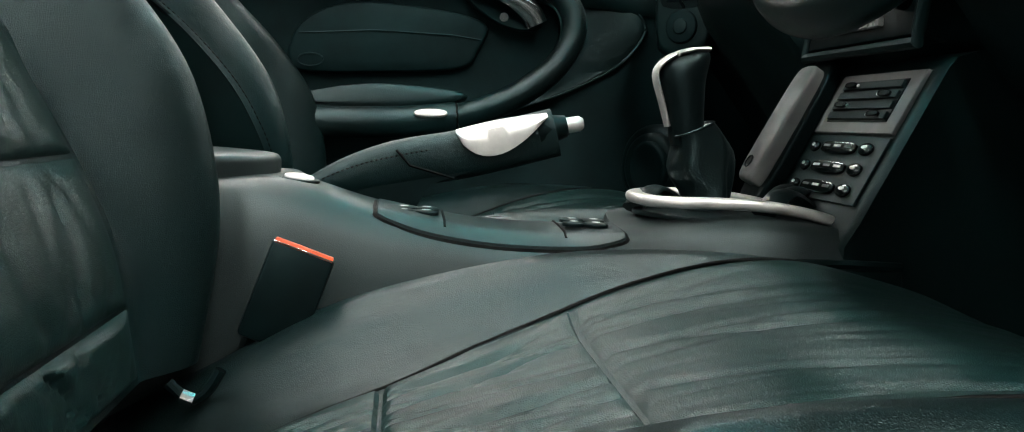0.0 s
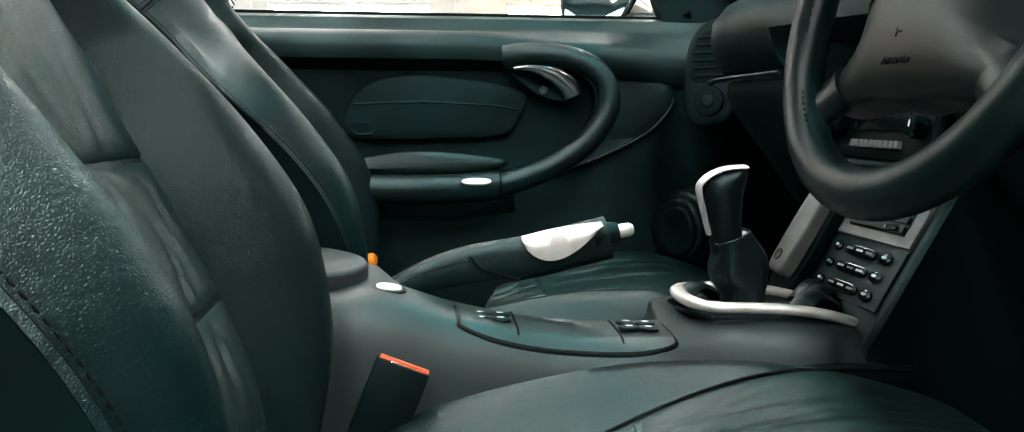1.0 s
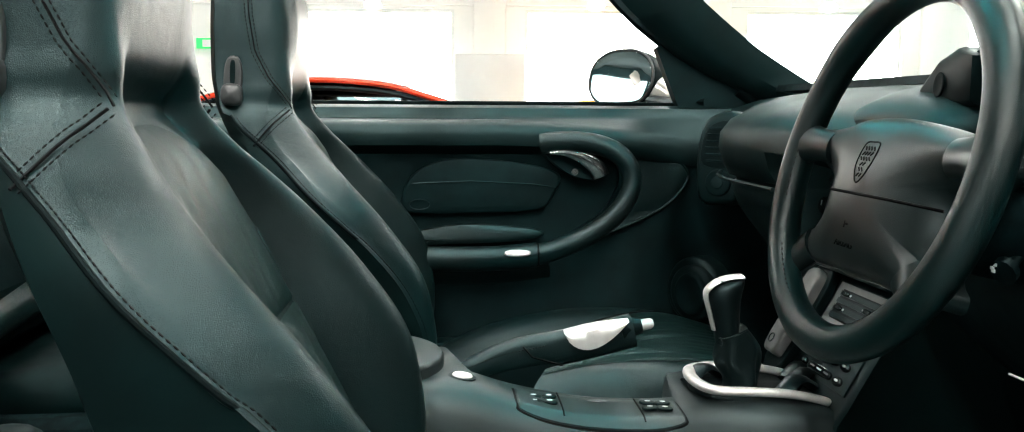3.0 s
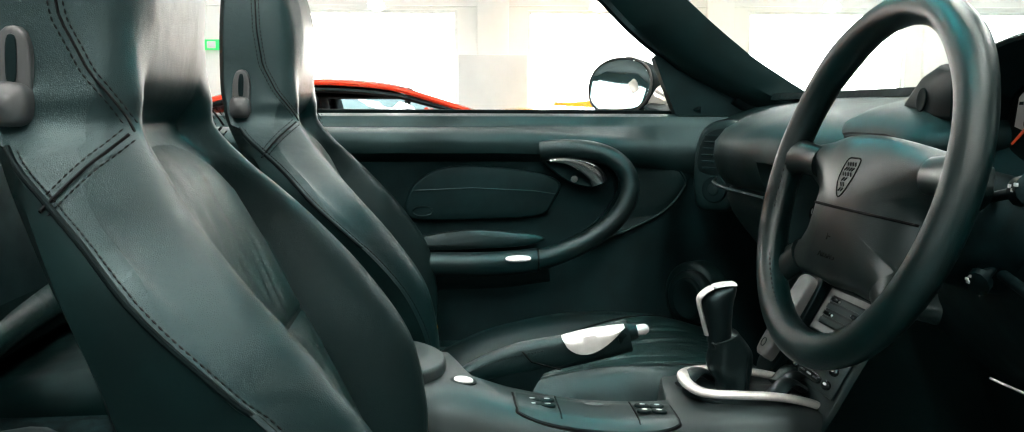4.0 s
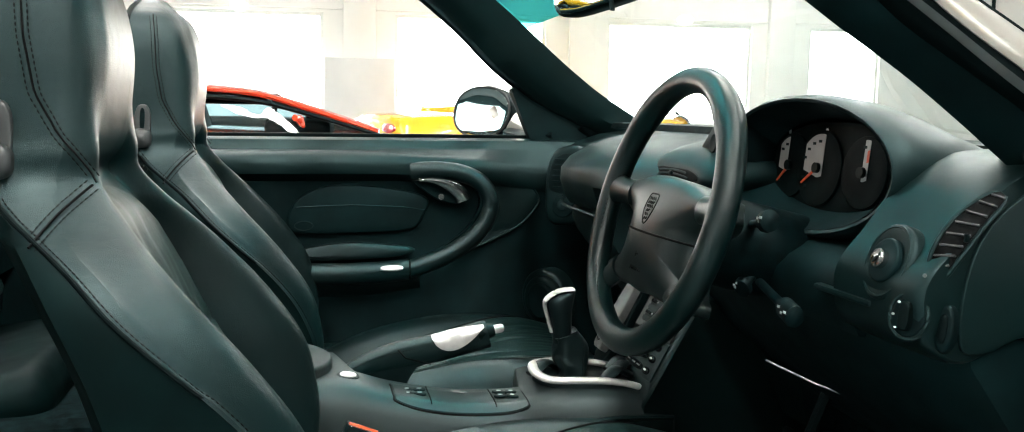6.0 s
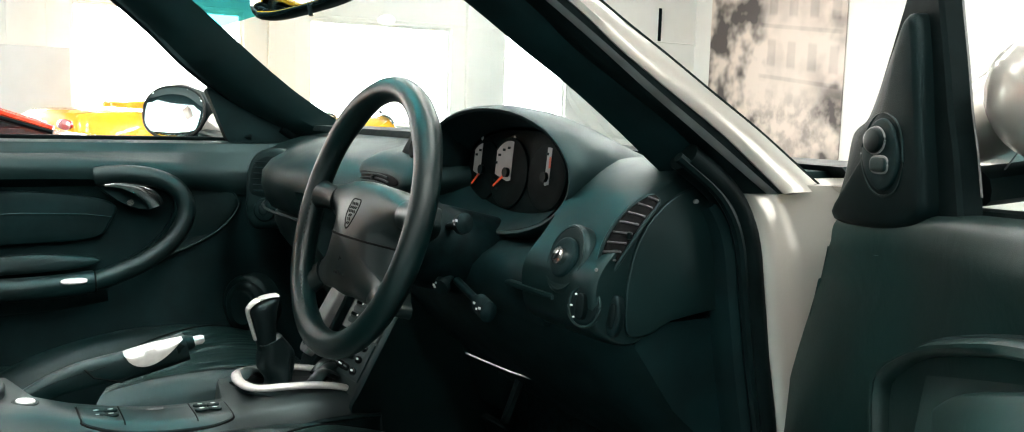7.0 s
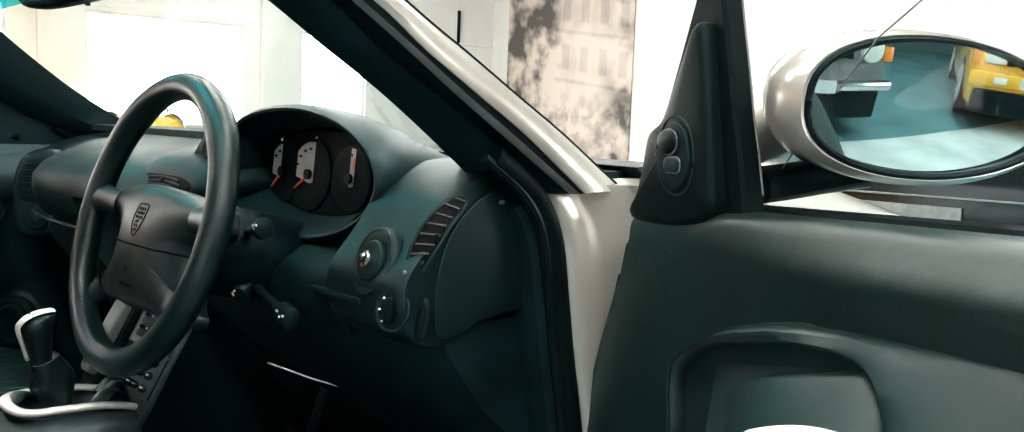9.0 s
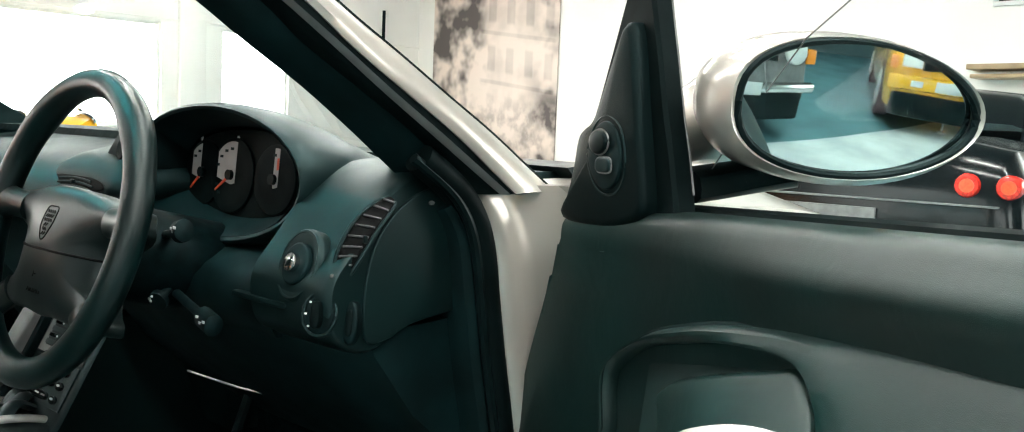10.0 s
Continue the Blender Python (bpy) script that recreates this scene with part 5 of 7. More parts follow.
part("button", tube([(0.142, 0.02, 0.5835), (0.158, 0.02, 0.586), (0.162, 0.02, 0.5865)], lambda s: 0.0075 if s < 0.9 else 0.005, n=14), SATIN, hb, "silver release button")

# seat-belt buckles
def buckle(at, tilt, name="seat_belt_buckle"):
    b = thing(name, "black seat-belt buckle with an orange press button", "buckle", at)
    m = Matrix.Translation(at) @ pose(0, 0, 0, -4, tilt, 0)
    bm = rbox((0, 0, 0.0305), (0.047, 0.022, 0.074), 0.003)
    bmesh.ops.transform(bm, matrix=m, verts=bm.verts)
    part("case", bm, BLACK, b)
    bm = rbox((0, -0.0075, 0.0672), (0.044, 0.006, 0.005), 0.0012)
    bmesh.ops.transform(bm, matrix=m, verts=bm.verts)
    part("press_button", bm, ORANGE, b, "orange press button")
    bm = rbox((0, -0.0108, 0.0668), (0.045, 0.0015, 0.0012), 0.0004)
    bmesh.ops.transform(bm, matrix=m, verts=bm.verts)
    part("tongue_slot", bm, CHROME, b)
    part("strap", tube([m @ V((0, 0, 0.0)), m @ V((-0.004, 0.0, -0.04)), m @ V((-0.015, 0.01, -0.09))], 0.014, 0.004, n=8, up=(0, 1, 0)), BLACK, b, "black webbing strap")
    return b


buckle((-0.103, -0.152, 0.432), 22)
lv = thing("seat_lever", "small chromed seat adjuster beside the cushion", "lever", (-0.15, -0.195, 0.405))
part("handle", tube(spline([(-0.165, -0.20, 0.412), (-0.152, -0.20, 0.400), (-0.140, -0.2, 0.405), (-0.13, -0.2, 0.42)], 4), 0.004, n=8), BLACK, lv)
part("tip", tube([(-0.156, -0.203, 0.4035), (-0.148, -0.203, 0.400)], 0.005, n=8), CHROME, lv)

# ---- centre stack ----
stk = thing("centre_stack", "sloping centre stack with storage slots and climate buttons", "dashboard", (0.42, 0, 0.3))
poly = [(0.352, 0.40), (0.355, 0.484), (0.368, 0.504), (0.440, 0.634), (0.448, 0.643), (0.47, 0.648), (0.66, 0.648), (0.66, 0.30), (0.352, 0.30)]
rings = []
for y, s in ((-0.110, 0.0), (-0.106, 0.003), (-0.100, 0.004), (0.108, 0.004), (0.114, 0.003), (0.118, 0.0)):
    rings.append([(x + (0.004 - s if x < 0.45 else 0), y, z) for x, z in poly])
part("stack_body", loft(rings), TRIM, stk)
fm = axes((0.368, -0.022, 0.504), (0, -1, 0), (0.072, 0, 0.130))  # x to driver's right, y up the slope
fm = fm @ Matrix.Translation((0, 0, 0.0005))
cd = part("storage_panel", plate([(-0.073, 0.083), (0.073, 0.083), (0.073, 0.146), (-0.073, 0.146)], fm, 0.004, 0, 0.0015), GREY, stk, "grey storage-slot panel", smooth=30)
part("slot_recess", plate([(-0.055, 0.094), (0.055, 0.094), (0.055, 0.137), (-0.055, 0.137)], fm @ Matrix.Translation((0, 0, 0.0042)), 0.0008, 0, 0.0003), BLACK, cd)
for k in range(4):
    v = 0.0995 + 0.0105 * k
    part("slot", plate([(-0.053, v - 0.0035), (0.053, v - 0.0035), (0.053, v + 0.0035), (-0.053, v + 0.0035)], fm @ Matrix.Translation((0, 0, 0.005)), 0.003, 0, 0.001), TRIM, cd, smooth=30)
    part("catch", plate(oval(0.010, 0.003, 12, 3), fm @ Matrix.Translation((0.034 if k % 2 == 0 else -0.036, v, 0.008)), 0.003, 0, 0.001), GLOSS, cd)
    part("catch_mark", plate(oval(0.0022, 0.0016, 8), fm @ Matrix.Translation((0.022 if k % 2 == 0 else -0.024, v, 0.008)), 0.0012, 0, 0.0004), ICON, cd)
cl = part("climate_panel", plate([(-0.073, 0.014), (0.073, 0.014), (0.073, 0.0795), (-0.073, 0.0795)], fm, 0.0025, 0, 0.001), TRIM, stk, smooth=30)
for k in range(3):
    v = 0.026 + 0.0205 * k
    part("button_bar", plate(oval(0.032, 0.0062, 24, 3.5, -0.004), fm @ Matrix.Translation((0, v, 0.0026)), 0.003, 0.0005, 0.001), GLOSS, cl, "glossy black button bar")
    for q in range(3):
        part("button_symbol", plate([(-0.0065, -0.0012), (0.0065, -0.0012), (0.0065, 0.0012), (-0.0065, 0.0012)], fm @ Matrix.Translation((-0.024 + 0.02 * q, v + 0.001, 0.0059)), 0.0005, 0, 0.0002), ICON if (q + k) % 2 else GREY, cl, smooth=0)
    part("round_button", plate(oval(0.0115, 0.0062, 18), fm @ Matrix.Translation((0.046, v, 0.0026)), 0.003, 0.001, 0.0015), GLOSS, cl, "glossy oval button")
    part("button_symbol", plate(oval(0.005, 0.0018, 10), fm @ Matrix.Translation((0.046, v + 0.001, 0.0064)), 0.0005, 0, 0.0002), ICON, cl)
    part("round_button", plate(oval(0.0080, 0.0055, 18), fm @ Matrix.Translation((-0.052, v, 0.0026)), 0.003, 0.001, 0.0015), GLOSS, cl, "glossy oval button")
    part("button_symbol", plate(oval(0.003, 0.0018, 10), fm @ Matrix.Translation((-0.052, v + 0.001, 0.0064)), 0.0005, 0, 0.0002), ICON, cl)
# handset
hs = thing("phone_handset", "grey car-phone handset in its cradle on the centre stack", "phone", (0.39, 0.09, 0.58))
hm = axes((0.368, 0.086, 0.504), (0, -1, 0.0), (0.072, 0, 0.130)) @ Matrix.Translation((0, 0, 0.004))
part("cradle", plate(smooth_outline([(-0.028, 0.0), (0.026, 0.0), (0.027, 0.15), (-0.026, 0.15)], 4), hm, 0.014, 0, 0.004), BLACK, hs)
ho = smooth_outline([(-0.015, 0.014), (0.003, 0.011), (0.019, 0.014), (0.0225, 0.05), (0.0225, 0.11), (0.0185, 0.141), (0.0, 0.147), (-0.0165, 0.141), (-0.0195, 0.11), (-0.0195, 0.05)], 5)
part("handset_body", plate(ho, hm @ Matrix.Translation((0, 0, 0.014)) @ pose(0, 0, 0, -1.5, 0, 0), 0.017, 0.002, 0.005), GREY, hs, "grey plastic handset")
part("emblem", tube([hm @ V((0.001 + 0.0065 * math.cos(k * math.pi / 10), 0.030 + 0.0065 * math.sin(k * math.pi / 10), 0.0325)) for k in range(20)], 0.0008, n=5, closed=True), TRIM, hs)

# radio in the dash centre
rd = thing("car_radio", "black car radio with two rotary knobs and key rows", "radio", (0.43, -0.03, 0.66))
rm = axes((0.428, 0.002, 0.712), (0, -1, 0), (0.16, 0, 1))
part("fascia", plate([(-0.098, -0.052), (0.098, -0.052), (0.098, 0.052), (-0.098, 0.052)], rm @ Matrix.Translation((0, 0, -0.03)), 0.033, 0, 0.004), BLACK, rd, smooth=30)
part("display", plate([(-0.055, 0.012), (0.055, 0.012), (0.055, 0.038), (-0.055, 0.038)], rm @ Matrix.Translation((0, 0, 0.0032)), 0.001, 0, 0.0004), GLOSS, rd, smooth=0)
part("cassette_slot", plate([(-0.055, -0.022), (0.055, -0.022), (0.055, -0.002), (-0.055, -0.002)], rm @ Matrix.Translation((0, 0, 0.0032)), 0.002, 0, 0.0008), GLOSS, rd, smooth=0)
for k in range(10):
    part("preset_key", plate([(-0.0042, -0.004), (0.0042, -0.004), (0.0025, 0.004), (-0.0025, 0.004)], rm @ Matrix.Translation((-0.046 + 0.0102 * k, -0.036, 0.0032)), 0.005, 0, 0.001), GREY, rd, "pale key edge", smooth=0)
for k in range(6):
    part("key", plate(oval(0.0055, 0.0035, 12, 3), rm @ Matrix.Translation((-0.05 + 0.02 * k, 0.005, 0.0032)), 0.004, 0, 0.0012), GREY, rd)
for y in (0.022, -0.018):
    for x in (-0.08, 0.08):
        kb = part("knob", tube([rm @ V((x, y, 0.003)), rm @ V((x, y, 0.016)), rm @ V((x, y, 0.018))], lambda s: 0.0115 if s < 0.9 else 0.0095, n=18), GLOSS, rd, "glossy black rotary knob")
        part("mark", plate(oval(0.0012, 0.004, 8), rm @ Matrix.Translation((x, y + 0.003, 0.0181)), 0.0005, 0, 0.0002), ICON, kb)
part("surround", tube([rm @ V((x, y, 0.0)) for x, y in ((-0.104, -0.058), (0.104, -0.058), (0.104, 0.058), (-0.104, 0.058))] , 0.006, n=8, closed=True, up=(1, 0.2, 0)), TRIM, rd)

# ---- dashboard ----
dash = thing("dashboard", "black soft-touch dashboard with hooded instruments", "dashboard", (0.5, 0, 0.5))
prof = [(0.80, 0.90), (0.70, 0.912), (0.60, 0.910), (0.50, 0.900), (0.44, 0.890), (0.39, 0.874), (0.352, 0.853), (0.335, 0.832), (0.333, 0.808), (0.342, 0.780), (0.352, 0.765), (0.366, 0.760), (0.366, 0.754), (0.360, 0.750), (0.360, 0.735), (0.370, 0.712), (0.388, 0.688), (0.412, 0.66), (0.47, 0.58), (0.6, 0.46), (0.95, 0.42), (0.95, 0.85)]
rings = []
for k in range(41):
    y = 0.665 - 0.845 * k / 40
    w_ = min(1, max(0, (y - 0.26) / 0.32))
    pull = 0.10 * w_ * w_ * (3 - 2 * w_) + 0.045 * max(0, (0.18 - y) / 0.2) ** 1.5 * (y < 0.18)
    notch = -0.17 < y < 0.112  # the radio sits in a recess
    rings.append([(max(x + pull, 0.455 if notch and z < 0.79 else 0) if x < 0.6 else x, y, z) for x, z in prof])
part("dash_pad", loft(rings), TRIM, dash, "black grained dash pad")
# black sheet laid on to darken the dash top, standing for shade there
part("dash_dark_sheet", loft([[(x, y, z) for x, z in ((0.545, 0.905), (0.55, 0.917), (0.62, 0.919), (0.72, 0.917), (0.80, 0.905), (0.79, 0.895), (0.62, 0.900))] for y in (0.60, 0.55, 0.3, 0.0, -0.12, -0.14)]), MATTE, dash, "black sheet darkening the dash top along the windscreen")
# driver's side nacelle with the end panel
end = [(0.391, 0.768), (0.395, 0.735), (0.41, 0.716), (0.438, 0.704), (0.458, 0.707), (0.480, 0.719), (0.51, 0.726), (0.575, 0.733), (0.70, 0.745), (0.70, 0.90), (0.58, 0.905), (0.515, 0.897), (0.465, 0.870), (0.422, 0.818), (0.398, 0.79)]
eo = smooth_outline(end, 4)
ec = (0.5, 0.8)
rings = []
for y, f in ((-0.545, 1.0), (-0.60, 1.0), (-0.655, 1.0), (-0.668, 0.992), (-0.676, 0.972), (-0.679, 0.94)):
    rings.append([(ec[0] + (x - ec[0]) * f, y, ec[1] + (z - ec[1]) * f) for x, z in eo])
part("nacelle", loft(rings), TRIM, dash, "curved dash end")
em = axes((0, -0.679, 0), (1, 0, 0), (0, 0, 1))
fo = smooth_outline([(0.440, 0.720), (0.436, 0.765), (0.447, 0.815), (0.474, 0.851), (0.520, 0.876), (0.60, 0.886), (0.645, 0.86), (0.648, 0.750), (0.575, 0.738), (0.51, 0.731), (0.485, 0.724), (0.47, 0.718)], 5)
part("lower_fascia", loft([[(0.42, y, 0.77), (0.405, y, 0.755), (0.402, y, 0.73), (0.415, y, 0.705), (0.70, y, 0.70), (0.70, y, 0.80), (0.50, y, 0.792), (0.45, y, 0.785)] for y in (-0.14, -0.3, -0.45, -0.56)]), TRIM_DARK, dash, "dark fascia under the instruments")
fc = part("fuse_cover", plate(fo, em, 0.004, 0.001, 0.002), TRIM, dash, "smooth fuse-box cover")
for x, z in ((0.527, 0.862), (0.598, 0.755)):
    part("clip", plate(oval(0.004, 0.0025, 10), em @ Matrix.Translation((x, z, 0.0045)), 0.002, 0, 0.0008), GREY, fc)
part("knee_panel", loft([[(0.395 + dx, y, 0.725), (0.40 + dx, y, 0.70), (0.46 + dx, y, 0.62), (0.60 + dx, y, 0.5), (0.72, y, 0.5), (0.72, y, 0.725)] for y, dx in ((-0.12, 0.03), (-0.3, 0.02), (-0.5, 0.02), (-0.63, 0.03), (-0.672, 0.06))]), TRIM_DARK, dash, "dark knee panel")
part("trim_strip", rbox((0.394, -0.56, 0.752), (0.012, 0.10, 0.007), 0.003), TRIM, dash, "trim strip")
# ignition lock
ig = axes((0.402, -0.617, 0.796), (0, -1, 0), (0.35, 0, 1))
io = part("ignition_surround", plate(oval(0.034, 0.040, 32, 2.2), ig @ Matrix.Translation((0, 0, -0.018)), 0.02, -0.004, 0.006), TRIM, dash)
part("lock_ring", plate(oval(0.021, 0.023), ig @ Matrix.Translation((0, 0, 0.0)), 0.007, 0, 0.003), TRIM_DARK, io)
part("lock_barrel", tube([ig @ V((0, 0, 0.004)), ig @ V((0, 0, 0.013)), ig @ V((0, 0, 0.0135))], lambda s: 0.0098 if s < 0.95 else 0.0086, n=20), CHROME, io, "chrome lock barrel")
part("ignition_rim", tube([ig @ V((0.030 * math.cos(a), 0.036 * math.sin(a), 0.0005)) for a in [2 * math.pi * q / 32 for q in range(32)]], 0.0022, n=6, closed=True), TRIM, io)
part("key_slot", plate(oval(0.0070, 0.0018, 10), ig @ Matrix.Translation((0, 0, 0.0137)) @ pose(0, 0, 0, 0, 0, 55), 0.0006, 0, 0.0002), BLACK, io)
# light switch and dimmer
for (x, y, z), r, nm in (((0.401, -0.661, 0.750), 0.021, "light_switch"), ((0.422, -0.681, 0.742), 0.012, "dimmer_switch")):
    g = axes((x, y, z), (0.45, -1, 0), (0.2, 0, 1)) @ Matrix.Translation((0, 0, 0.007 if r > 0.015 else 0.003))
    s = part(nm, plate(oval(r * (0.85 if r > 0.015 else 0.75), r * (1.0 if r > 0.015 else 1.9), 24), g @ Matrix.Translation((0, 0, -0.008)), 0.012, 0, 0.004), MATTE, dash, "black rotary light switch" if r > 0.015 else "black dimmer wheel")
    part("grip", plate(oval(0.0055 if r > 0.015 else 0.004, 0.014 if r > 0.015 else 0.014, 16, 3), g @ Matrix.Translation((0, 0, 0.003)), 0.010 if r > 0.015 else 0.003, 0.001, 0.002), RUBBER, s)
    if r > 0.015:
        part("switch_bezel", tube([g @ V((0.88 * r * math.cos(a), 1.03 * r * math.sin(a), 0.002)) for a in [2 * math.pi * q / 28 for q in range(28)]], 0.0022, n=6, closed=True), TRIM, s)
    for k in range(5 if r > 0.015 else 2):
        a = math.pi * (0.25 + 0.25 * k) if r > 0.015 else math.pi * (0.5 + k)
        part("symbol", plate(oval(0.0016, 0.0012, 8), g @ Matrix.Translation((r * 0.68 * math.cos(a), r * 0.82 * math.sin(a), 0.0042)), 0.0005, 0, 0.0002), ICON, s)
# side vent along the nacelle's curve
vp = spline([(0.416, -0.668, 0.788), (0.425, -0.672, 0.813), (0.445, -0.676, 0.843), (0.473, -0.679, 0.866)], 6)
vn = V((-0.62, -0.68, 0.4)).normalized()
taper = lambda s: 0.35 + 0.65 * math.sin(math.pi * min(1, max(0, s))) ** 0.6
vt = part("side_vent", tube(vp, lambda s: 0.0125 * taper(s), 0.006, n=16, up=tuple(vn), power=3), THREAD, dash, "black side air vent")
across = [((vp[min(k + 1, len(vp) - 1)] - vp[max(k - 1, 0)]).normalized().cross(vn)).normalized() for k in range(len(vp))]
for k in range(1, len(vp) - 1, 2):
    q = (vp[k + 1] - vp[k - 1]).normalized()
    part("slat", rbox(vp[k] + vn * 0.0062, (0.021 * taper(k / (len(vp) - 1)), 0.0020, 0.004), 0.0006, axes((0, 0, 0), across[k], q) @ pose(0, 0, 0, 0, 0, 24)), GREY_DARK, vt, "thin vent slat")
lips = [a * 0.0132 * taper(k / (len(vp) - 1)) for k, a in enumerate(across)]
part("vent_rim", tube([p + a + vn * 0.003 for p, a in zip(vp, lips)] + [p - a + vn * 0.003 for p, a in zip(vp[::-1], lips[::-1])], 0.0024, n=8, closed=True), TRIM, vt)
part("vent_slider", rbox(vp[9] + vn * 0.009 + across[9] * 0.008, (0.004, 0.004, 0.008), 0.001), BLACK, vt)
part("vent_thumb", plate(oval(0.002, 0.002, 8), axes((0.402, -0.672, 0.792), (0.7, -0.7, 0), (0, 0, 1)), 0.004, 0, 0.001), GREY, vt)

# instrument binnacle
part("dash_top", loft([[(x, y, z) for x, z in ((x0, 0.855), (x0 + 0.012, 0.876), (x0 + 0.035, 0.888), (x0 + 0.10, 0.893), (0.81, 0.893), (0.81, 0.85), (x0, 0.83))] for y, x0 in ((-0.15, 0.56), (-0.3, 0.56), (-0.45, 0.56), (-0.54, 0.55), (-0.575, 0.50), (-0.60, 0.49), (-0.655, 0.49), (-0.670, 0.49))]), TRIM, dash, "dash top behind the binnacle")
BY, BZ = -0.355, 0.874
part("binnacle", loft([[(x, BY + w * c, BZ + dz + (h if s > 0 else hl) * s) for c, s in [(math.cos(2 * math.pi * k / 40), math.sin(2 * math.pi * k / 40)) for k in range(40)]] for x, w, h, hl, dz in (
    (0.450, 0.194, 0.082, 0.078, 0.0), (0.448, 0.199, 0.086, 0.082, 0.0), (0.452, 0.203, 0.0895, 0.086, 0.0), (0.475, 0.207, 0.0915, 0.09, 0.0), (0.51, 0.205, 0.087, 0.09, 0.0), (0.545, 0.197, 0.076, 0.09, 0.0), (0.585, 0.183, 0.058, 0.08, 0.0), (0.64, 0.165, 0.034, 0.06, 0.0), (0.70, 0.15, 0.014, 0.04, 0.0))], caps=False), TRIM, dash, "hooded instrument binnacle")
part("binnacle_throat", loft([[(x, BY + w * c, BZ + (h if s > 0 else hl) * s) for c, s in [(math.cos(2 * math.pi * k / 40), math.sin(2 * math.pi * k / 40)) for k in range(40)]] for x, w, h, hl in (
    (0.505, 0.150, 0.062, 0.056), (0.48, 0.165, 0.070, 0.064), (0.462, 0.182, 0.078, 0.072), (0.4505, 0.1895, 0.0836, 0.0776))], caps=False), TRIM_DARK, dash, "dark instrument surround")
gm = axes((0.506, BY, BZ - 0.002), (0, -1, 0), (0.1, 0, 1))
cl = part("instrument_panel", plate(oval(0.152, 0.060, 40, 2.2), gm @ Matrix.Translation((0, 0, -0.02)), 0.02, 0, 0.002), RUBBER, dash, "black instrument cluster")
for x, r, x0, x1, nd in ((-0.027, 0.045, -0.75, 0.2, 214), (-0.096, 0.040, -0.72, -0.2, 222), (0.070, 0.040, -0.05, 0.2, 262)):
    g = gm @ Matrix.Translation((x, -0.002, 0.0005))
    d = part("dial", plate(oval(r * 1.12, r * 1.12, 36), g, 0.003, 0, 0.001), RUBBER, cl, "black dial")
    seg = []
    for k in range(13):
        u = x0 + (x1 - x0) * k / 12
        seg.append((u * r, math.sqrt(max(0, 1 - u * u)) * r))
    low = [(u * 1.0, -0.28 * r + 0.25 * abs(u)) for u, _ in seg[::-1]]
    part("dial_face", plate(seg + low, g @ Matrix.Translation((0, 0, 0.003)), 0.0006, 0, 0.0002), DIAL, d, "pale dial face", smooth=0)
    for k in range(7):
        a = radians(225 - k * 22)
        if x0 * r < 0.8 * r * math.cos(a) < x1 * r:
            part("numeral", plate([(-0.0035, -0.0018), (0.0035, -0.0018), (0.0035, 0.0018), (-0.0035, 0.0018)], g @ Matrix.Translation((0.78 * r * math.cos(a), 0.78 * r * math.sin(a), 0.0037)), 0.0004, 0, 0.0001), TRIM_DARK, d, smooth=0)
    a = radians(nd)
    if x < 0.05:
        part("needle", tube([g @ V((0.1 * r * math.cos(a), 0.1 * r * math.sin(a), 0.0055)), g @ V((0.86 * r * math.cos(a), 0.86 * r * math.sin(a), 0.0055))], lambda s: 0.0025 - 0.001 * s, 0.001, n=6, up=(-1, 0, 0)), NEEDLE, d, "orange-red needle")
    if x > 0:
        part("red_zone", plate([(-0.0022, -0.006), (0.0022, -0.005), (0.0015, 0.010), (-0.0025, 0.009)], g @ Matrix.Translation((0.007, 0.018, 0.0038)), 0.0004, 0, 0.0001), NEEDLE, d, smooth=0)
    part("hub", tube([g @ V((0, 0, 0.004)), g @ V((0, 0, 0.009))], 0.007, n=14), BLACK, d)
for x in (-0.112, -0.022):
    part("indicator_mark", plate(oval(0.0035, 0.005, 10), gm @ Matrix.Translation((x, 0.046, 0.001)), 0.0006, 0, 0.0002), ICON, cl)
# small screen pod on the dash to the binnacle's left and the centre vent
VY, VZ = -0.093, 0.842
vo = part("centre_vent", loft([[(x, VY + w * math.cos(a), z + h * math.sin(a)) for a in [math.pi * 2 * k / 36 for k in range(36)]] for x, w, h, z in ((0.56, 0.135, 0.050, VZ + 0.012), (0.48, 0.135, 0.050, VZ + 0.010), (0.44, 0.130, 0.044, VZ + 0.006), (0.418, 0.118, 0.036, VZ + 0.003), (0.406, 0.100, 0.024, VZ + 0.001), (0.402, 0.094, 0.017, VZ))]), TRIM, dash, "rounded centre vent hood")
vm = axes((0.4015, VY, VZ + 0.004), (0, -1, 0), (0.25, 0, 1))
part("vent_opening", plate(smooth_outline([(-0.086, -0.004), (-0.04, -0.009), (0, -0.010), (0.04, -0.009), (0.086, -0.004), (0.07, 0.007), (0, 0.013), (-0.07, 0.007)], 5), vm, 0.002, 0, 0.001), THREAD, vo, "black vent opening")
for k in range(3):
    part("slat", tube(spline([vm @ V((x, -0.005 + 0.006 * k - 10.0 * x * x * 0.12, 0.003)) for x in (-0.066 + 0.008 * k, -0.033, 0, 0.033, 0.066 - 0.008 * k)], 4), 0.0012, 0.0016, n=6), TRIM, vo)
part("vent_thumb", rbox(vm @ V((0.0, 0.001, 0.005)), (0.004, 0.010, 0.006), 0.001), BLACK, vo)
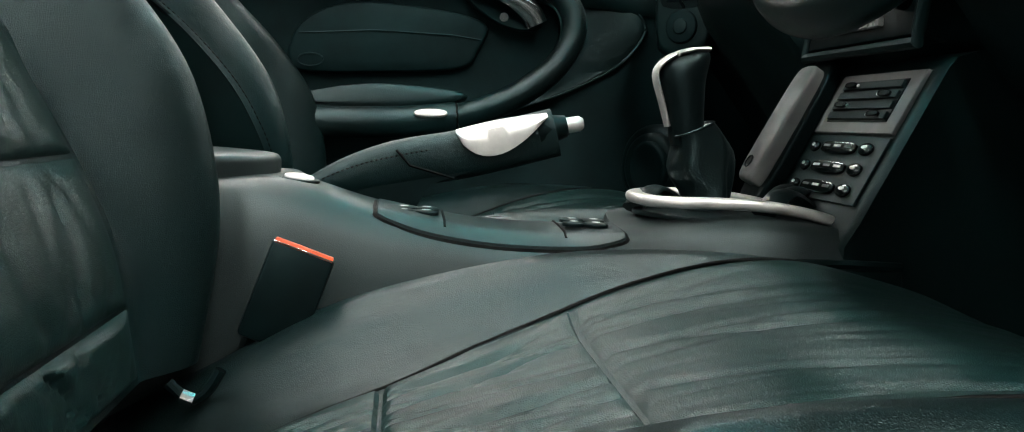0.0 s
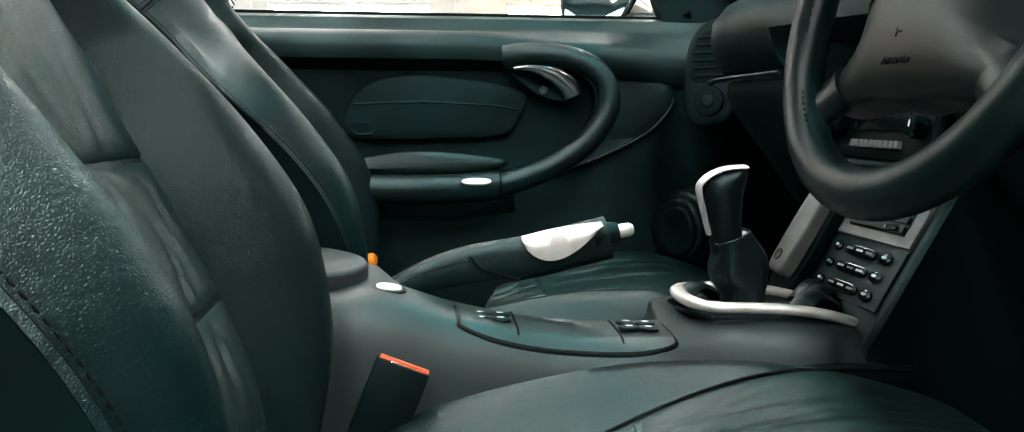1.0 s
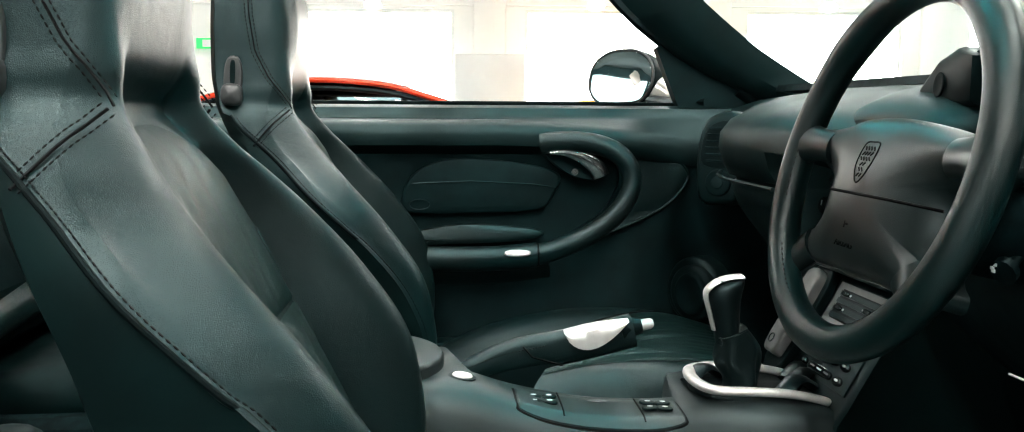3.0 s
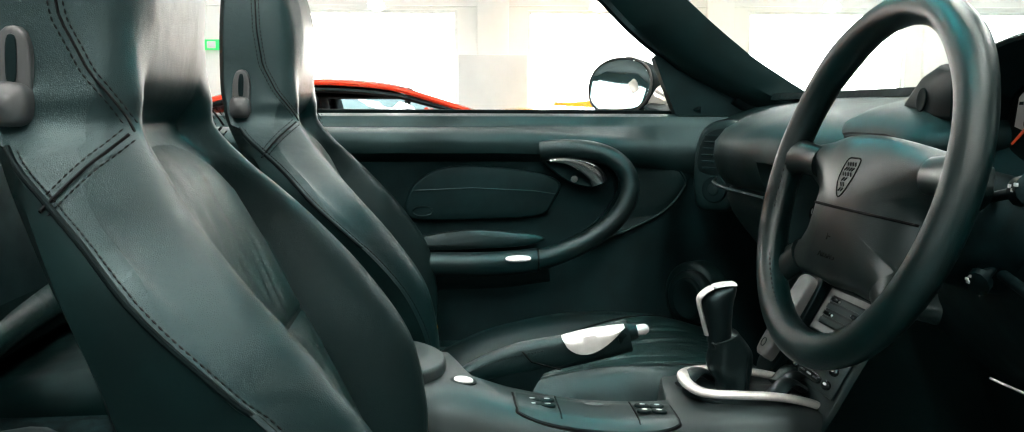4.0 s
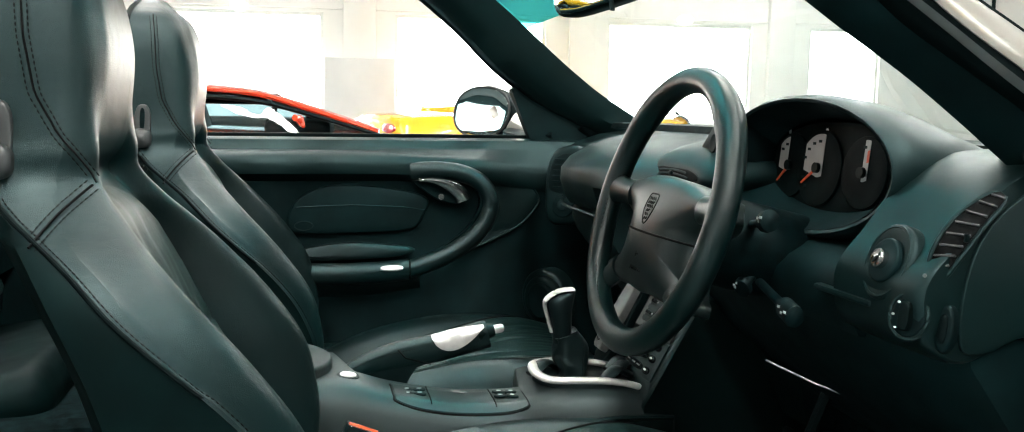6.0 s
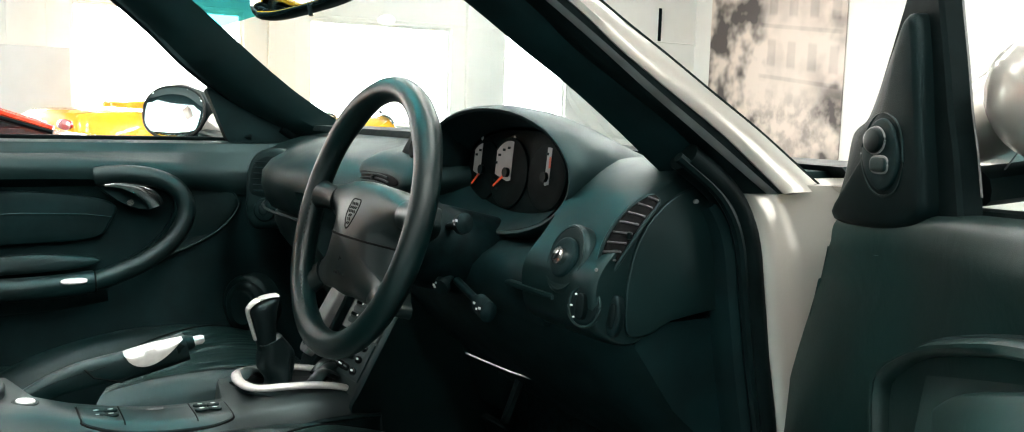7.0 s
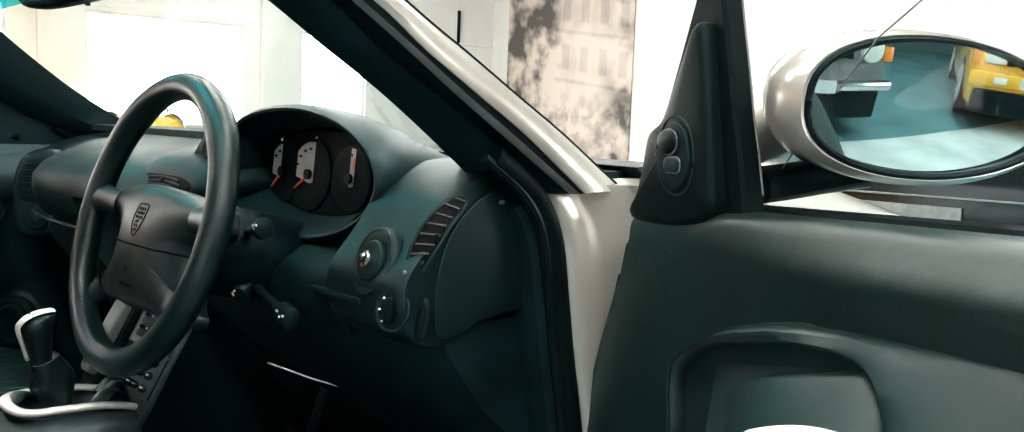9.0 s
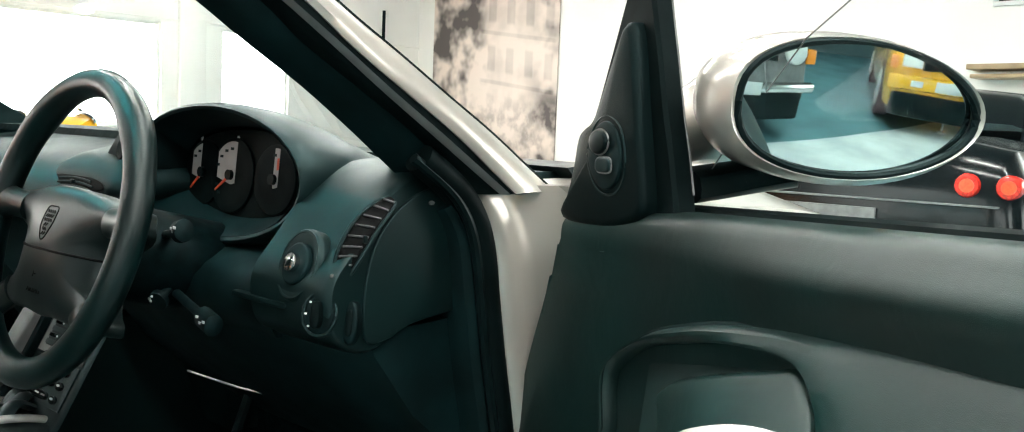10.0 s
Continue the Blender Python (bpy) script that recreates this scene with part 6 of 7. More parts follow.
part("pod", loft([[(x + dx, y, z) for y, z in ((-0.105 - g, 0.872 + g), (-0.112 - g, 0.896 - g), (-0.150, 0.924 - g), (-0.185, 0.936 - g), (-0.215, 0.925), (-0.215, 0.872 + g))] for x, dx, g in ((0.436, 0.0, 0.006), (0.439, 0.0, 0.002), (0.446, 0.0, 0.0), (0.50, 0.0, 0.0), (0.56, 0.0, 0.008))]), BLACK, dash, "dark wedge-shaped end of the binnacle hood", smooth=50)
part("pod_lens", plate(oval(0.010, 0.014, 20), axes((0.4355, -0.158, 0.896), (0, -1, 0), (0.1, 0, 1)), 0.002, -0.001, 0.0008), RUBBER, dash, "small dark lens")

# passenger's corner vent
cm = axes((0.428, 0.548, 0.785), (0.72, -0.70, 0), (0.05, 0.05, 1))
cv = part("corner_vent", plate(smooth_outline([(-0.046, -0.085), (0.0, -0.098), (0.04, -0.08), (0.047, 0.0), (0.046, 0.06), (0.02, 0.082), (-0.03, 0.07), (-0.052, 0.02)], 5), cm @ Matrix.Translation((0, 0, -0.05)), 0.06, 0.002, 0.012), TRIM, dash, "upright corner air vent")
part("opening", plate(smooth_outline([(-0.035, -0.022), (0.033, -0.022), (0.036, 0.03), (0.022, 0.062), (-0.022, 0.055), (-0.04, 0.02)], 4), cm @ Matrix.Translation((0, 0, 0.0105)), 0.002, 0, 0.001), BLACK, cv)
for k in range(6):
    part("slat", rbox(cm @ V((-0.001, -0.014 + 0.0125 * k, 0.013)), (0.064 - 0.004 * abs(k - 2), 0.004, 0.007), 0.001, cm.to_3x3().to_4x4()), TRIM_DARK, cv)
part("speaker_grille", plate(oval(0.026, 0.026), cm @ Matrix.Translation((-0.002, -0.055, 0.010)), 0.006, 0.002, 0.003), TRIM_DARK, cv, "round tweeter grille")
part("grille_cap", plate(oval(0.012, 0.012), cm @ Matrix.Translation((-0.002, -0.055, 0.0165)), 0.003, 0.001, 0.002), TRIM, cv)
part("dash_strip", tube([(0.350 + 0.10 * min(1, max(0, (y - 0.26) / 0.32)) ** 2, y, 0.756) for y in (0.5, 0.42, 0.34, 0.26, 0.1)], 0.003, 0.003, n=6), TRIM, dash, "thin trim line")

# pedals
pd = thing("clutch_pedal", "dark pedal with a bright edge in the footwell", "pedal", (0.55, -0.2, 0.45))
part("arm", tube([(0.62, -0.25, 0.62), (0.58, -0.25, 0.52), (0.56, -0.25, 0.47)], 0.009, n=8), BLACK, pd)
part("pad", rbox((0.55, -0.25, 0.455), (0.012, 0.07, 0.05), 0.004, (0, -25, 0)), RUBBER, pd)
rod = thing("column_lever", "thin bright steel lever under the column", "lever", (0.5, -0.25, 0.55))
part("rod", tube([(0.52, -0.19, 0.572), (0.535, -0.30, 0.568), (0.55, -0.42, 0.572)], 0.0016, n=6), SATIN, rod)
part("knob", rbox((0.548, -0.435, 0.576), (0.010, 0.008, 0.018), 0.003), BLACK, rod)

# ---- steering wheel ----
WC, WT, WR = V((0.2775, -0.3284, 0.8171)), radians(16.1), 0.170
sw = thing("steering_wheel", "black leather four-spoke steering wheel with an airbag hub", "steering wheel", WC)
wm = axes(WC, (0, -1, 0), (math.sin(WT), 0, math.cos(WT)))


def wp(x, y, z=0.0):
    return wm @ V((x, y, z))


bump = lambda s: 0.0168 + 0.0016 * math.exp(-((abs(s - 0.25) - 0.12) / 0.035) ** 2) + 0.0012 * math.exp(-((s - 0.75) / 0.06) ** 2)
part("rim", tube([wp(WR * math.cos(2 * math.pi * k / 96), WR * math.sin(2 * math.pi * k / 96)) for k in range(96)], bump, n=20, closed=True, up=tuple(wm.to_3x3() @ V((0, 0, 1)))), WHEEL_LEATHER, sw, "thick black leather rim")
for a0, a1 in ((-22, 2), (178, 202), (218, 252), (288, 322)):
    path = [wp((WR - 0.0135) * math.cos(radians(a)), (WR - 0.0135) * math.sin(radians(a)), 0.0095) for a in range(a0, a1, 4)]
    part("stitching", stitches(path, 0.0011, 0.004, 0.003, (0, 0, 0)), THREAD, sw)
half = [(0.04, 0.0445), (0.087, 0.040), (0.126, 0.034), (0.150, 0.030), (0.156, 0.012), (0.140, -0.001), (0.120, -0.010), (0.107, -0.022), (0.102, -0.038), (0.103, -0.056), (0.111, -0.072), (0.126, -0.083), (0.141, -0.092), (0.134, -0.104), (0.108, -0.106), (0.07, -0.105), (0.035, -0.103)]
pad = smooth_outline([(0, 0.046)] + half + [(0, -0.1055)] + [(-x, y) for x, y in reversed(half)], 4)
rings = []
for f, z in ((1.0, -0.03), (1.0, -0.007), (0.985, -0.003), (0.95, 0.0), (0.90, 0.0022), (0.82, 0.0044), (0.70, 0.0064), (0.52, 0.0082), (0.32, 0.0094), (0.12, 0.0100), (0.01, 0.0101)):
    blend = min(1, (1 - f) * 2.2)
    ring = []
    for x, y in pad:
        a = math.atan2(y + 0.03, x)
        r = math.hypot(x, y + 0.03) * (1 - blend) + blend / math.sqrt((math.cos(a) / 0.100) ** 2 + (math.sin(a) / 0.078) ** 2)
        hx, hy = f * r * math.cos(a), f * r * math.sin(a) - 0.03
        ridge = 0.85 * math.exp(-((hy - 0.022) / 0.020) ** 2) + 0.75 * math.exp(-((hy + 0.094) / 0.020) ** 2)
        dip = 0.017 * min(1, max(0, (abs(hx) - 0.045) / 0.055)) ** 1.3 * (1 - ridge) + 0.004 * min(1, max(0, (-0.055 - hy) / 0.05)) ** 1.3
        ring.append(tuple(wp(hx, hy, z - dip * min(1, f * 1.4) + 0.004 * math.exp(-((hx / 0.035) ** 2 + ((hy + 0.012) / 0.03) ** 2)))))
    rings.append(ring)
pad_mesh = loft(rings)
skin = BVHTree.FromBMesh(pad_mesh)


def on_pad(x, y, lift=0.0):
    """The point of the airbag cover's face over x, y of the wheel's plane."""
    p = skin.ray_cast(wp(x, y, 0.1), -(wm.to_3x3() @ V((0, 0, 1))))[0]
    return (p if p else wp(x, y, -0.01)) + (wm.to_3x3() @ V((0, 0, 1))) * lift


hub = part("airbag_cover", pad_mesh, HUB_LEATHER, sw, "padded airbag cover")
part("cover_joint", tube([on_pad(x, -0.031 + 0.2 * x * x, 0.0002) for x in [k / 100 for k in range(-10, 11)]], 0.0015, n=6), THREAD, hub, "cover joint")
for sx in (-1, 1):
    part("spoke", tube(spline([wp(sx * 0.108, 0.014, -0.009), wp(sx * 0.130, 0.015, -0.006), wp(sx * 0.150, 0.015, -0.003), wp(sx * 0.168, 0.014, 0.0)], 5), lambda s: 0.017 + 0.012 * s ** 3, lambda s: 0.0115 + 0.003 * s ** 3, n=16, up=tuple(wm.to_3x3() @ V((0, 0, 1)))), HUB_LEATHER, sw, "upper spoke")
    part("spoke", tube(spline([wp(sx * 0.092, -0.088, -0.012), wp(sx * 0.107, -0.101, -0.011), wp(sx * 0.120, -0.112, -0.008), wp(sx * 0.130, -0.120, -0.003)], 5), lambda s: 0.021 - 0.003 * math.sin(s * math.pi), lambda s: 0.012 - 0.002 * s, n=14, up=tuple(wm.to_3x3() @ V((0, 0, 1)))), HUB_LEATHER, sw, "lower spoke")
    part("spoke_joint", tube([on_pad(sx * (0.112 + 0.008 * k / 6), 0.002 + 0.033 * k / 6, 0.0002) for k in range(7)], 0.0012, n=5), THREAD, sw)
# shield emblem as a plain relief, and the hub lettering
sh = smooth_outline([(-0.0125, 0.017), (0, 0.019), (0.0125, 0.017), (0.0135, 0.0), (0.008, -0.014), (0, -0.021), (-0.008, -0.014), (-0.0135, 0.0)], 4)
part("shield", tube([on_pad(0.002 + x, y) for x, y in sh], 0.0009, n=6, closed=True), THREAD, hub, "embossed shield emblem")
for row in range(6):
    for x in (-0.0075, -0.0025, 0.0025, 0.0075):
        y = 0.0125 - 0.0052 * row
        if abs(x) < 0.0115 - 0.0017 * row:
            part("shield_relief", tube([on_pad(0.002 + x + 0.0016 * d, y + 0.0016 * d * (1 if (row + round(x * 1000)) % 2 else -1)) for d in (-1, 0, 1)], 0.0009, n=5), THREAD, hub)


def lettering(text, size, m, mat, parent, name="lettering"):
    cu = bpy.data.curves.new(name, "FONT")
    cu.body, cu.size, cu.extrude, cu.align_x, cu.align_y = text, size, 0.0004, "CENTER", "CENTER"
    tmp = bpy.data.objects.new(name, cu)
    scene.collection.objects.link(tmp)
    dg = bpy.context.evaluated_depsgraph_get()
    me = bpy.data.meshes.new_from_object(tmp.evaluated_get(dg))
    bpy.data.objects.remove(tmp)
    bm = bmesh.new()
    bm.from_mesh(me)
    bmesh.ops.transform(bm, matrix=m, verts=bm.verts)
    return part(name, bm, mat, parent, smooth=0)


lettering("AIRBAG", 0.010, Matrix.Translation(on_pad(0, -0.078, -0.0001) - wp(0, -0.078)) @ wm @ Matrix.Translation((0, -0.078, 0)), THREAD, hub)
part("horn_symbol", rbox(on_pad(0, -0.060), (0.007, 0.0014, 0.001), 0.0003, wm.to_3x3().to_4x4()), THREAD, hub)
part("horn_symbol", rbox(on_pad(-0.003, -0.060), (0.0014, 0.007, 0.001), 0.0003, wm.to_3x3().to_4x4()), THREAD, hub)

col = thing("steering_column", "black steering column shroud with two stalks", "steering column", (0.40, -0.337, 0.76))
part("shroud", loft([[V((x, -0.337, z)) + V((0, w * math.cos(a), h * math.sin(a))) for a in [2 * math.pi * k / 28 for k in range(28)]] for x, z, w, h in ((0.292, 0.793, 0.045, 0.045), (0.31, 0.789, 0.062, 0.056), (0.37, 0.775, 0.066, 0.06), (0.50, 0.745, 0.07, 0.06))]), MATTE, col)
for (a, b), nm in ((((0.375, -0.395, 0.806), (0.352, -0.475, 0.820)), "stalk"), (((0.385, -0.385, 0.742), (0.362, -0.398, 0.727)), "stalk"), (((0.385, -0.40, 0.735), (0.365, -0.515, 0.718)), "stalk")):
    a, b = V(a), V(b)
    s = part(nm, tube([a, a.lerp(b, 0.6), a.lerp(b, 0.75), b, b + (b - a) * 0.04], lambda s: 0.006 + 0.005 * (s > 0.45) - 0.008 * (s > 0.97), lambda s: 0.005 + 0.008 * (s > 0.45) - 0.009 * (s > 0.97), n=12), MATTE, col, "black column stalk")
    d = (b - a).normalized()
    for k in range(3):
        part("symbol", rbox(a.lerp(b, 0.8 + 0.08 * k) + V((-0.0108, 0, 0.004 - 0.004 * (k % 2))), (0.0012, 0.005, 0.003), 0.0004), ICON, s)

# ---- passenger's door, closed ----
pdoor = thing("passenger_door", "closed car door with a black leather panel and oval grab handle", "car door", (0, 0.7, 0.3))
pprof = [(0.86, 0.30), (0.87, 0.60), (0.85, 0.80), (0.80, 0.862), (0.745, 0.866), (0.735, 0.872), (0.69, 0.876), (0.677, 0.870), (0.672, 0.856), (0.664, 0.848), (0.632, 0.846), (0.614, 0.836), (0.607, 0.818), (0.612, 0.798), (0.630, 0.788), (0.645, 0.780), (0.650, 0.70), (0.650, 0.60), (0.645, 0.50), (0.63, 0.40), (0.63, 0.30)]
rings = []
for k in range(41):
    x = -0.62 + 1.25 * k / 40
    f = max(0, (x - 0.02) / 0.40)
    ring = []
    for y, z in pprof:
        if y < 0.66 and 0.78 < z < 0.85:  # the padded roll fades out towards the dash
            g = min(1, f) ** 1.5
            y, z = y + (0.645 - y) * g * 0.8, z - 0.035 * g
        ring.append((x, y, z))
    rings.append(ring)
part("door_panel", loft([r[:16] for r in rings], loop=False, caps=False), TRIM, pdoor, "black padded door top")
part("lower_panel", loft([[(x, y + 0.004 * (k == 0), z) for k, (x, y, z) in enumerate(r[14:])] for r in rings], loop=False, caps=False), TRIM_DARK, pdoor, "dark lower door panel")
part("window_strip", rbox((-0.07, 0.722, 0.879), (0.92, 0.022, 0.010), 0.003), RUBBER, pdoor, "black window seal")
dm = axes((0, 0.648, 0), (1, 0, 0), (0, 0, 1))
# large teardrop field behind the handle
tear = spline([(0.08, 0.812, 0), (0.20, 0.814, 0), (0.29, 0.802, 0), (0.35, 0.78, 0), (0.385, 0.745, 0), (0.378, 0.715, 0), (0.34, 0.676, 0), (0.27, 0.640, 0), (0.19, 0.612, 0), (0.09, 0.592, 0)], 8)
tin = spline([(0.08, 0.785, 0), (0.15, 0.79, 0), (0.20, 0.78, 0), (0.235, 0.765, 0), (0.245, 0.74, 0), (0.24, 0.71, 0), (0.215, 0.67, 0), (0.17, 0.635, 0), (0.13, 0.615, 0), (0.09, 0.60, 0)], 8)
part("armrest_field", loft([[dm @ V((o.x, o.y, 0.0)), dm @ V((o.x, o.y, 0.007)), dm @ (o.lerp(i, 0.08) + V((0, 0, 0.010))), dm @ (o.lerp(i, 0.5) + V((0, 0, 0.006))), dm @ (i + V((0, 0, 0.012))), dm @ V((i.x, i.y, 0.0))] for o, i in zip(tear, tin)]), LEATHER, pdoor, "black leather field round the grab handle")
part("field_seam", tube([dm @ V((p.x, p.y, 0.007)) for p in tear], 0.0028, n=6), TRIM, pdoor, "raised rim of the field")
grab = spline([(0.085, 0.618, 0.802), (0.14, 0.606, 0.806), (0.195, 0.594, 0.800), (0.236, 0.582, 0.780), (0.256, 0.574, 0.745), (0.250, 0.568, 0.705), (0.218, 0.564, 0.662), (0.165, 0.562, 0.625), (0.11, 0.562, 0.602), (0.074, 0.563, 0.592)], 6)
part("grab_handle", tube(grab, lambda s: 0.021 - 0.002 * math.sin(s * 3.1), lambda s: 0.017 + 0.004 * s, n=16, up=(0, 1, 0)), LEATHER, pdoor, "curved leather grab handle")
part("armrest", tube(spline([(0.073, 0.563, 0.592), (0.0, 0.562, 0.586), (-0.10, 0.562, 0.585), (-0.25, 0.566, 0.588), (-0.40, 0.575, 0.592)], 5), 0.024, 0.020, n=16, up=(0, 1, 0)), LEATHER, pdoor, "leather armrest")
part("armrest_joint", tube([(0.0735, 0.563 + 0.0245 * math.cos(a) * 1.0, 0.592 + 0.022 * math.sin(a)) for a in [2 * math.pi * k / 20 for k in range(20)]], 0.0016, n=5, closed=True), THREAD, pdoor)
part("lower_lip", tube([(0.10, 0.60, 0.572), (0.0, 0.598, 0.560), (-0.2, 0.60, 0.556), (-0.45, 0.61, 0.56)], 0.03, 0.010, n=10, up=(0, 1, 0)), TRIM, pdoor)
part("pocket_lid", plate(smooth_outline([(-0.36, 0.785), (-0.1, 0.842), (0.05, 0.838), (0.095, 0.826), (0.05, 0.812), (-0.1, 0.806), (-0.36, 0.806)], 5), axes((0, 0.555, -0.198), (1, 0, 0), (0, 0.1, 1)), 0.026, 0.003, 0.01), LEATHER, pdoor, "padded pocket lid")
part("courtesy_lamp", plate(oval(0.025, 0.0062, 24, 2.4), axes((0.034, 0.545, 0.597), (1, 0, 0), (0, 0.55, 1)), 0.006, 0.001, 0.002), WHITE, pdoor, "white oval door lamp")
# speaker cover
spk = smooth_outline([(-0.182, 0.705), (-0.165, 0.738), (-0.12, 0.764), (-0.06, 0.772), (0.03, 0.765), (0.10, 0.752), (0.128, 0.735), (0.115, 0.702), (0.085, 0.671), (-0.04, 0.664), (-0.16, 0.664), (-0.183, 0.68)], 6)
so_ = part("speaker_cover", plate(spk, dm, 0.014, 0.004, 0.006), TRIM_DARK, pdoor, "rounded speaker cover")
part("cover_line", tube([(-0.165, 0.633, 0.723), (-0.05, 0.629, 0.728), (0.07, 0.631, 0.722), (0.118, 0.634, 0.715)], 0.0012, n=5), TRIM, so_)
part("emblem", tube([dm @ V((-0.15 + 0.02 * math.cos(a), 0.682 + 0.010 * math.sin(a), 0.0165)) for a in [2 * math.pi * k / 16 for k in range(16)]], 0.001, n=5, closed=True), TRIM, so_)
# inner release
rl = part("release_bowl", plate(smooth_outline([(0.092, 0.783), (0.13, 0.792), (0.18, 0.785), (0.210, 0.762), (0.212, 0.735), (0.185, 0.729), (0.15, 0.737), (0.12, 0.755)], 5), dm @ Matrix.Translation((0, 0, 0.012)), 0.016, -0.008, 0.004), TRIM_DARK, pdoor, "recess of the door release")
part("release_lever", tube(spline([(0.102, 0.607, 0.784), (0.135, 0.603, 0.784), (0.168, 0.601, 0.774), (0.192, 0.603, 0.757), (0.203, 0.607, 0.738)], 6), lambda s: 0.004 + 0.013 * math.sin(min(1, s * 1.15) * math.pi * 0.55) ** 1.5, 0.0045, n=12, up=(0.15, 1, 0.2)), CHROME, rl, "chrome door release")
part("release_eye", tube([(0.150, 0.604, 0.748), (0.150, 0.598, 0.7475)], 0.007, n=14), CHROME, rl)
# low speaker in the footwell corner
spm = axes((0.39, 0.575, 0.515), (0.55, -0.83, 0), (0, 0, 1))
ls = part("footwell_speaker", plate(oval(0.068, 0.068, 36), spm @ Matrix.Translation((0, 0, -0.03)), 0.045, 0, 0.014), TRIM, pdoor, "round dark speaker housing")
part("speaker_ring", plate(oval(0.053, 0.055, 36), spm @ Matrix.Translation((0.010, 0, 0.010)), 0.022, 0, 0.010), TRIM, ls, "raised inner ring")
part("speaker_ring", plate(oval(0.038, 0.042, 36), spm @ Matrix.Translation((0.016, 0, 0.028)), 0.014, -0.006, 0.006), TRIM_DARK, ls)
# amber lens placed to fit the camera's view, clear of the door panel
part("amber_reflector", plate(oval(0.010, 0.012, 16), axes((-0.131, 0.47, 0.484), (0.9, -0.4, 0), (0, 0, 1)), 0.014, 0.003, 0.004), AMBER, pdoor, "amber lens, set off the door to fit the camera's view")
part("lower_edge", rbox((-0.1, 0.60, 0.41), (0.9, 0.05, 0.02), 0.006), TRIM, pdoor)
# outside mirror
pm = part("outside_mirror", tube(spline([(0.40, 0.80, 0.895), (0.37, 0.83, 0.905), (0.345, 0.86, 0.925), (0.335, 0.90, 0.935), (0.335, 0.955, 0.938), (0.335, 0.985, 0.938)], 6), lambda s: 0.03 + 0.012 * math.sin(min(1, s * 1.25) * math.pi * 0.5) - (0.03 * max(0, (s - 0.8) / 0.2) ** 2), lambda s: 0.018 + 0.055 * math.sin(min(1, s * 1.15) * math.pi * 0.5) - (0.035 * max(0, (s - 0.8) / 0.2) ** 2), n=22, up=(0, 0, 1)), SILVER, pdoor, "silver outside mirror")
mm = axes((0.295, 0.872, 0.937), (0.62, -0.78, 0), (0.05, 0, 1)) @ pose(0, 0, 0, -7, 0, 0)
part("mirror_rim", plate(oval(0.094, 0.068, 36, 2.3), mm @ Matrix.Translation((0, 0, -0.03)), 0.03, 0, 0.006), BLACK, pm)
part("mirror_glass", plate(oval(0.087, 0.061, 36, 2.3), mm @ Matrix.Translation((0, 0, 0.001)), 0.002, 0.002, 0.001), MIRROR, pm, "mirror glass")
part("mirror_edge", tube([mm @ V((x, y, 0.001)) for x, y in oval(0.0905, 0.0645, 36, 2.3)], 0.0028, n=8, closed=True), GREY_DARK, pm, "black mirror edge")
part("mirror_base", tube([(0.44, 0.70, 0.885), (0.38, 0.74, 0.883), (0.36, 0.80, 0.89)], 0.03, 0.010, n=10), BLACK, pdoor)
part("sail_panel", loft([[(0.379, y, 0.866), (0.60, y, 0.866), (0.56, y, 0.885), (0.42, y, 0.948), (0.337, y - 0.01, 1.0), (0.325, y - 0.01, 0.99), (0.352, y, 0.93)] for y in (0.684, 0.715)]), TRIM_DARK, pdoor, "black sail panel", smooth=20)

# ---- driver's door, open ----
ANG = radians(66)
P0 = V((0.60, -0.84, 0))
DR, DN = V((-math.cos(ANG), -math.sin(ANG), 0)), V((-math.sin(ANG), math.cos(ANG), 0))
ddoor = thing("driver_door", "open car door with a black leather panel and silver outside mirror", "car door", P0 + DR * 0.4 + V((0, 0, 0.3)))


def dp(u, z, o=0.0):
    """A point on the open door: u from the hinge, z up, o into the cabin."""
    return P0 + DR * u + V((0, 0, z)) + DN * o


# inner panel, its front edge slanting
dprof = [(0.882, -0.050), (0.887, -0.030), (0.885, -0.008), (0.877, 0.002), (0.86, 0.004), (0.84, 0.002), (0.82, 0.0), (0.76, -0.004), (0.70, -0.002), (0.60, 0.0), (0.50, 0.0), (0.36, -0.01), (0.34, -0.05), (0.34, -0.14), (0.5, -0.19), (0.70, -0.20), (0.82, -0.17), (0.866, -0.12), (0.872, -0.085)]
dprof = smooth_outline(dprof, 3)
rings = []
for k in range(25):
    s = k / 24
    ring = []
    for z, o in dprof:
        u0 = -0.045 - 0.09 * min(1, max(0, (0.86 - z) / 0.22)) ** 0.9 + (0.06 if o < -0.06 else 0)
        rise = -0.018 + 0.052 * s if z > 0.8 else 0
        top = -0.012 * (1 - min(1, s / 0.16)) if z > 0.84 else 0
        swell = min(1, max(0, (s - 0.12) / 0.3))
        roll = 0.020 * swell * swell * (3 - 2 * swell) * math.exp(-((z - 0.846) / (0.022 if z > 0.846 else 0.034)) ** 2) if o > -0.03 else 0
        ring.append(dp(u0 + (1.12 - u0) * s, z + rise + top, o + roll))
    rings.append(ring)
part("door_panel", loft(rings), DOOR_LEATHER, ddoor, "black leather door panel")
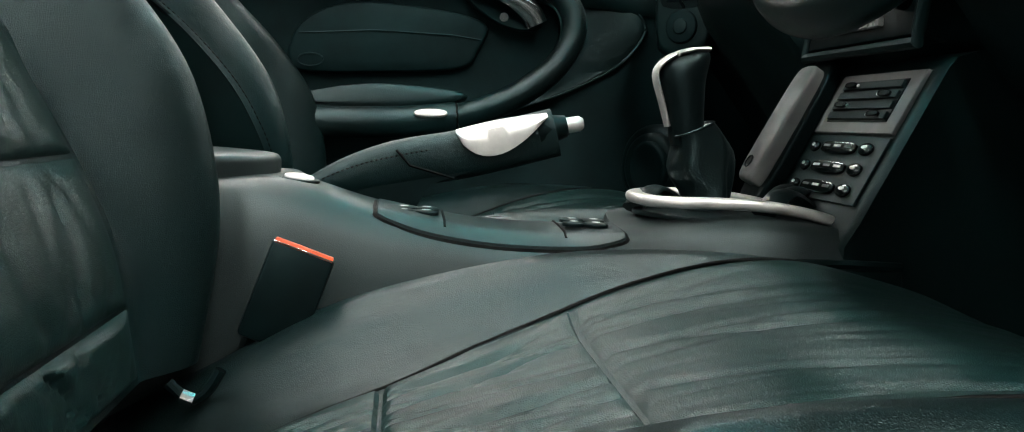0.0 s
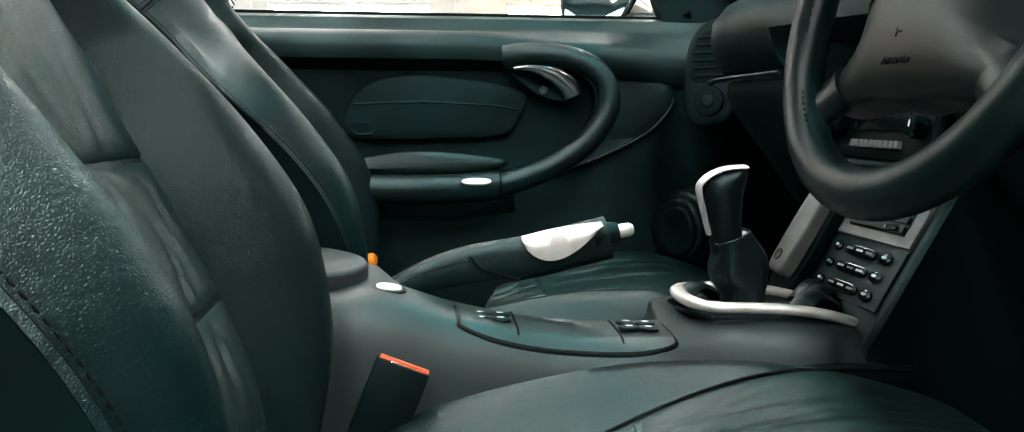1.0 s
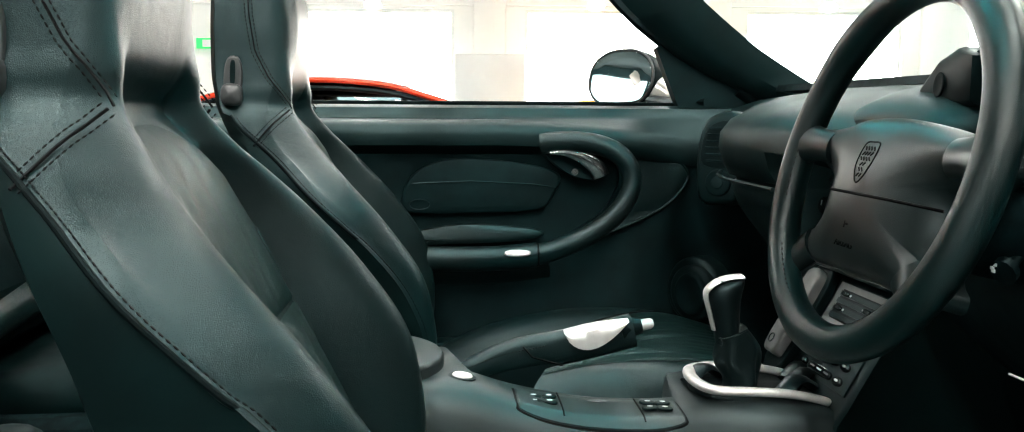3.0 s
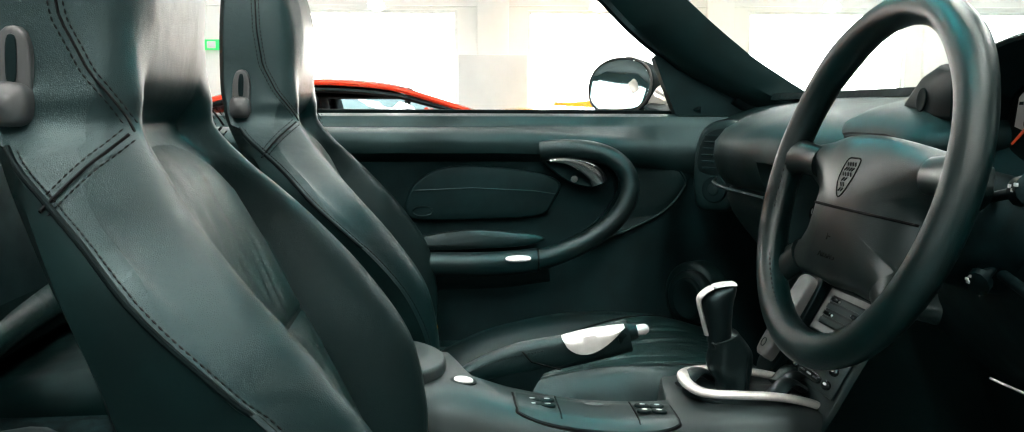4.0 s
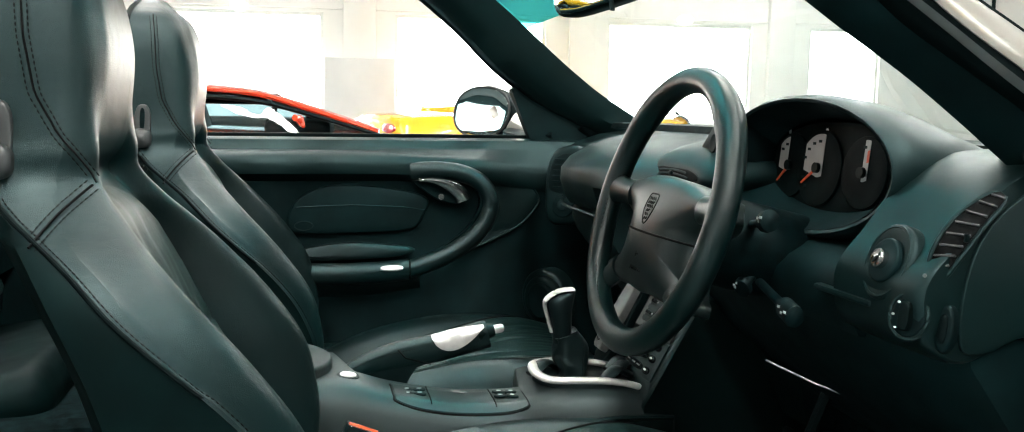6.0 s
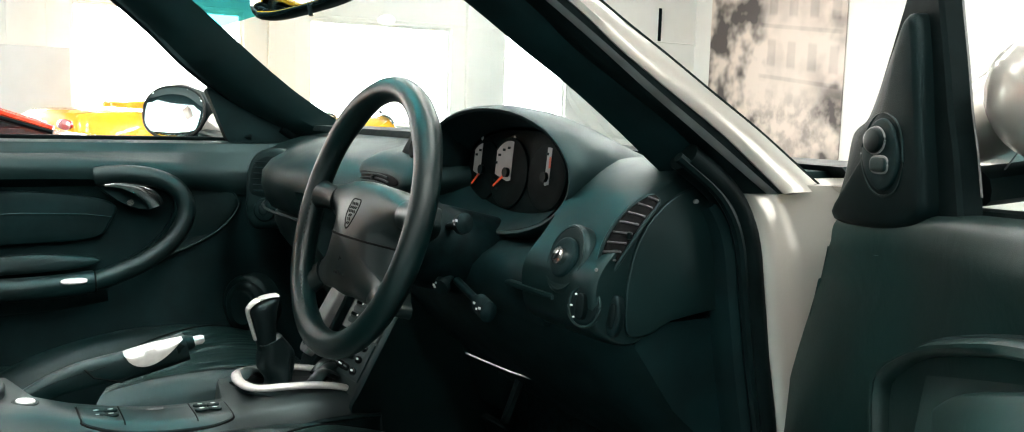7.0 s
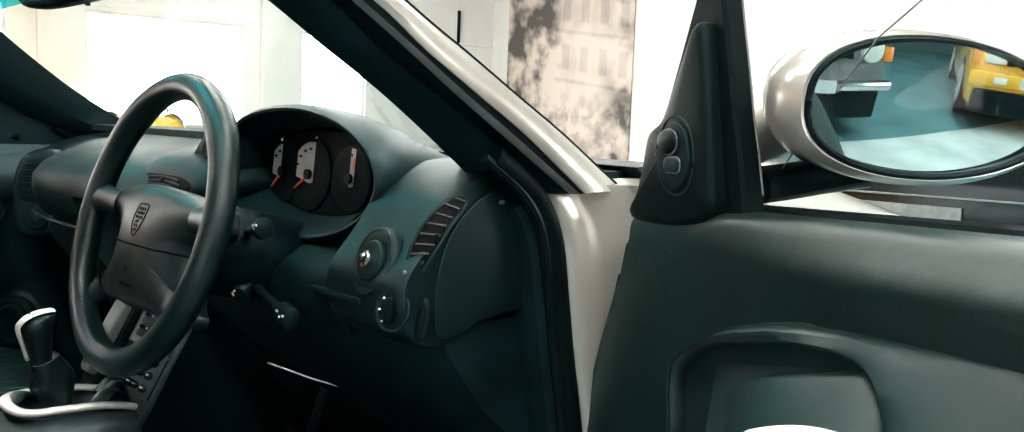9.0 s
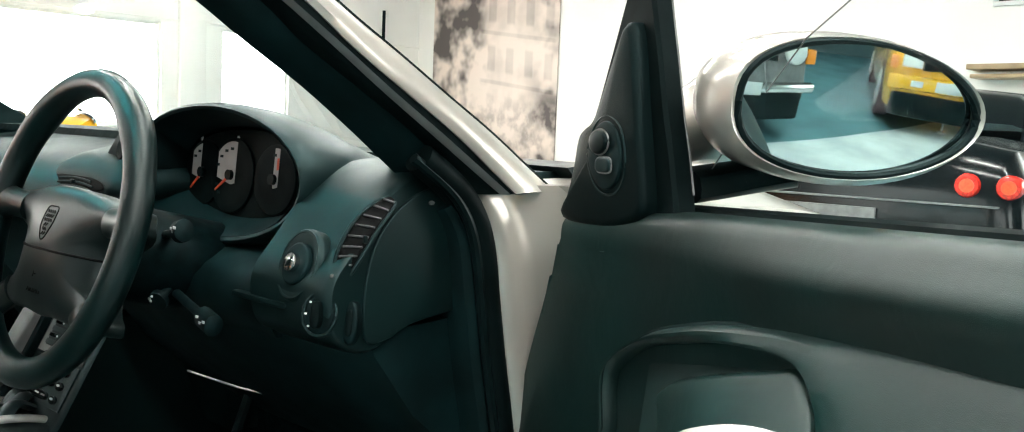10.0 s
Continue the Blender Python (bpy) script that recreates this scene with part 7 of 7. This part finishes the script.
part("door_skin", loft([[dp(u, z, o) for z, o in ((0.36, -0.142), (0.50, -0.196), (0.70, -0.208), (0.80, -0.185), (0.80, -0.175), (0.70, -0.196), (0.5, -0.185), (0.36, -0.13))] for u in (0.0, 0.25, 0.5, 0.8, 1.12)]), SILVER, ddoor, "silver outer skin")
part("window_seal", tube([dp(u, 0.867 + 0.046 * u, -0.050) for u in (0.10, 0.4, 0.8, 1.1)], 0.010, 0.009, n=8), RUBBER, ddoor, "black window seal")
part("window_seal", tube([dp(u, 0.856 + 0.046 * u, -0.085) for u in (0.12, 0.4, 0.8, 1.1)], 0.012, 0.008, n=8), RUBBER, ddoor, "black window seal")
dmx = axes(P0, DR, (0, 0, 1))  # x along the door, y up, z into the cabin side
if (dmx.to_3x3() @ V((0, 0, 1))).dot(DN) < 0:
    dmx = axes(P0, DR, (0, 0, 1)) @ Matrix.Diagonal((1, 1, -1, 1))
sail = smooth_outline([(-0.047, 0.852), (-0.038, 0.872), (-0.026, 0.900), (-0.017, 0.937), (-0.006, 0.948), (0.010, 0.956), (0.022, 0.972), (0.042, 1.010), (0.060, 1.044), (0.068, 1.053), (0.076, 1.046), (0.085, 1.01), (0.097, 0.95), (0.108, 0.90), (0.110, 0.872), (0.085, 0.858), (0.03, 0.850)], 4)
sl = part("sail_panel", plate(sail, dmx @ Matrix.Translation((0, 0, -0.03)), 0.036, 0.003, 0.008), SAIL, ddoor, "triangular mirror-control panel")
POST = ((0.142, 0.87), (0.137, 0.892), (0.127, 0.93), (0.1156, 0.9644), (0.104, 1.01), (0.0864, 1.072), (0.067, 1.14))
part("quarter_post", loft([[dp(u - 0.036, z, -0.012), dp(u - 0.003, z, -0.012), dp(u, z, -0.016), dp(u, z, -0.034), dp(u - 0.036, z, -0.034)] for u, z in POST]), RUBBER, ddoor, "black window guide post", smooth=30)
# thin grey tube stands for the highlight along the post's edge
part("post_highlight", tube([dp(u, z, -0.034) for u, z in POST[1:]], 0.0011, n=6), GREY, ddoor, "grey line standing for the highlight on the guide post's edge")
part("quarter_post", loft([[dp(u, z, -0.028), dp(u + w, z, -0.028), dp(u + w, z, -0.044), dp(u, z, -0.044)] for u, z, w in ((-0.045, 0.95, 0.03), (-0.032, 0.975, 0.03), (-0.010, 1.025, 0.032), (0.0147, 1.0824, 0.035), (0.036, 1.13, 0.030))]), RUBBER, ddoor, "black front post of the quarter frame", smooth=30)
dmc = dmx @ Matrix.Translation((0.0197, 0.001, 0))
mc = part("control_plate", plate(smooth_outline([(0.008, 0.948), (0.028, 0.957), (0.048, 0.946), (0.058, 0.918), (0.050, 0.897), (0.030, 0.889), (0.010, 0.899), (-0.004, 0.922)], 5), dmc @ Matrix.Translation((0, 0, 0.006)), 0.005, 0, 0.002), TRIM_DARK, sl)
part("control_groove", tube([dmc @ V((x, y, 0.0075)) for x, y in smooth_outline([(0.005, 0.953), (0.028, 0.962), (0.052, 0.95), (0.063, 0.918), (0.055, 0.892), (0.030, 0.884), (0.006, 0.894), (-0.009, 0.922)], 5)], 0.0014, n=5, closed=True), TRIM, sl)
part("mirror_knob", plate(oval(0.0165, 0.0125, 24, cx=0.022, cy=0.936), dmc @ Matrix.Translation((0, 0, 0.011)), 0.006, 0.001, 0.003), BLACK, mc, "round mirror adjuster")
part("mirror_knob_ring", tube([dmc @ V((0.022 + 0.0165 * math.cos(a), 0.936 + 0.0125 * math.sin(a), 0.0125)) for a in [2 * math.pi * k / 24 for k in range(24)]], 0.0011, n=5, closed=True), GREY, mc)
part("mirror_button", plate(oval(0.014, 0.0075, 20, 3.2, 0.031, 0.9135), dmc @ Matrix.Translation((0, 0, 0.011)), 0.004, 0, 0.002), TRIM, mc, "mirror select button")
part("mirror_button_ring", tube([dmc @ V((0.031 + 0.0145 * math.copysign(abs(math.cos(a)) ** 0.6, math.cos(a)), 0.9135 + 0.008 * math.copysign(abs(math.sin(a)) ** 0.6, math.sin(a)), 0.0122)) for a in [2 * math.pi * k / 24 for k in range(24)]], 0.0009, n=5, closed=True), GREY, mc)
# armrest: raised oval, grab handle, release


def polar(outline, c, n=96):
    """An outline resampled at even angles round c."""
    out = []
    for k in range(n):
        a = 2 * math.pi * k / n
        d = (math.cos(a), math.sin(a))
        best = 0.0
        for (x0, y0), (x1, y1) in zip(outline, outline[1:] + outline[:1]):
            ex, ey = x1 - x0, y1 - y0
            den = d[0] * ey - d[1] * ex
            if abs(den) < 1e-9:
                continue
            r = ((x0 - c[0]) * ey - (y0 - c[1]) * ex) / den
            q = ((x0 - c[0]) * d[1] - (y0 - c[1]) * d[0]) / den
            if r > 0 and -1e-6 <= q <= 1 + 1e-6:
                best = max(best, r)
        out.append((c[0] + d[0] * best, c[1] + d[1] * best))
    return out


def shelf(x, y, o):
    """On the armrest, whose face leans back so that it looks upwards, and flattens into the panel towards the hinge."""
    f = min(1, max(0, (x - 0.10) / 0.20))
    return dmx @ V((x, y, o + 0.55 * f * f * (3 - 2 * f) * (0.80 - y)))


# arm, hole and grip outlines are shaped to fit the camera's view
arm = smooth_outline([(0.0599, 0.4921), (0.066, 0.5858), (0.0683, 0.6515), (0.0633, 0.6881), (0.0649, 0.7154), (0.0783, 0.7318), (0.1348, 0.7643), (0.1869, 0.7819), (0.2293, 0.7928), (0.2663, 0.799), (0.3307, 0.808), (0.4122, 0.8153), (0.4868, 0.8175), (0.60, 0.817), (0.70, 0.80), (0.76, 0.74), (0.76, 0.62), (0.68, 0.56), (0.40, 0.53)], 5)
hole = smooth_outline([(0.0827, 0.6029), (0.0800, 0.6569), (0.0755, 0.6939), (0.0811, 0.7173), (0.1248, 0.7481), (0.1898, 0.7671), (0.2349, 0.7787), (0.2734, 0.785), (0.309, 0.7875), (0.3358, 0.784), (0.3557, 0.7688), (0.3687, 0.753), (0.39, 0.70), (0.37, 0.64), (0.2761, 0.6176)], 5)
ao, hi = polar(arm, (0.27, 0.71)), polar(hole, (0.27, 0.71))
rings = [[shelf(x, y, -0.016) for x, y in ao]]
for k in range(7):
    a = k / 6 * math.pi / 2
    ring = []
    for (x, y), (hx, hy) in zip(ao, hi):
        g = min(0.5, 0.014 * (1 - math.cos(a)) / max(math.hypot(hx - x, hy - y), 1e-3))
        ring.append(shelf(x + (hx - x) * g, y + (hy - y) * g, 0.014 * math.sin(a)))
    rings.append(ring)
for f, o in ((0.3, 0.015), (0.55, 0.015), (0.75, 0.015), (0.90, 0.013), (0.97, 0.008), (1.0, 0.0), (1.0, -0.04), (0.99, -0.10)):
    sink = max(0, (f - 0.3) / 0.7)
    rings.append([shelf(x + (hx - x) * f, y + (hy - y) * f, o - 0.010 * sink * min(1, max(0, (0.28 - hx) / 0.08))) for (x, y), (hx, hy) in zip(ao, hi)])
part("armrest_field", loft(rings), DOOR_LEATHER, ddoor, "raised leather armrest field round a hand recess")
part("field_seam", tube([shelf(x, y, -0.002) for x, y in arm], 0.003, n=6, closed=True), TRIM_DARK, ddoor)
grip = smooth_outline([(0.1433, 0.6121), (0.1381, 0.676), (0.1454, 0.7039), (0.1586, 0.7171), (0.1958, 0.7385), (0.2525, 0.758), (0.30, 0.773), (0.328, 0.7815), (0.341, 0.776), (0.353, 0.765), (0.364, 0.750), (0.38, 0.70), (0.36, 0.64), (0.2764, 0.6279)], 5)
pts = plate(grip, Matrix(), 0.094, 0.003, 0.010)
for v in pts.verts:
    v.co = shelf(v.co.x, v.co.y, v.co.z - 0.092)
part("grab_handle", pts, DOOR_LEATHER, ddoor, "padded leather grab handle")
part("release_lever", tube(spline([dp(0.265, 0.680, 0.085), dp(0.283, 0.708, 0.078), dp(0.312, 0.724, 0.070), dp(0.35, 0.735, 0.063), dp(0.40, 0.740, 0.058)], 5), 0.016, 0.006, n=12, up=tuple(DN)), SATIN, ddoor, "satin silver door release")
# window glass, partly raised
wg = part("window_glass", loft([[dp(0.080, 0.87, -0.066), dp(0.092, 0.886, -0.066), dp(0.163, 0.959, -0.064), dp(0.238, 1.03, -0.062), dp(0.330, 1.082, -0.06)], [dp(1.1, 0.87, -0.066), dp(1.1, 0.893, -0.066), dp(1.1, 0.958, -0.064), dp(1.1, 1.03, -0.062), dp(1.05, 1.082, -0.06)]], loop=False, caps=False), DOOR_PANE, ddoor, "clear raised window glass", smooth=0)
wg.visible_shadow = False
edge = [dp(0.092, 0.886, -0.066), dp(0.163, 0.959, -0.064), dp(0.238, 1.03, -0.062), dp(0.330, 1.082, -0.06), dp(1.05, 1.082, -0.06)]
part("glass_edge", tube(edge, 0.0007, n=6), GREY, ddoor, "polished glass edge")
# outside mirror
MC = dp(0.209, 0.972, -0.17)
NG = V((-0.53, -0.84, -0.10)).normalized()
sx = V((0, 0, 1)).cross(NG).normalized()
sy = NG.cross(sx)
MF = Matrix((sx, sy, NG)).transposed().to_4x4()
MF.translation = MC
OV = []
for k in range(48):
    a = 2 * math.pi * k / 48
    c, s = math.cos(a), math.sin(a)
    OV.append((-0.008 + 0.125 * c, 0.058 * math.copysign(abs(s) ** (0.8 if c < 0 else 1.0), s) * (1.0 - 0.08 * c) - 0.003 * c + 0.003))
rings = []
for f, d in ((1.03, 0.008), (1.06, -0.002), (1.09, -0.004), (1.125, 0.004), (1.145, 0.02), (1.14, 0.045), (1.05, 0.075), (0.83, 0.10), (0.5, 0.118), (0.1, 0.124)):
    rings.append([MF @ V((x * f, y * f * (1.04 if f > 1.1 else 1) - 0.002 * (f > 1.1), -d)) for x, y in OV])
om = part("outside_mirror", loft(rings, caps=False), SILVER, ddoor, "silver painted outside mirror")
part("mirror_rim", tube([MF @ V((x * 1.03, y * 1.035, 0.000)) for x, y in OV], 0.0042, n=8, closed=True), BLACK, om)
R_ = 1.15
rings = []
for f in (1.0, 0.9, 0.78, 0.65, 0.5, 0.35, 0.2, 0.05):
    rings.append([MF @ V((x * f, y * f, -0.005 + 0.05 * y * f - ((x * f) ** 2 + (y * f) ** 2) / (2 * R_) + 0.128 ** 2 / (2 * R_))) for x, y in OV])
part("mirror_glass", loft(rings), MIRROR, om, "convex mirror glass", smooth=60)
NECK = ((0.082, 0.946, -0.040, 0.022, 0.026), (0.072, 0.950, -0.060, 0.026, 0.033), (0.058, 0.957, -0.085, 0.034, 0.041), (0.044, 0.963, -0.115, 0.042, 0.049), (0.040, 0.969, -0.145, 0.046, 0.055), (0.056, 0.972, -0.175, 0.044, 0.053), (0.090, 0.972, -0.20, 0.03, 0.04))
rings = []
for u, z, o, wu, wz in [tuple(np.interp(k / 4, range(7), [r[c] for r in NECK]) for c in range(5)) for k in range(25)]:
    rings.append([dp(u + wu * math.cos(a), z + wz * math.sin(a), o - 0.3 * wu * math.cos(a)) for a in [2 * math.pi * i / 28 for i in range(28)]])
part("mirror_neck", loft(rings), SILVER, ddoor, "silver mirror neck")
part("mirror_foot", tube([dp(0.10, 0.898, -0.045), dp(0.10, 0.902, -0.08), dp(0.115, 0.910, -0.12), dp(0.14, 0.918, -0.15)], 0.034, 0.017, n=14, power=3), BLACK, ddoor, "black mirror foot")

# ---- cars seen ahead and in the outside mirror ----
def boxy(name, label, paint, L, W, H, square):
    """An upright older saloon: body with a stepped cabin, bumper, lamps, grille."""
    car = thing(name, label, "car")
    rings = []
    for x, t, w in ((-0.5, 0.62, 0.90), (-0.49, 0.86, 0.94), (-0.44, 0.92, 0.98), (-0.2, 0.94, 1), (0.15, 0.93, 1), (0.4, 0.90, 0.98), (0.485, 0.84, 0.94), (0.5, 0.6, 0.9)):
        rings.append([(x * L, W / 2 * w * y, 0.25 + (t - 0.25) * z) for y, z in ((-0.96, 0), (-1, 0.3), (-1, 0.6), (-0.96, 0.92), (-0.8, 1), (0, 1.01), (0.8, 1), (0.96, 0.92), (1, 0.6), (1, 0.3), (0.96, 0))])
    part("body", loft(rings), paint, car)
    rings = []
    for x, t, w in ((-0.36, 0.90, 0.9), (-0.27, H - 0.06, 0.80), (-0.1, H, 0.78), (0.06, H - 0.03, 0.79), (0.17, 0.91, 0.9)):
        rings.append([(x * L, W / 2 * w * y, 0.88 + (t - 0.88) * z) for y, z in ((-1, 0), (-0.95, 0.6), (-0.86, 0.97), (0, 1.02), (0.86, 0.97), (0.95, 0.6), (1, 0))])
    part("cabin", loft(rings), DARKGLASS, car)
    part("roof", rbox((-0.09 * L, 0, H), (0.36 * L, W * 0.72, 0.03), 0.012), paint, car)
    low = 0.52 if square else 0.45
    # black box puts the shadow under the bumper into a part
    part("under_bumper_shade", rbox((0.5 * L - 0.06, 0, 0.29), (0.18, W * 0.88, 0.24), 0.03), BLACK, car, "dark box standing for the shadow under the bumper")
    part("bumper", rbox((0.5 * L + 0.05, 0, low), (0.1, W * 0.98, 0.14 if square else 0.08), 0.03), paint if square else CHROME, car, "front bumper")
    part("grille", rbox((0.5 * L, 0, 0.72), (0.05, W * 0.5, 0.14), 0.01), BLACK, car)
    part("plate", rbox((0.5 * L + 0.105, 0, low), (0.01, 0.5, 0.1), 0.003), PANEL, car)
    for sgn in (-1, 1):
        if square:
            part("headlight", rbox((0.5 * L + 0.005, sgn * W * 0.33, 0.73), (0.06, 0.26, 0.13), 0.012), WHITE, car, "square headlight")
            part("fog_light", rbox((0.5 * L + 0.1, sgn * W * 0.28, 0.52), (0.02, 0.16, 0.06), 0.008), WHITE, car, "square fog light")
        else:
            part("headlight", plate(oval(0.11, 0.10, 20), axes((0.5 * L - 0.01, sgn * W * 0.36, 0.73), (0, 1, 0), (0, 0, 1)), 0.05, 0.02, 0.02), WHITE, car, "round headlight")
        part("indicator", rbox((0.5 * L + 0.01, sgn * W * 0.46, 0.70), (0.04, 0.1, 0.12), 0.01), ORANGE_PAINT, car, "orange indicator")
        for x in (-0.3, 0.32):
            wheel_at((x * L, sgn * (W / 2 - 0.12), 0.33), 0.33, 0.22, car)
    return car


c1 = boxy("vintage_saloon", "silver-grey vintage saloon with chrome bumper, parked", GREY, 4.6, 1.7, 1.4, False)
c1.matrix_basis = pose(-1.75, -5.45, 0, 0, 0, 48)
c2 = boxy("yellow_saloon", "bright yellow boxy car with square lights, parked", YELLOW, 4.3, 1.8, 1.45, True)
c2.matrix_basis = pose(2.22, -7.25, 0, 0, 0, 92)
bar = thing("barrier_post", "slim grey-white post standing on the floor", "post", (2.28, -5.4, 0))
part("shaft", tube([(2.28, -5.4, 0.02), (2.28, -5.4, 1.0)], 0.022, n=10), PANEL, bar)
part("foot", tube([(2.28, -5.4, 0.0), (2.28, -5.4, 0.03)], 0.07, n=20), PANEL, bar)

blk = coupe("black_coupe", "black sports car with twin round red tail lights, parked ahead", BLACK_PAINT, 4.4, 1.95, 1.25, rear=0.93, tails=False)
for yy in (-0.62, -0.78, 0.62, 0.78):
    q = part("round_tail_light", tube([(-2.05, yy, 0.785), (-2.185, yy, 0.785), (-2.195, yy, 0.785)], lambda s: 0.052 if s < 0.9 else 0.045, n=24), REDLENS, blk, "round red tail light")
    part("light_core", tube([(-2.196, yy, 0.785), (-2.202, yy, 0.785)], 0.03, n=16), ORANGE, q)

part("bumper_strip", rbox((-2.2, 0, 0.70), (0.04, 1.5, 0.008), 0.003), GREY, blk, "bright bumper strip")
part("number_plate", rbox((-2.205, 0.0, 0.60), (0.02, 0.52, 0.12), 0.004), GREY, blk, "blank grey number plate")
blk.matrix_basis = pose(6.15, 0.36, 0, 0, 0, 3)
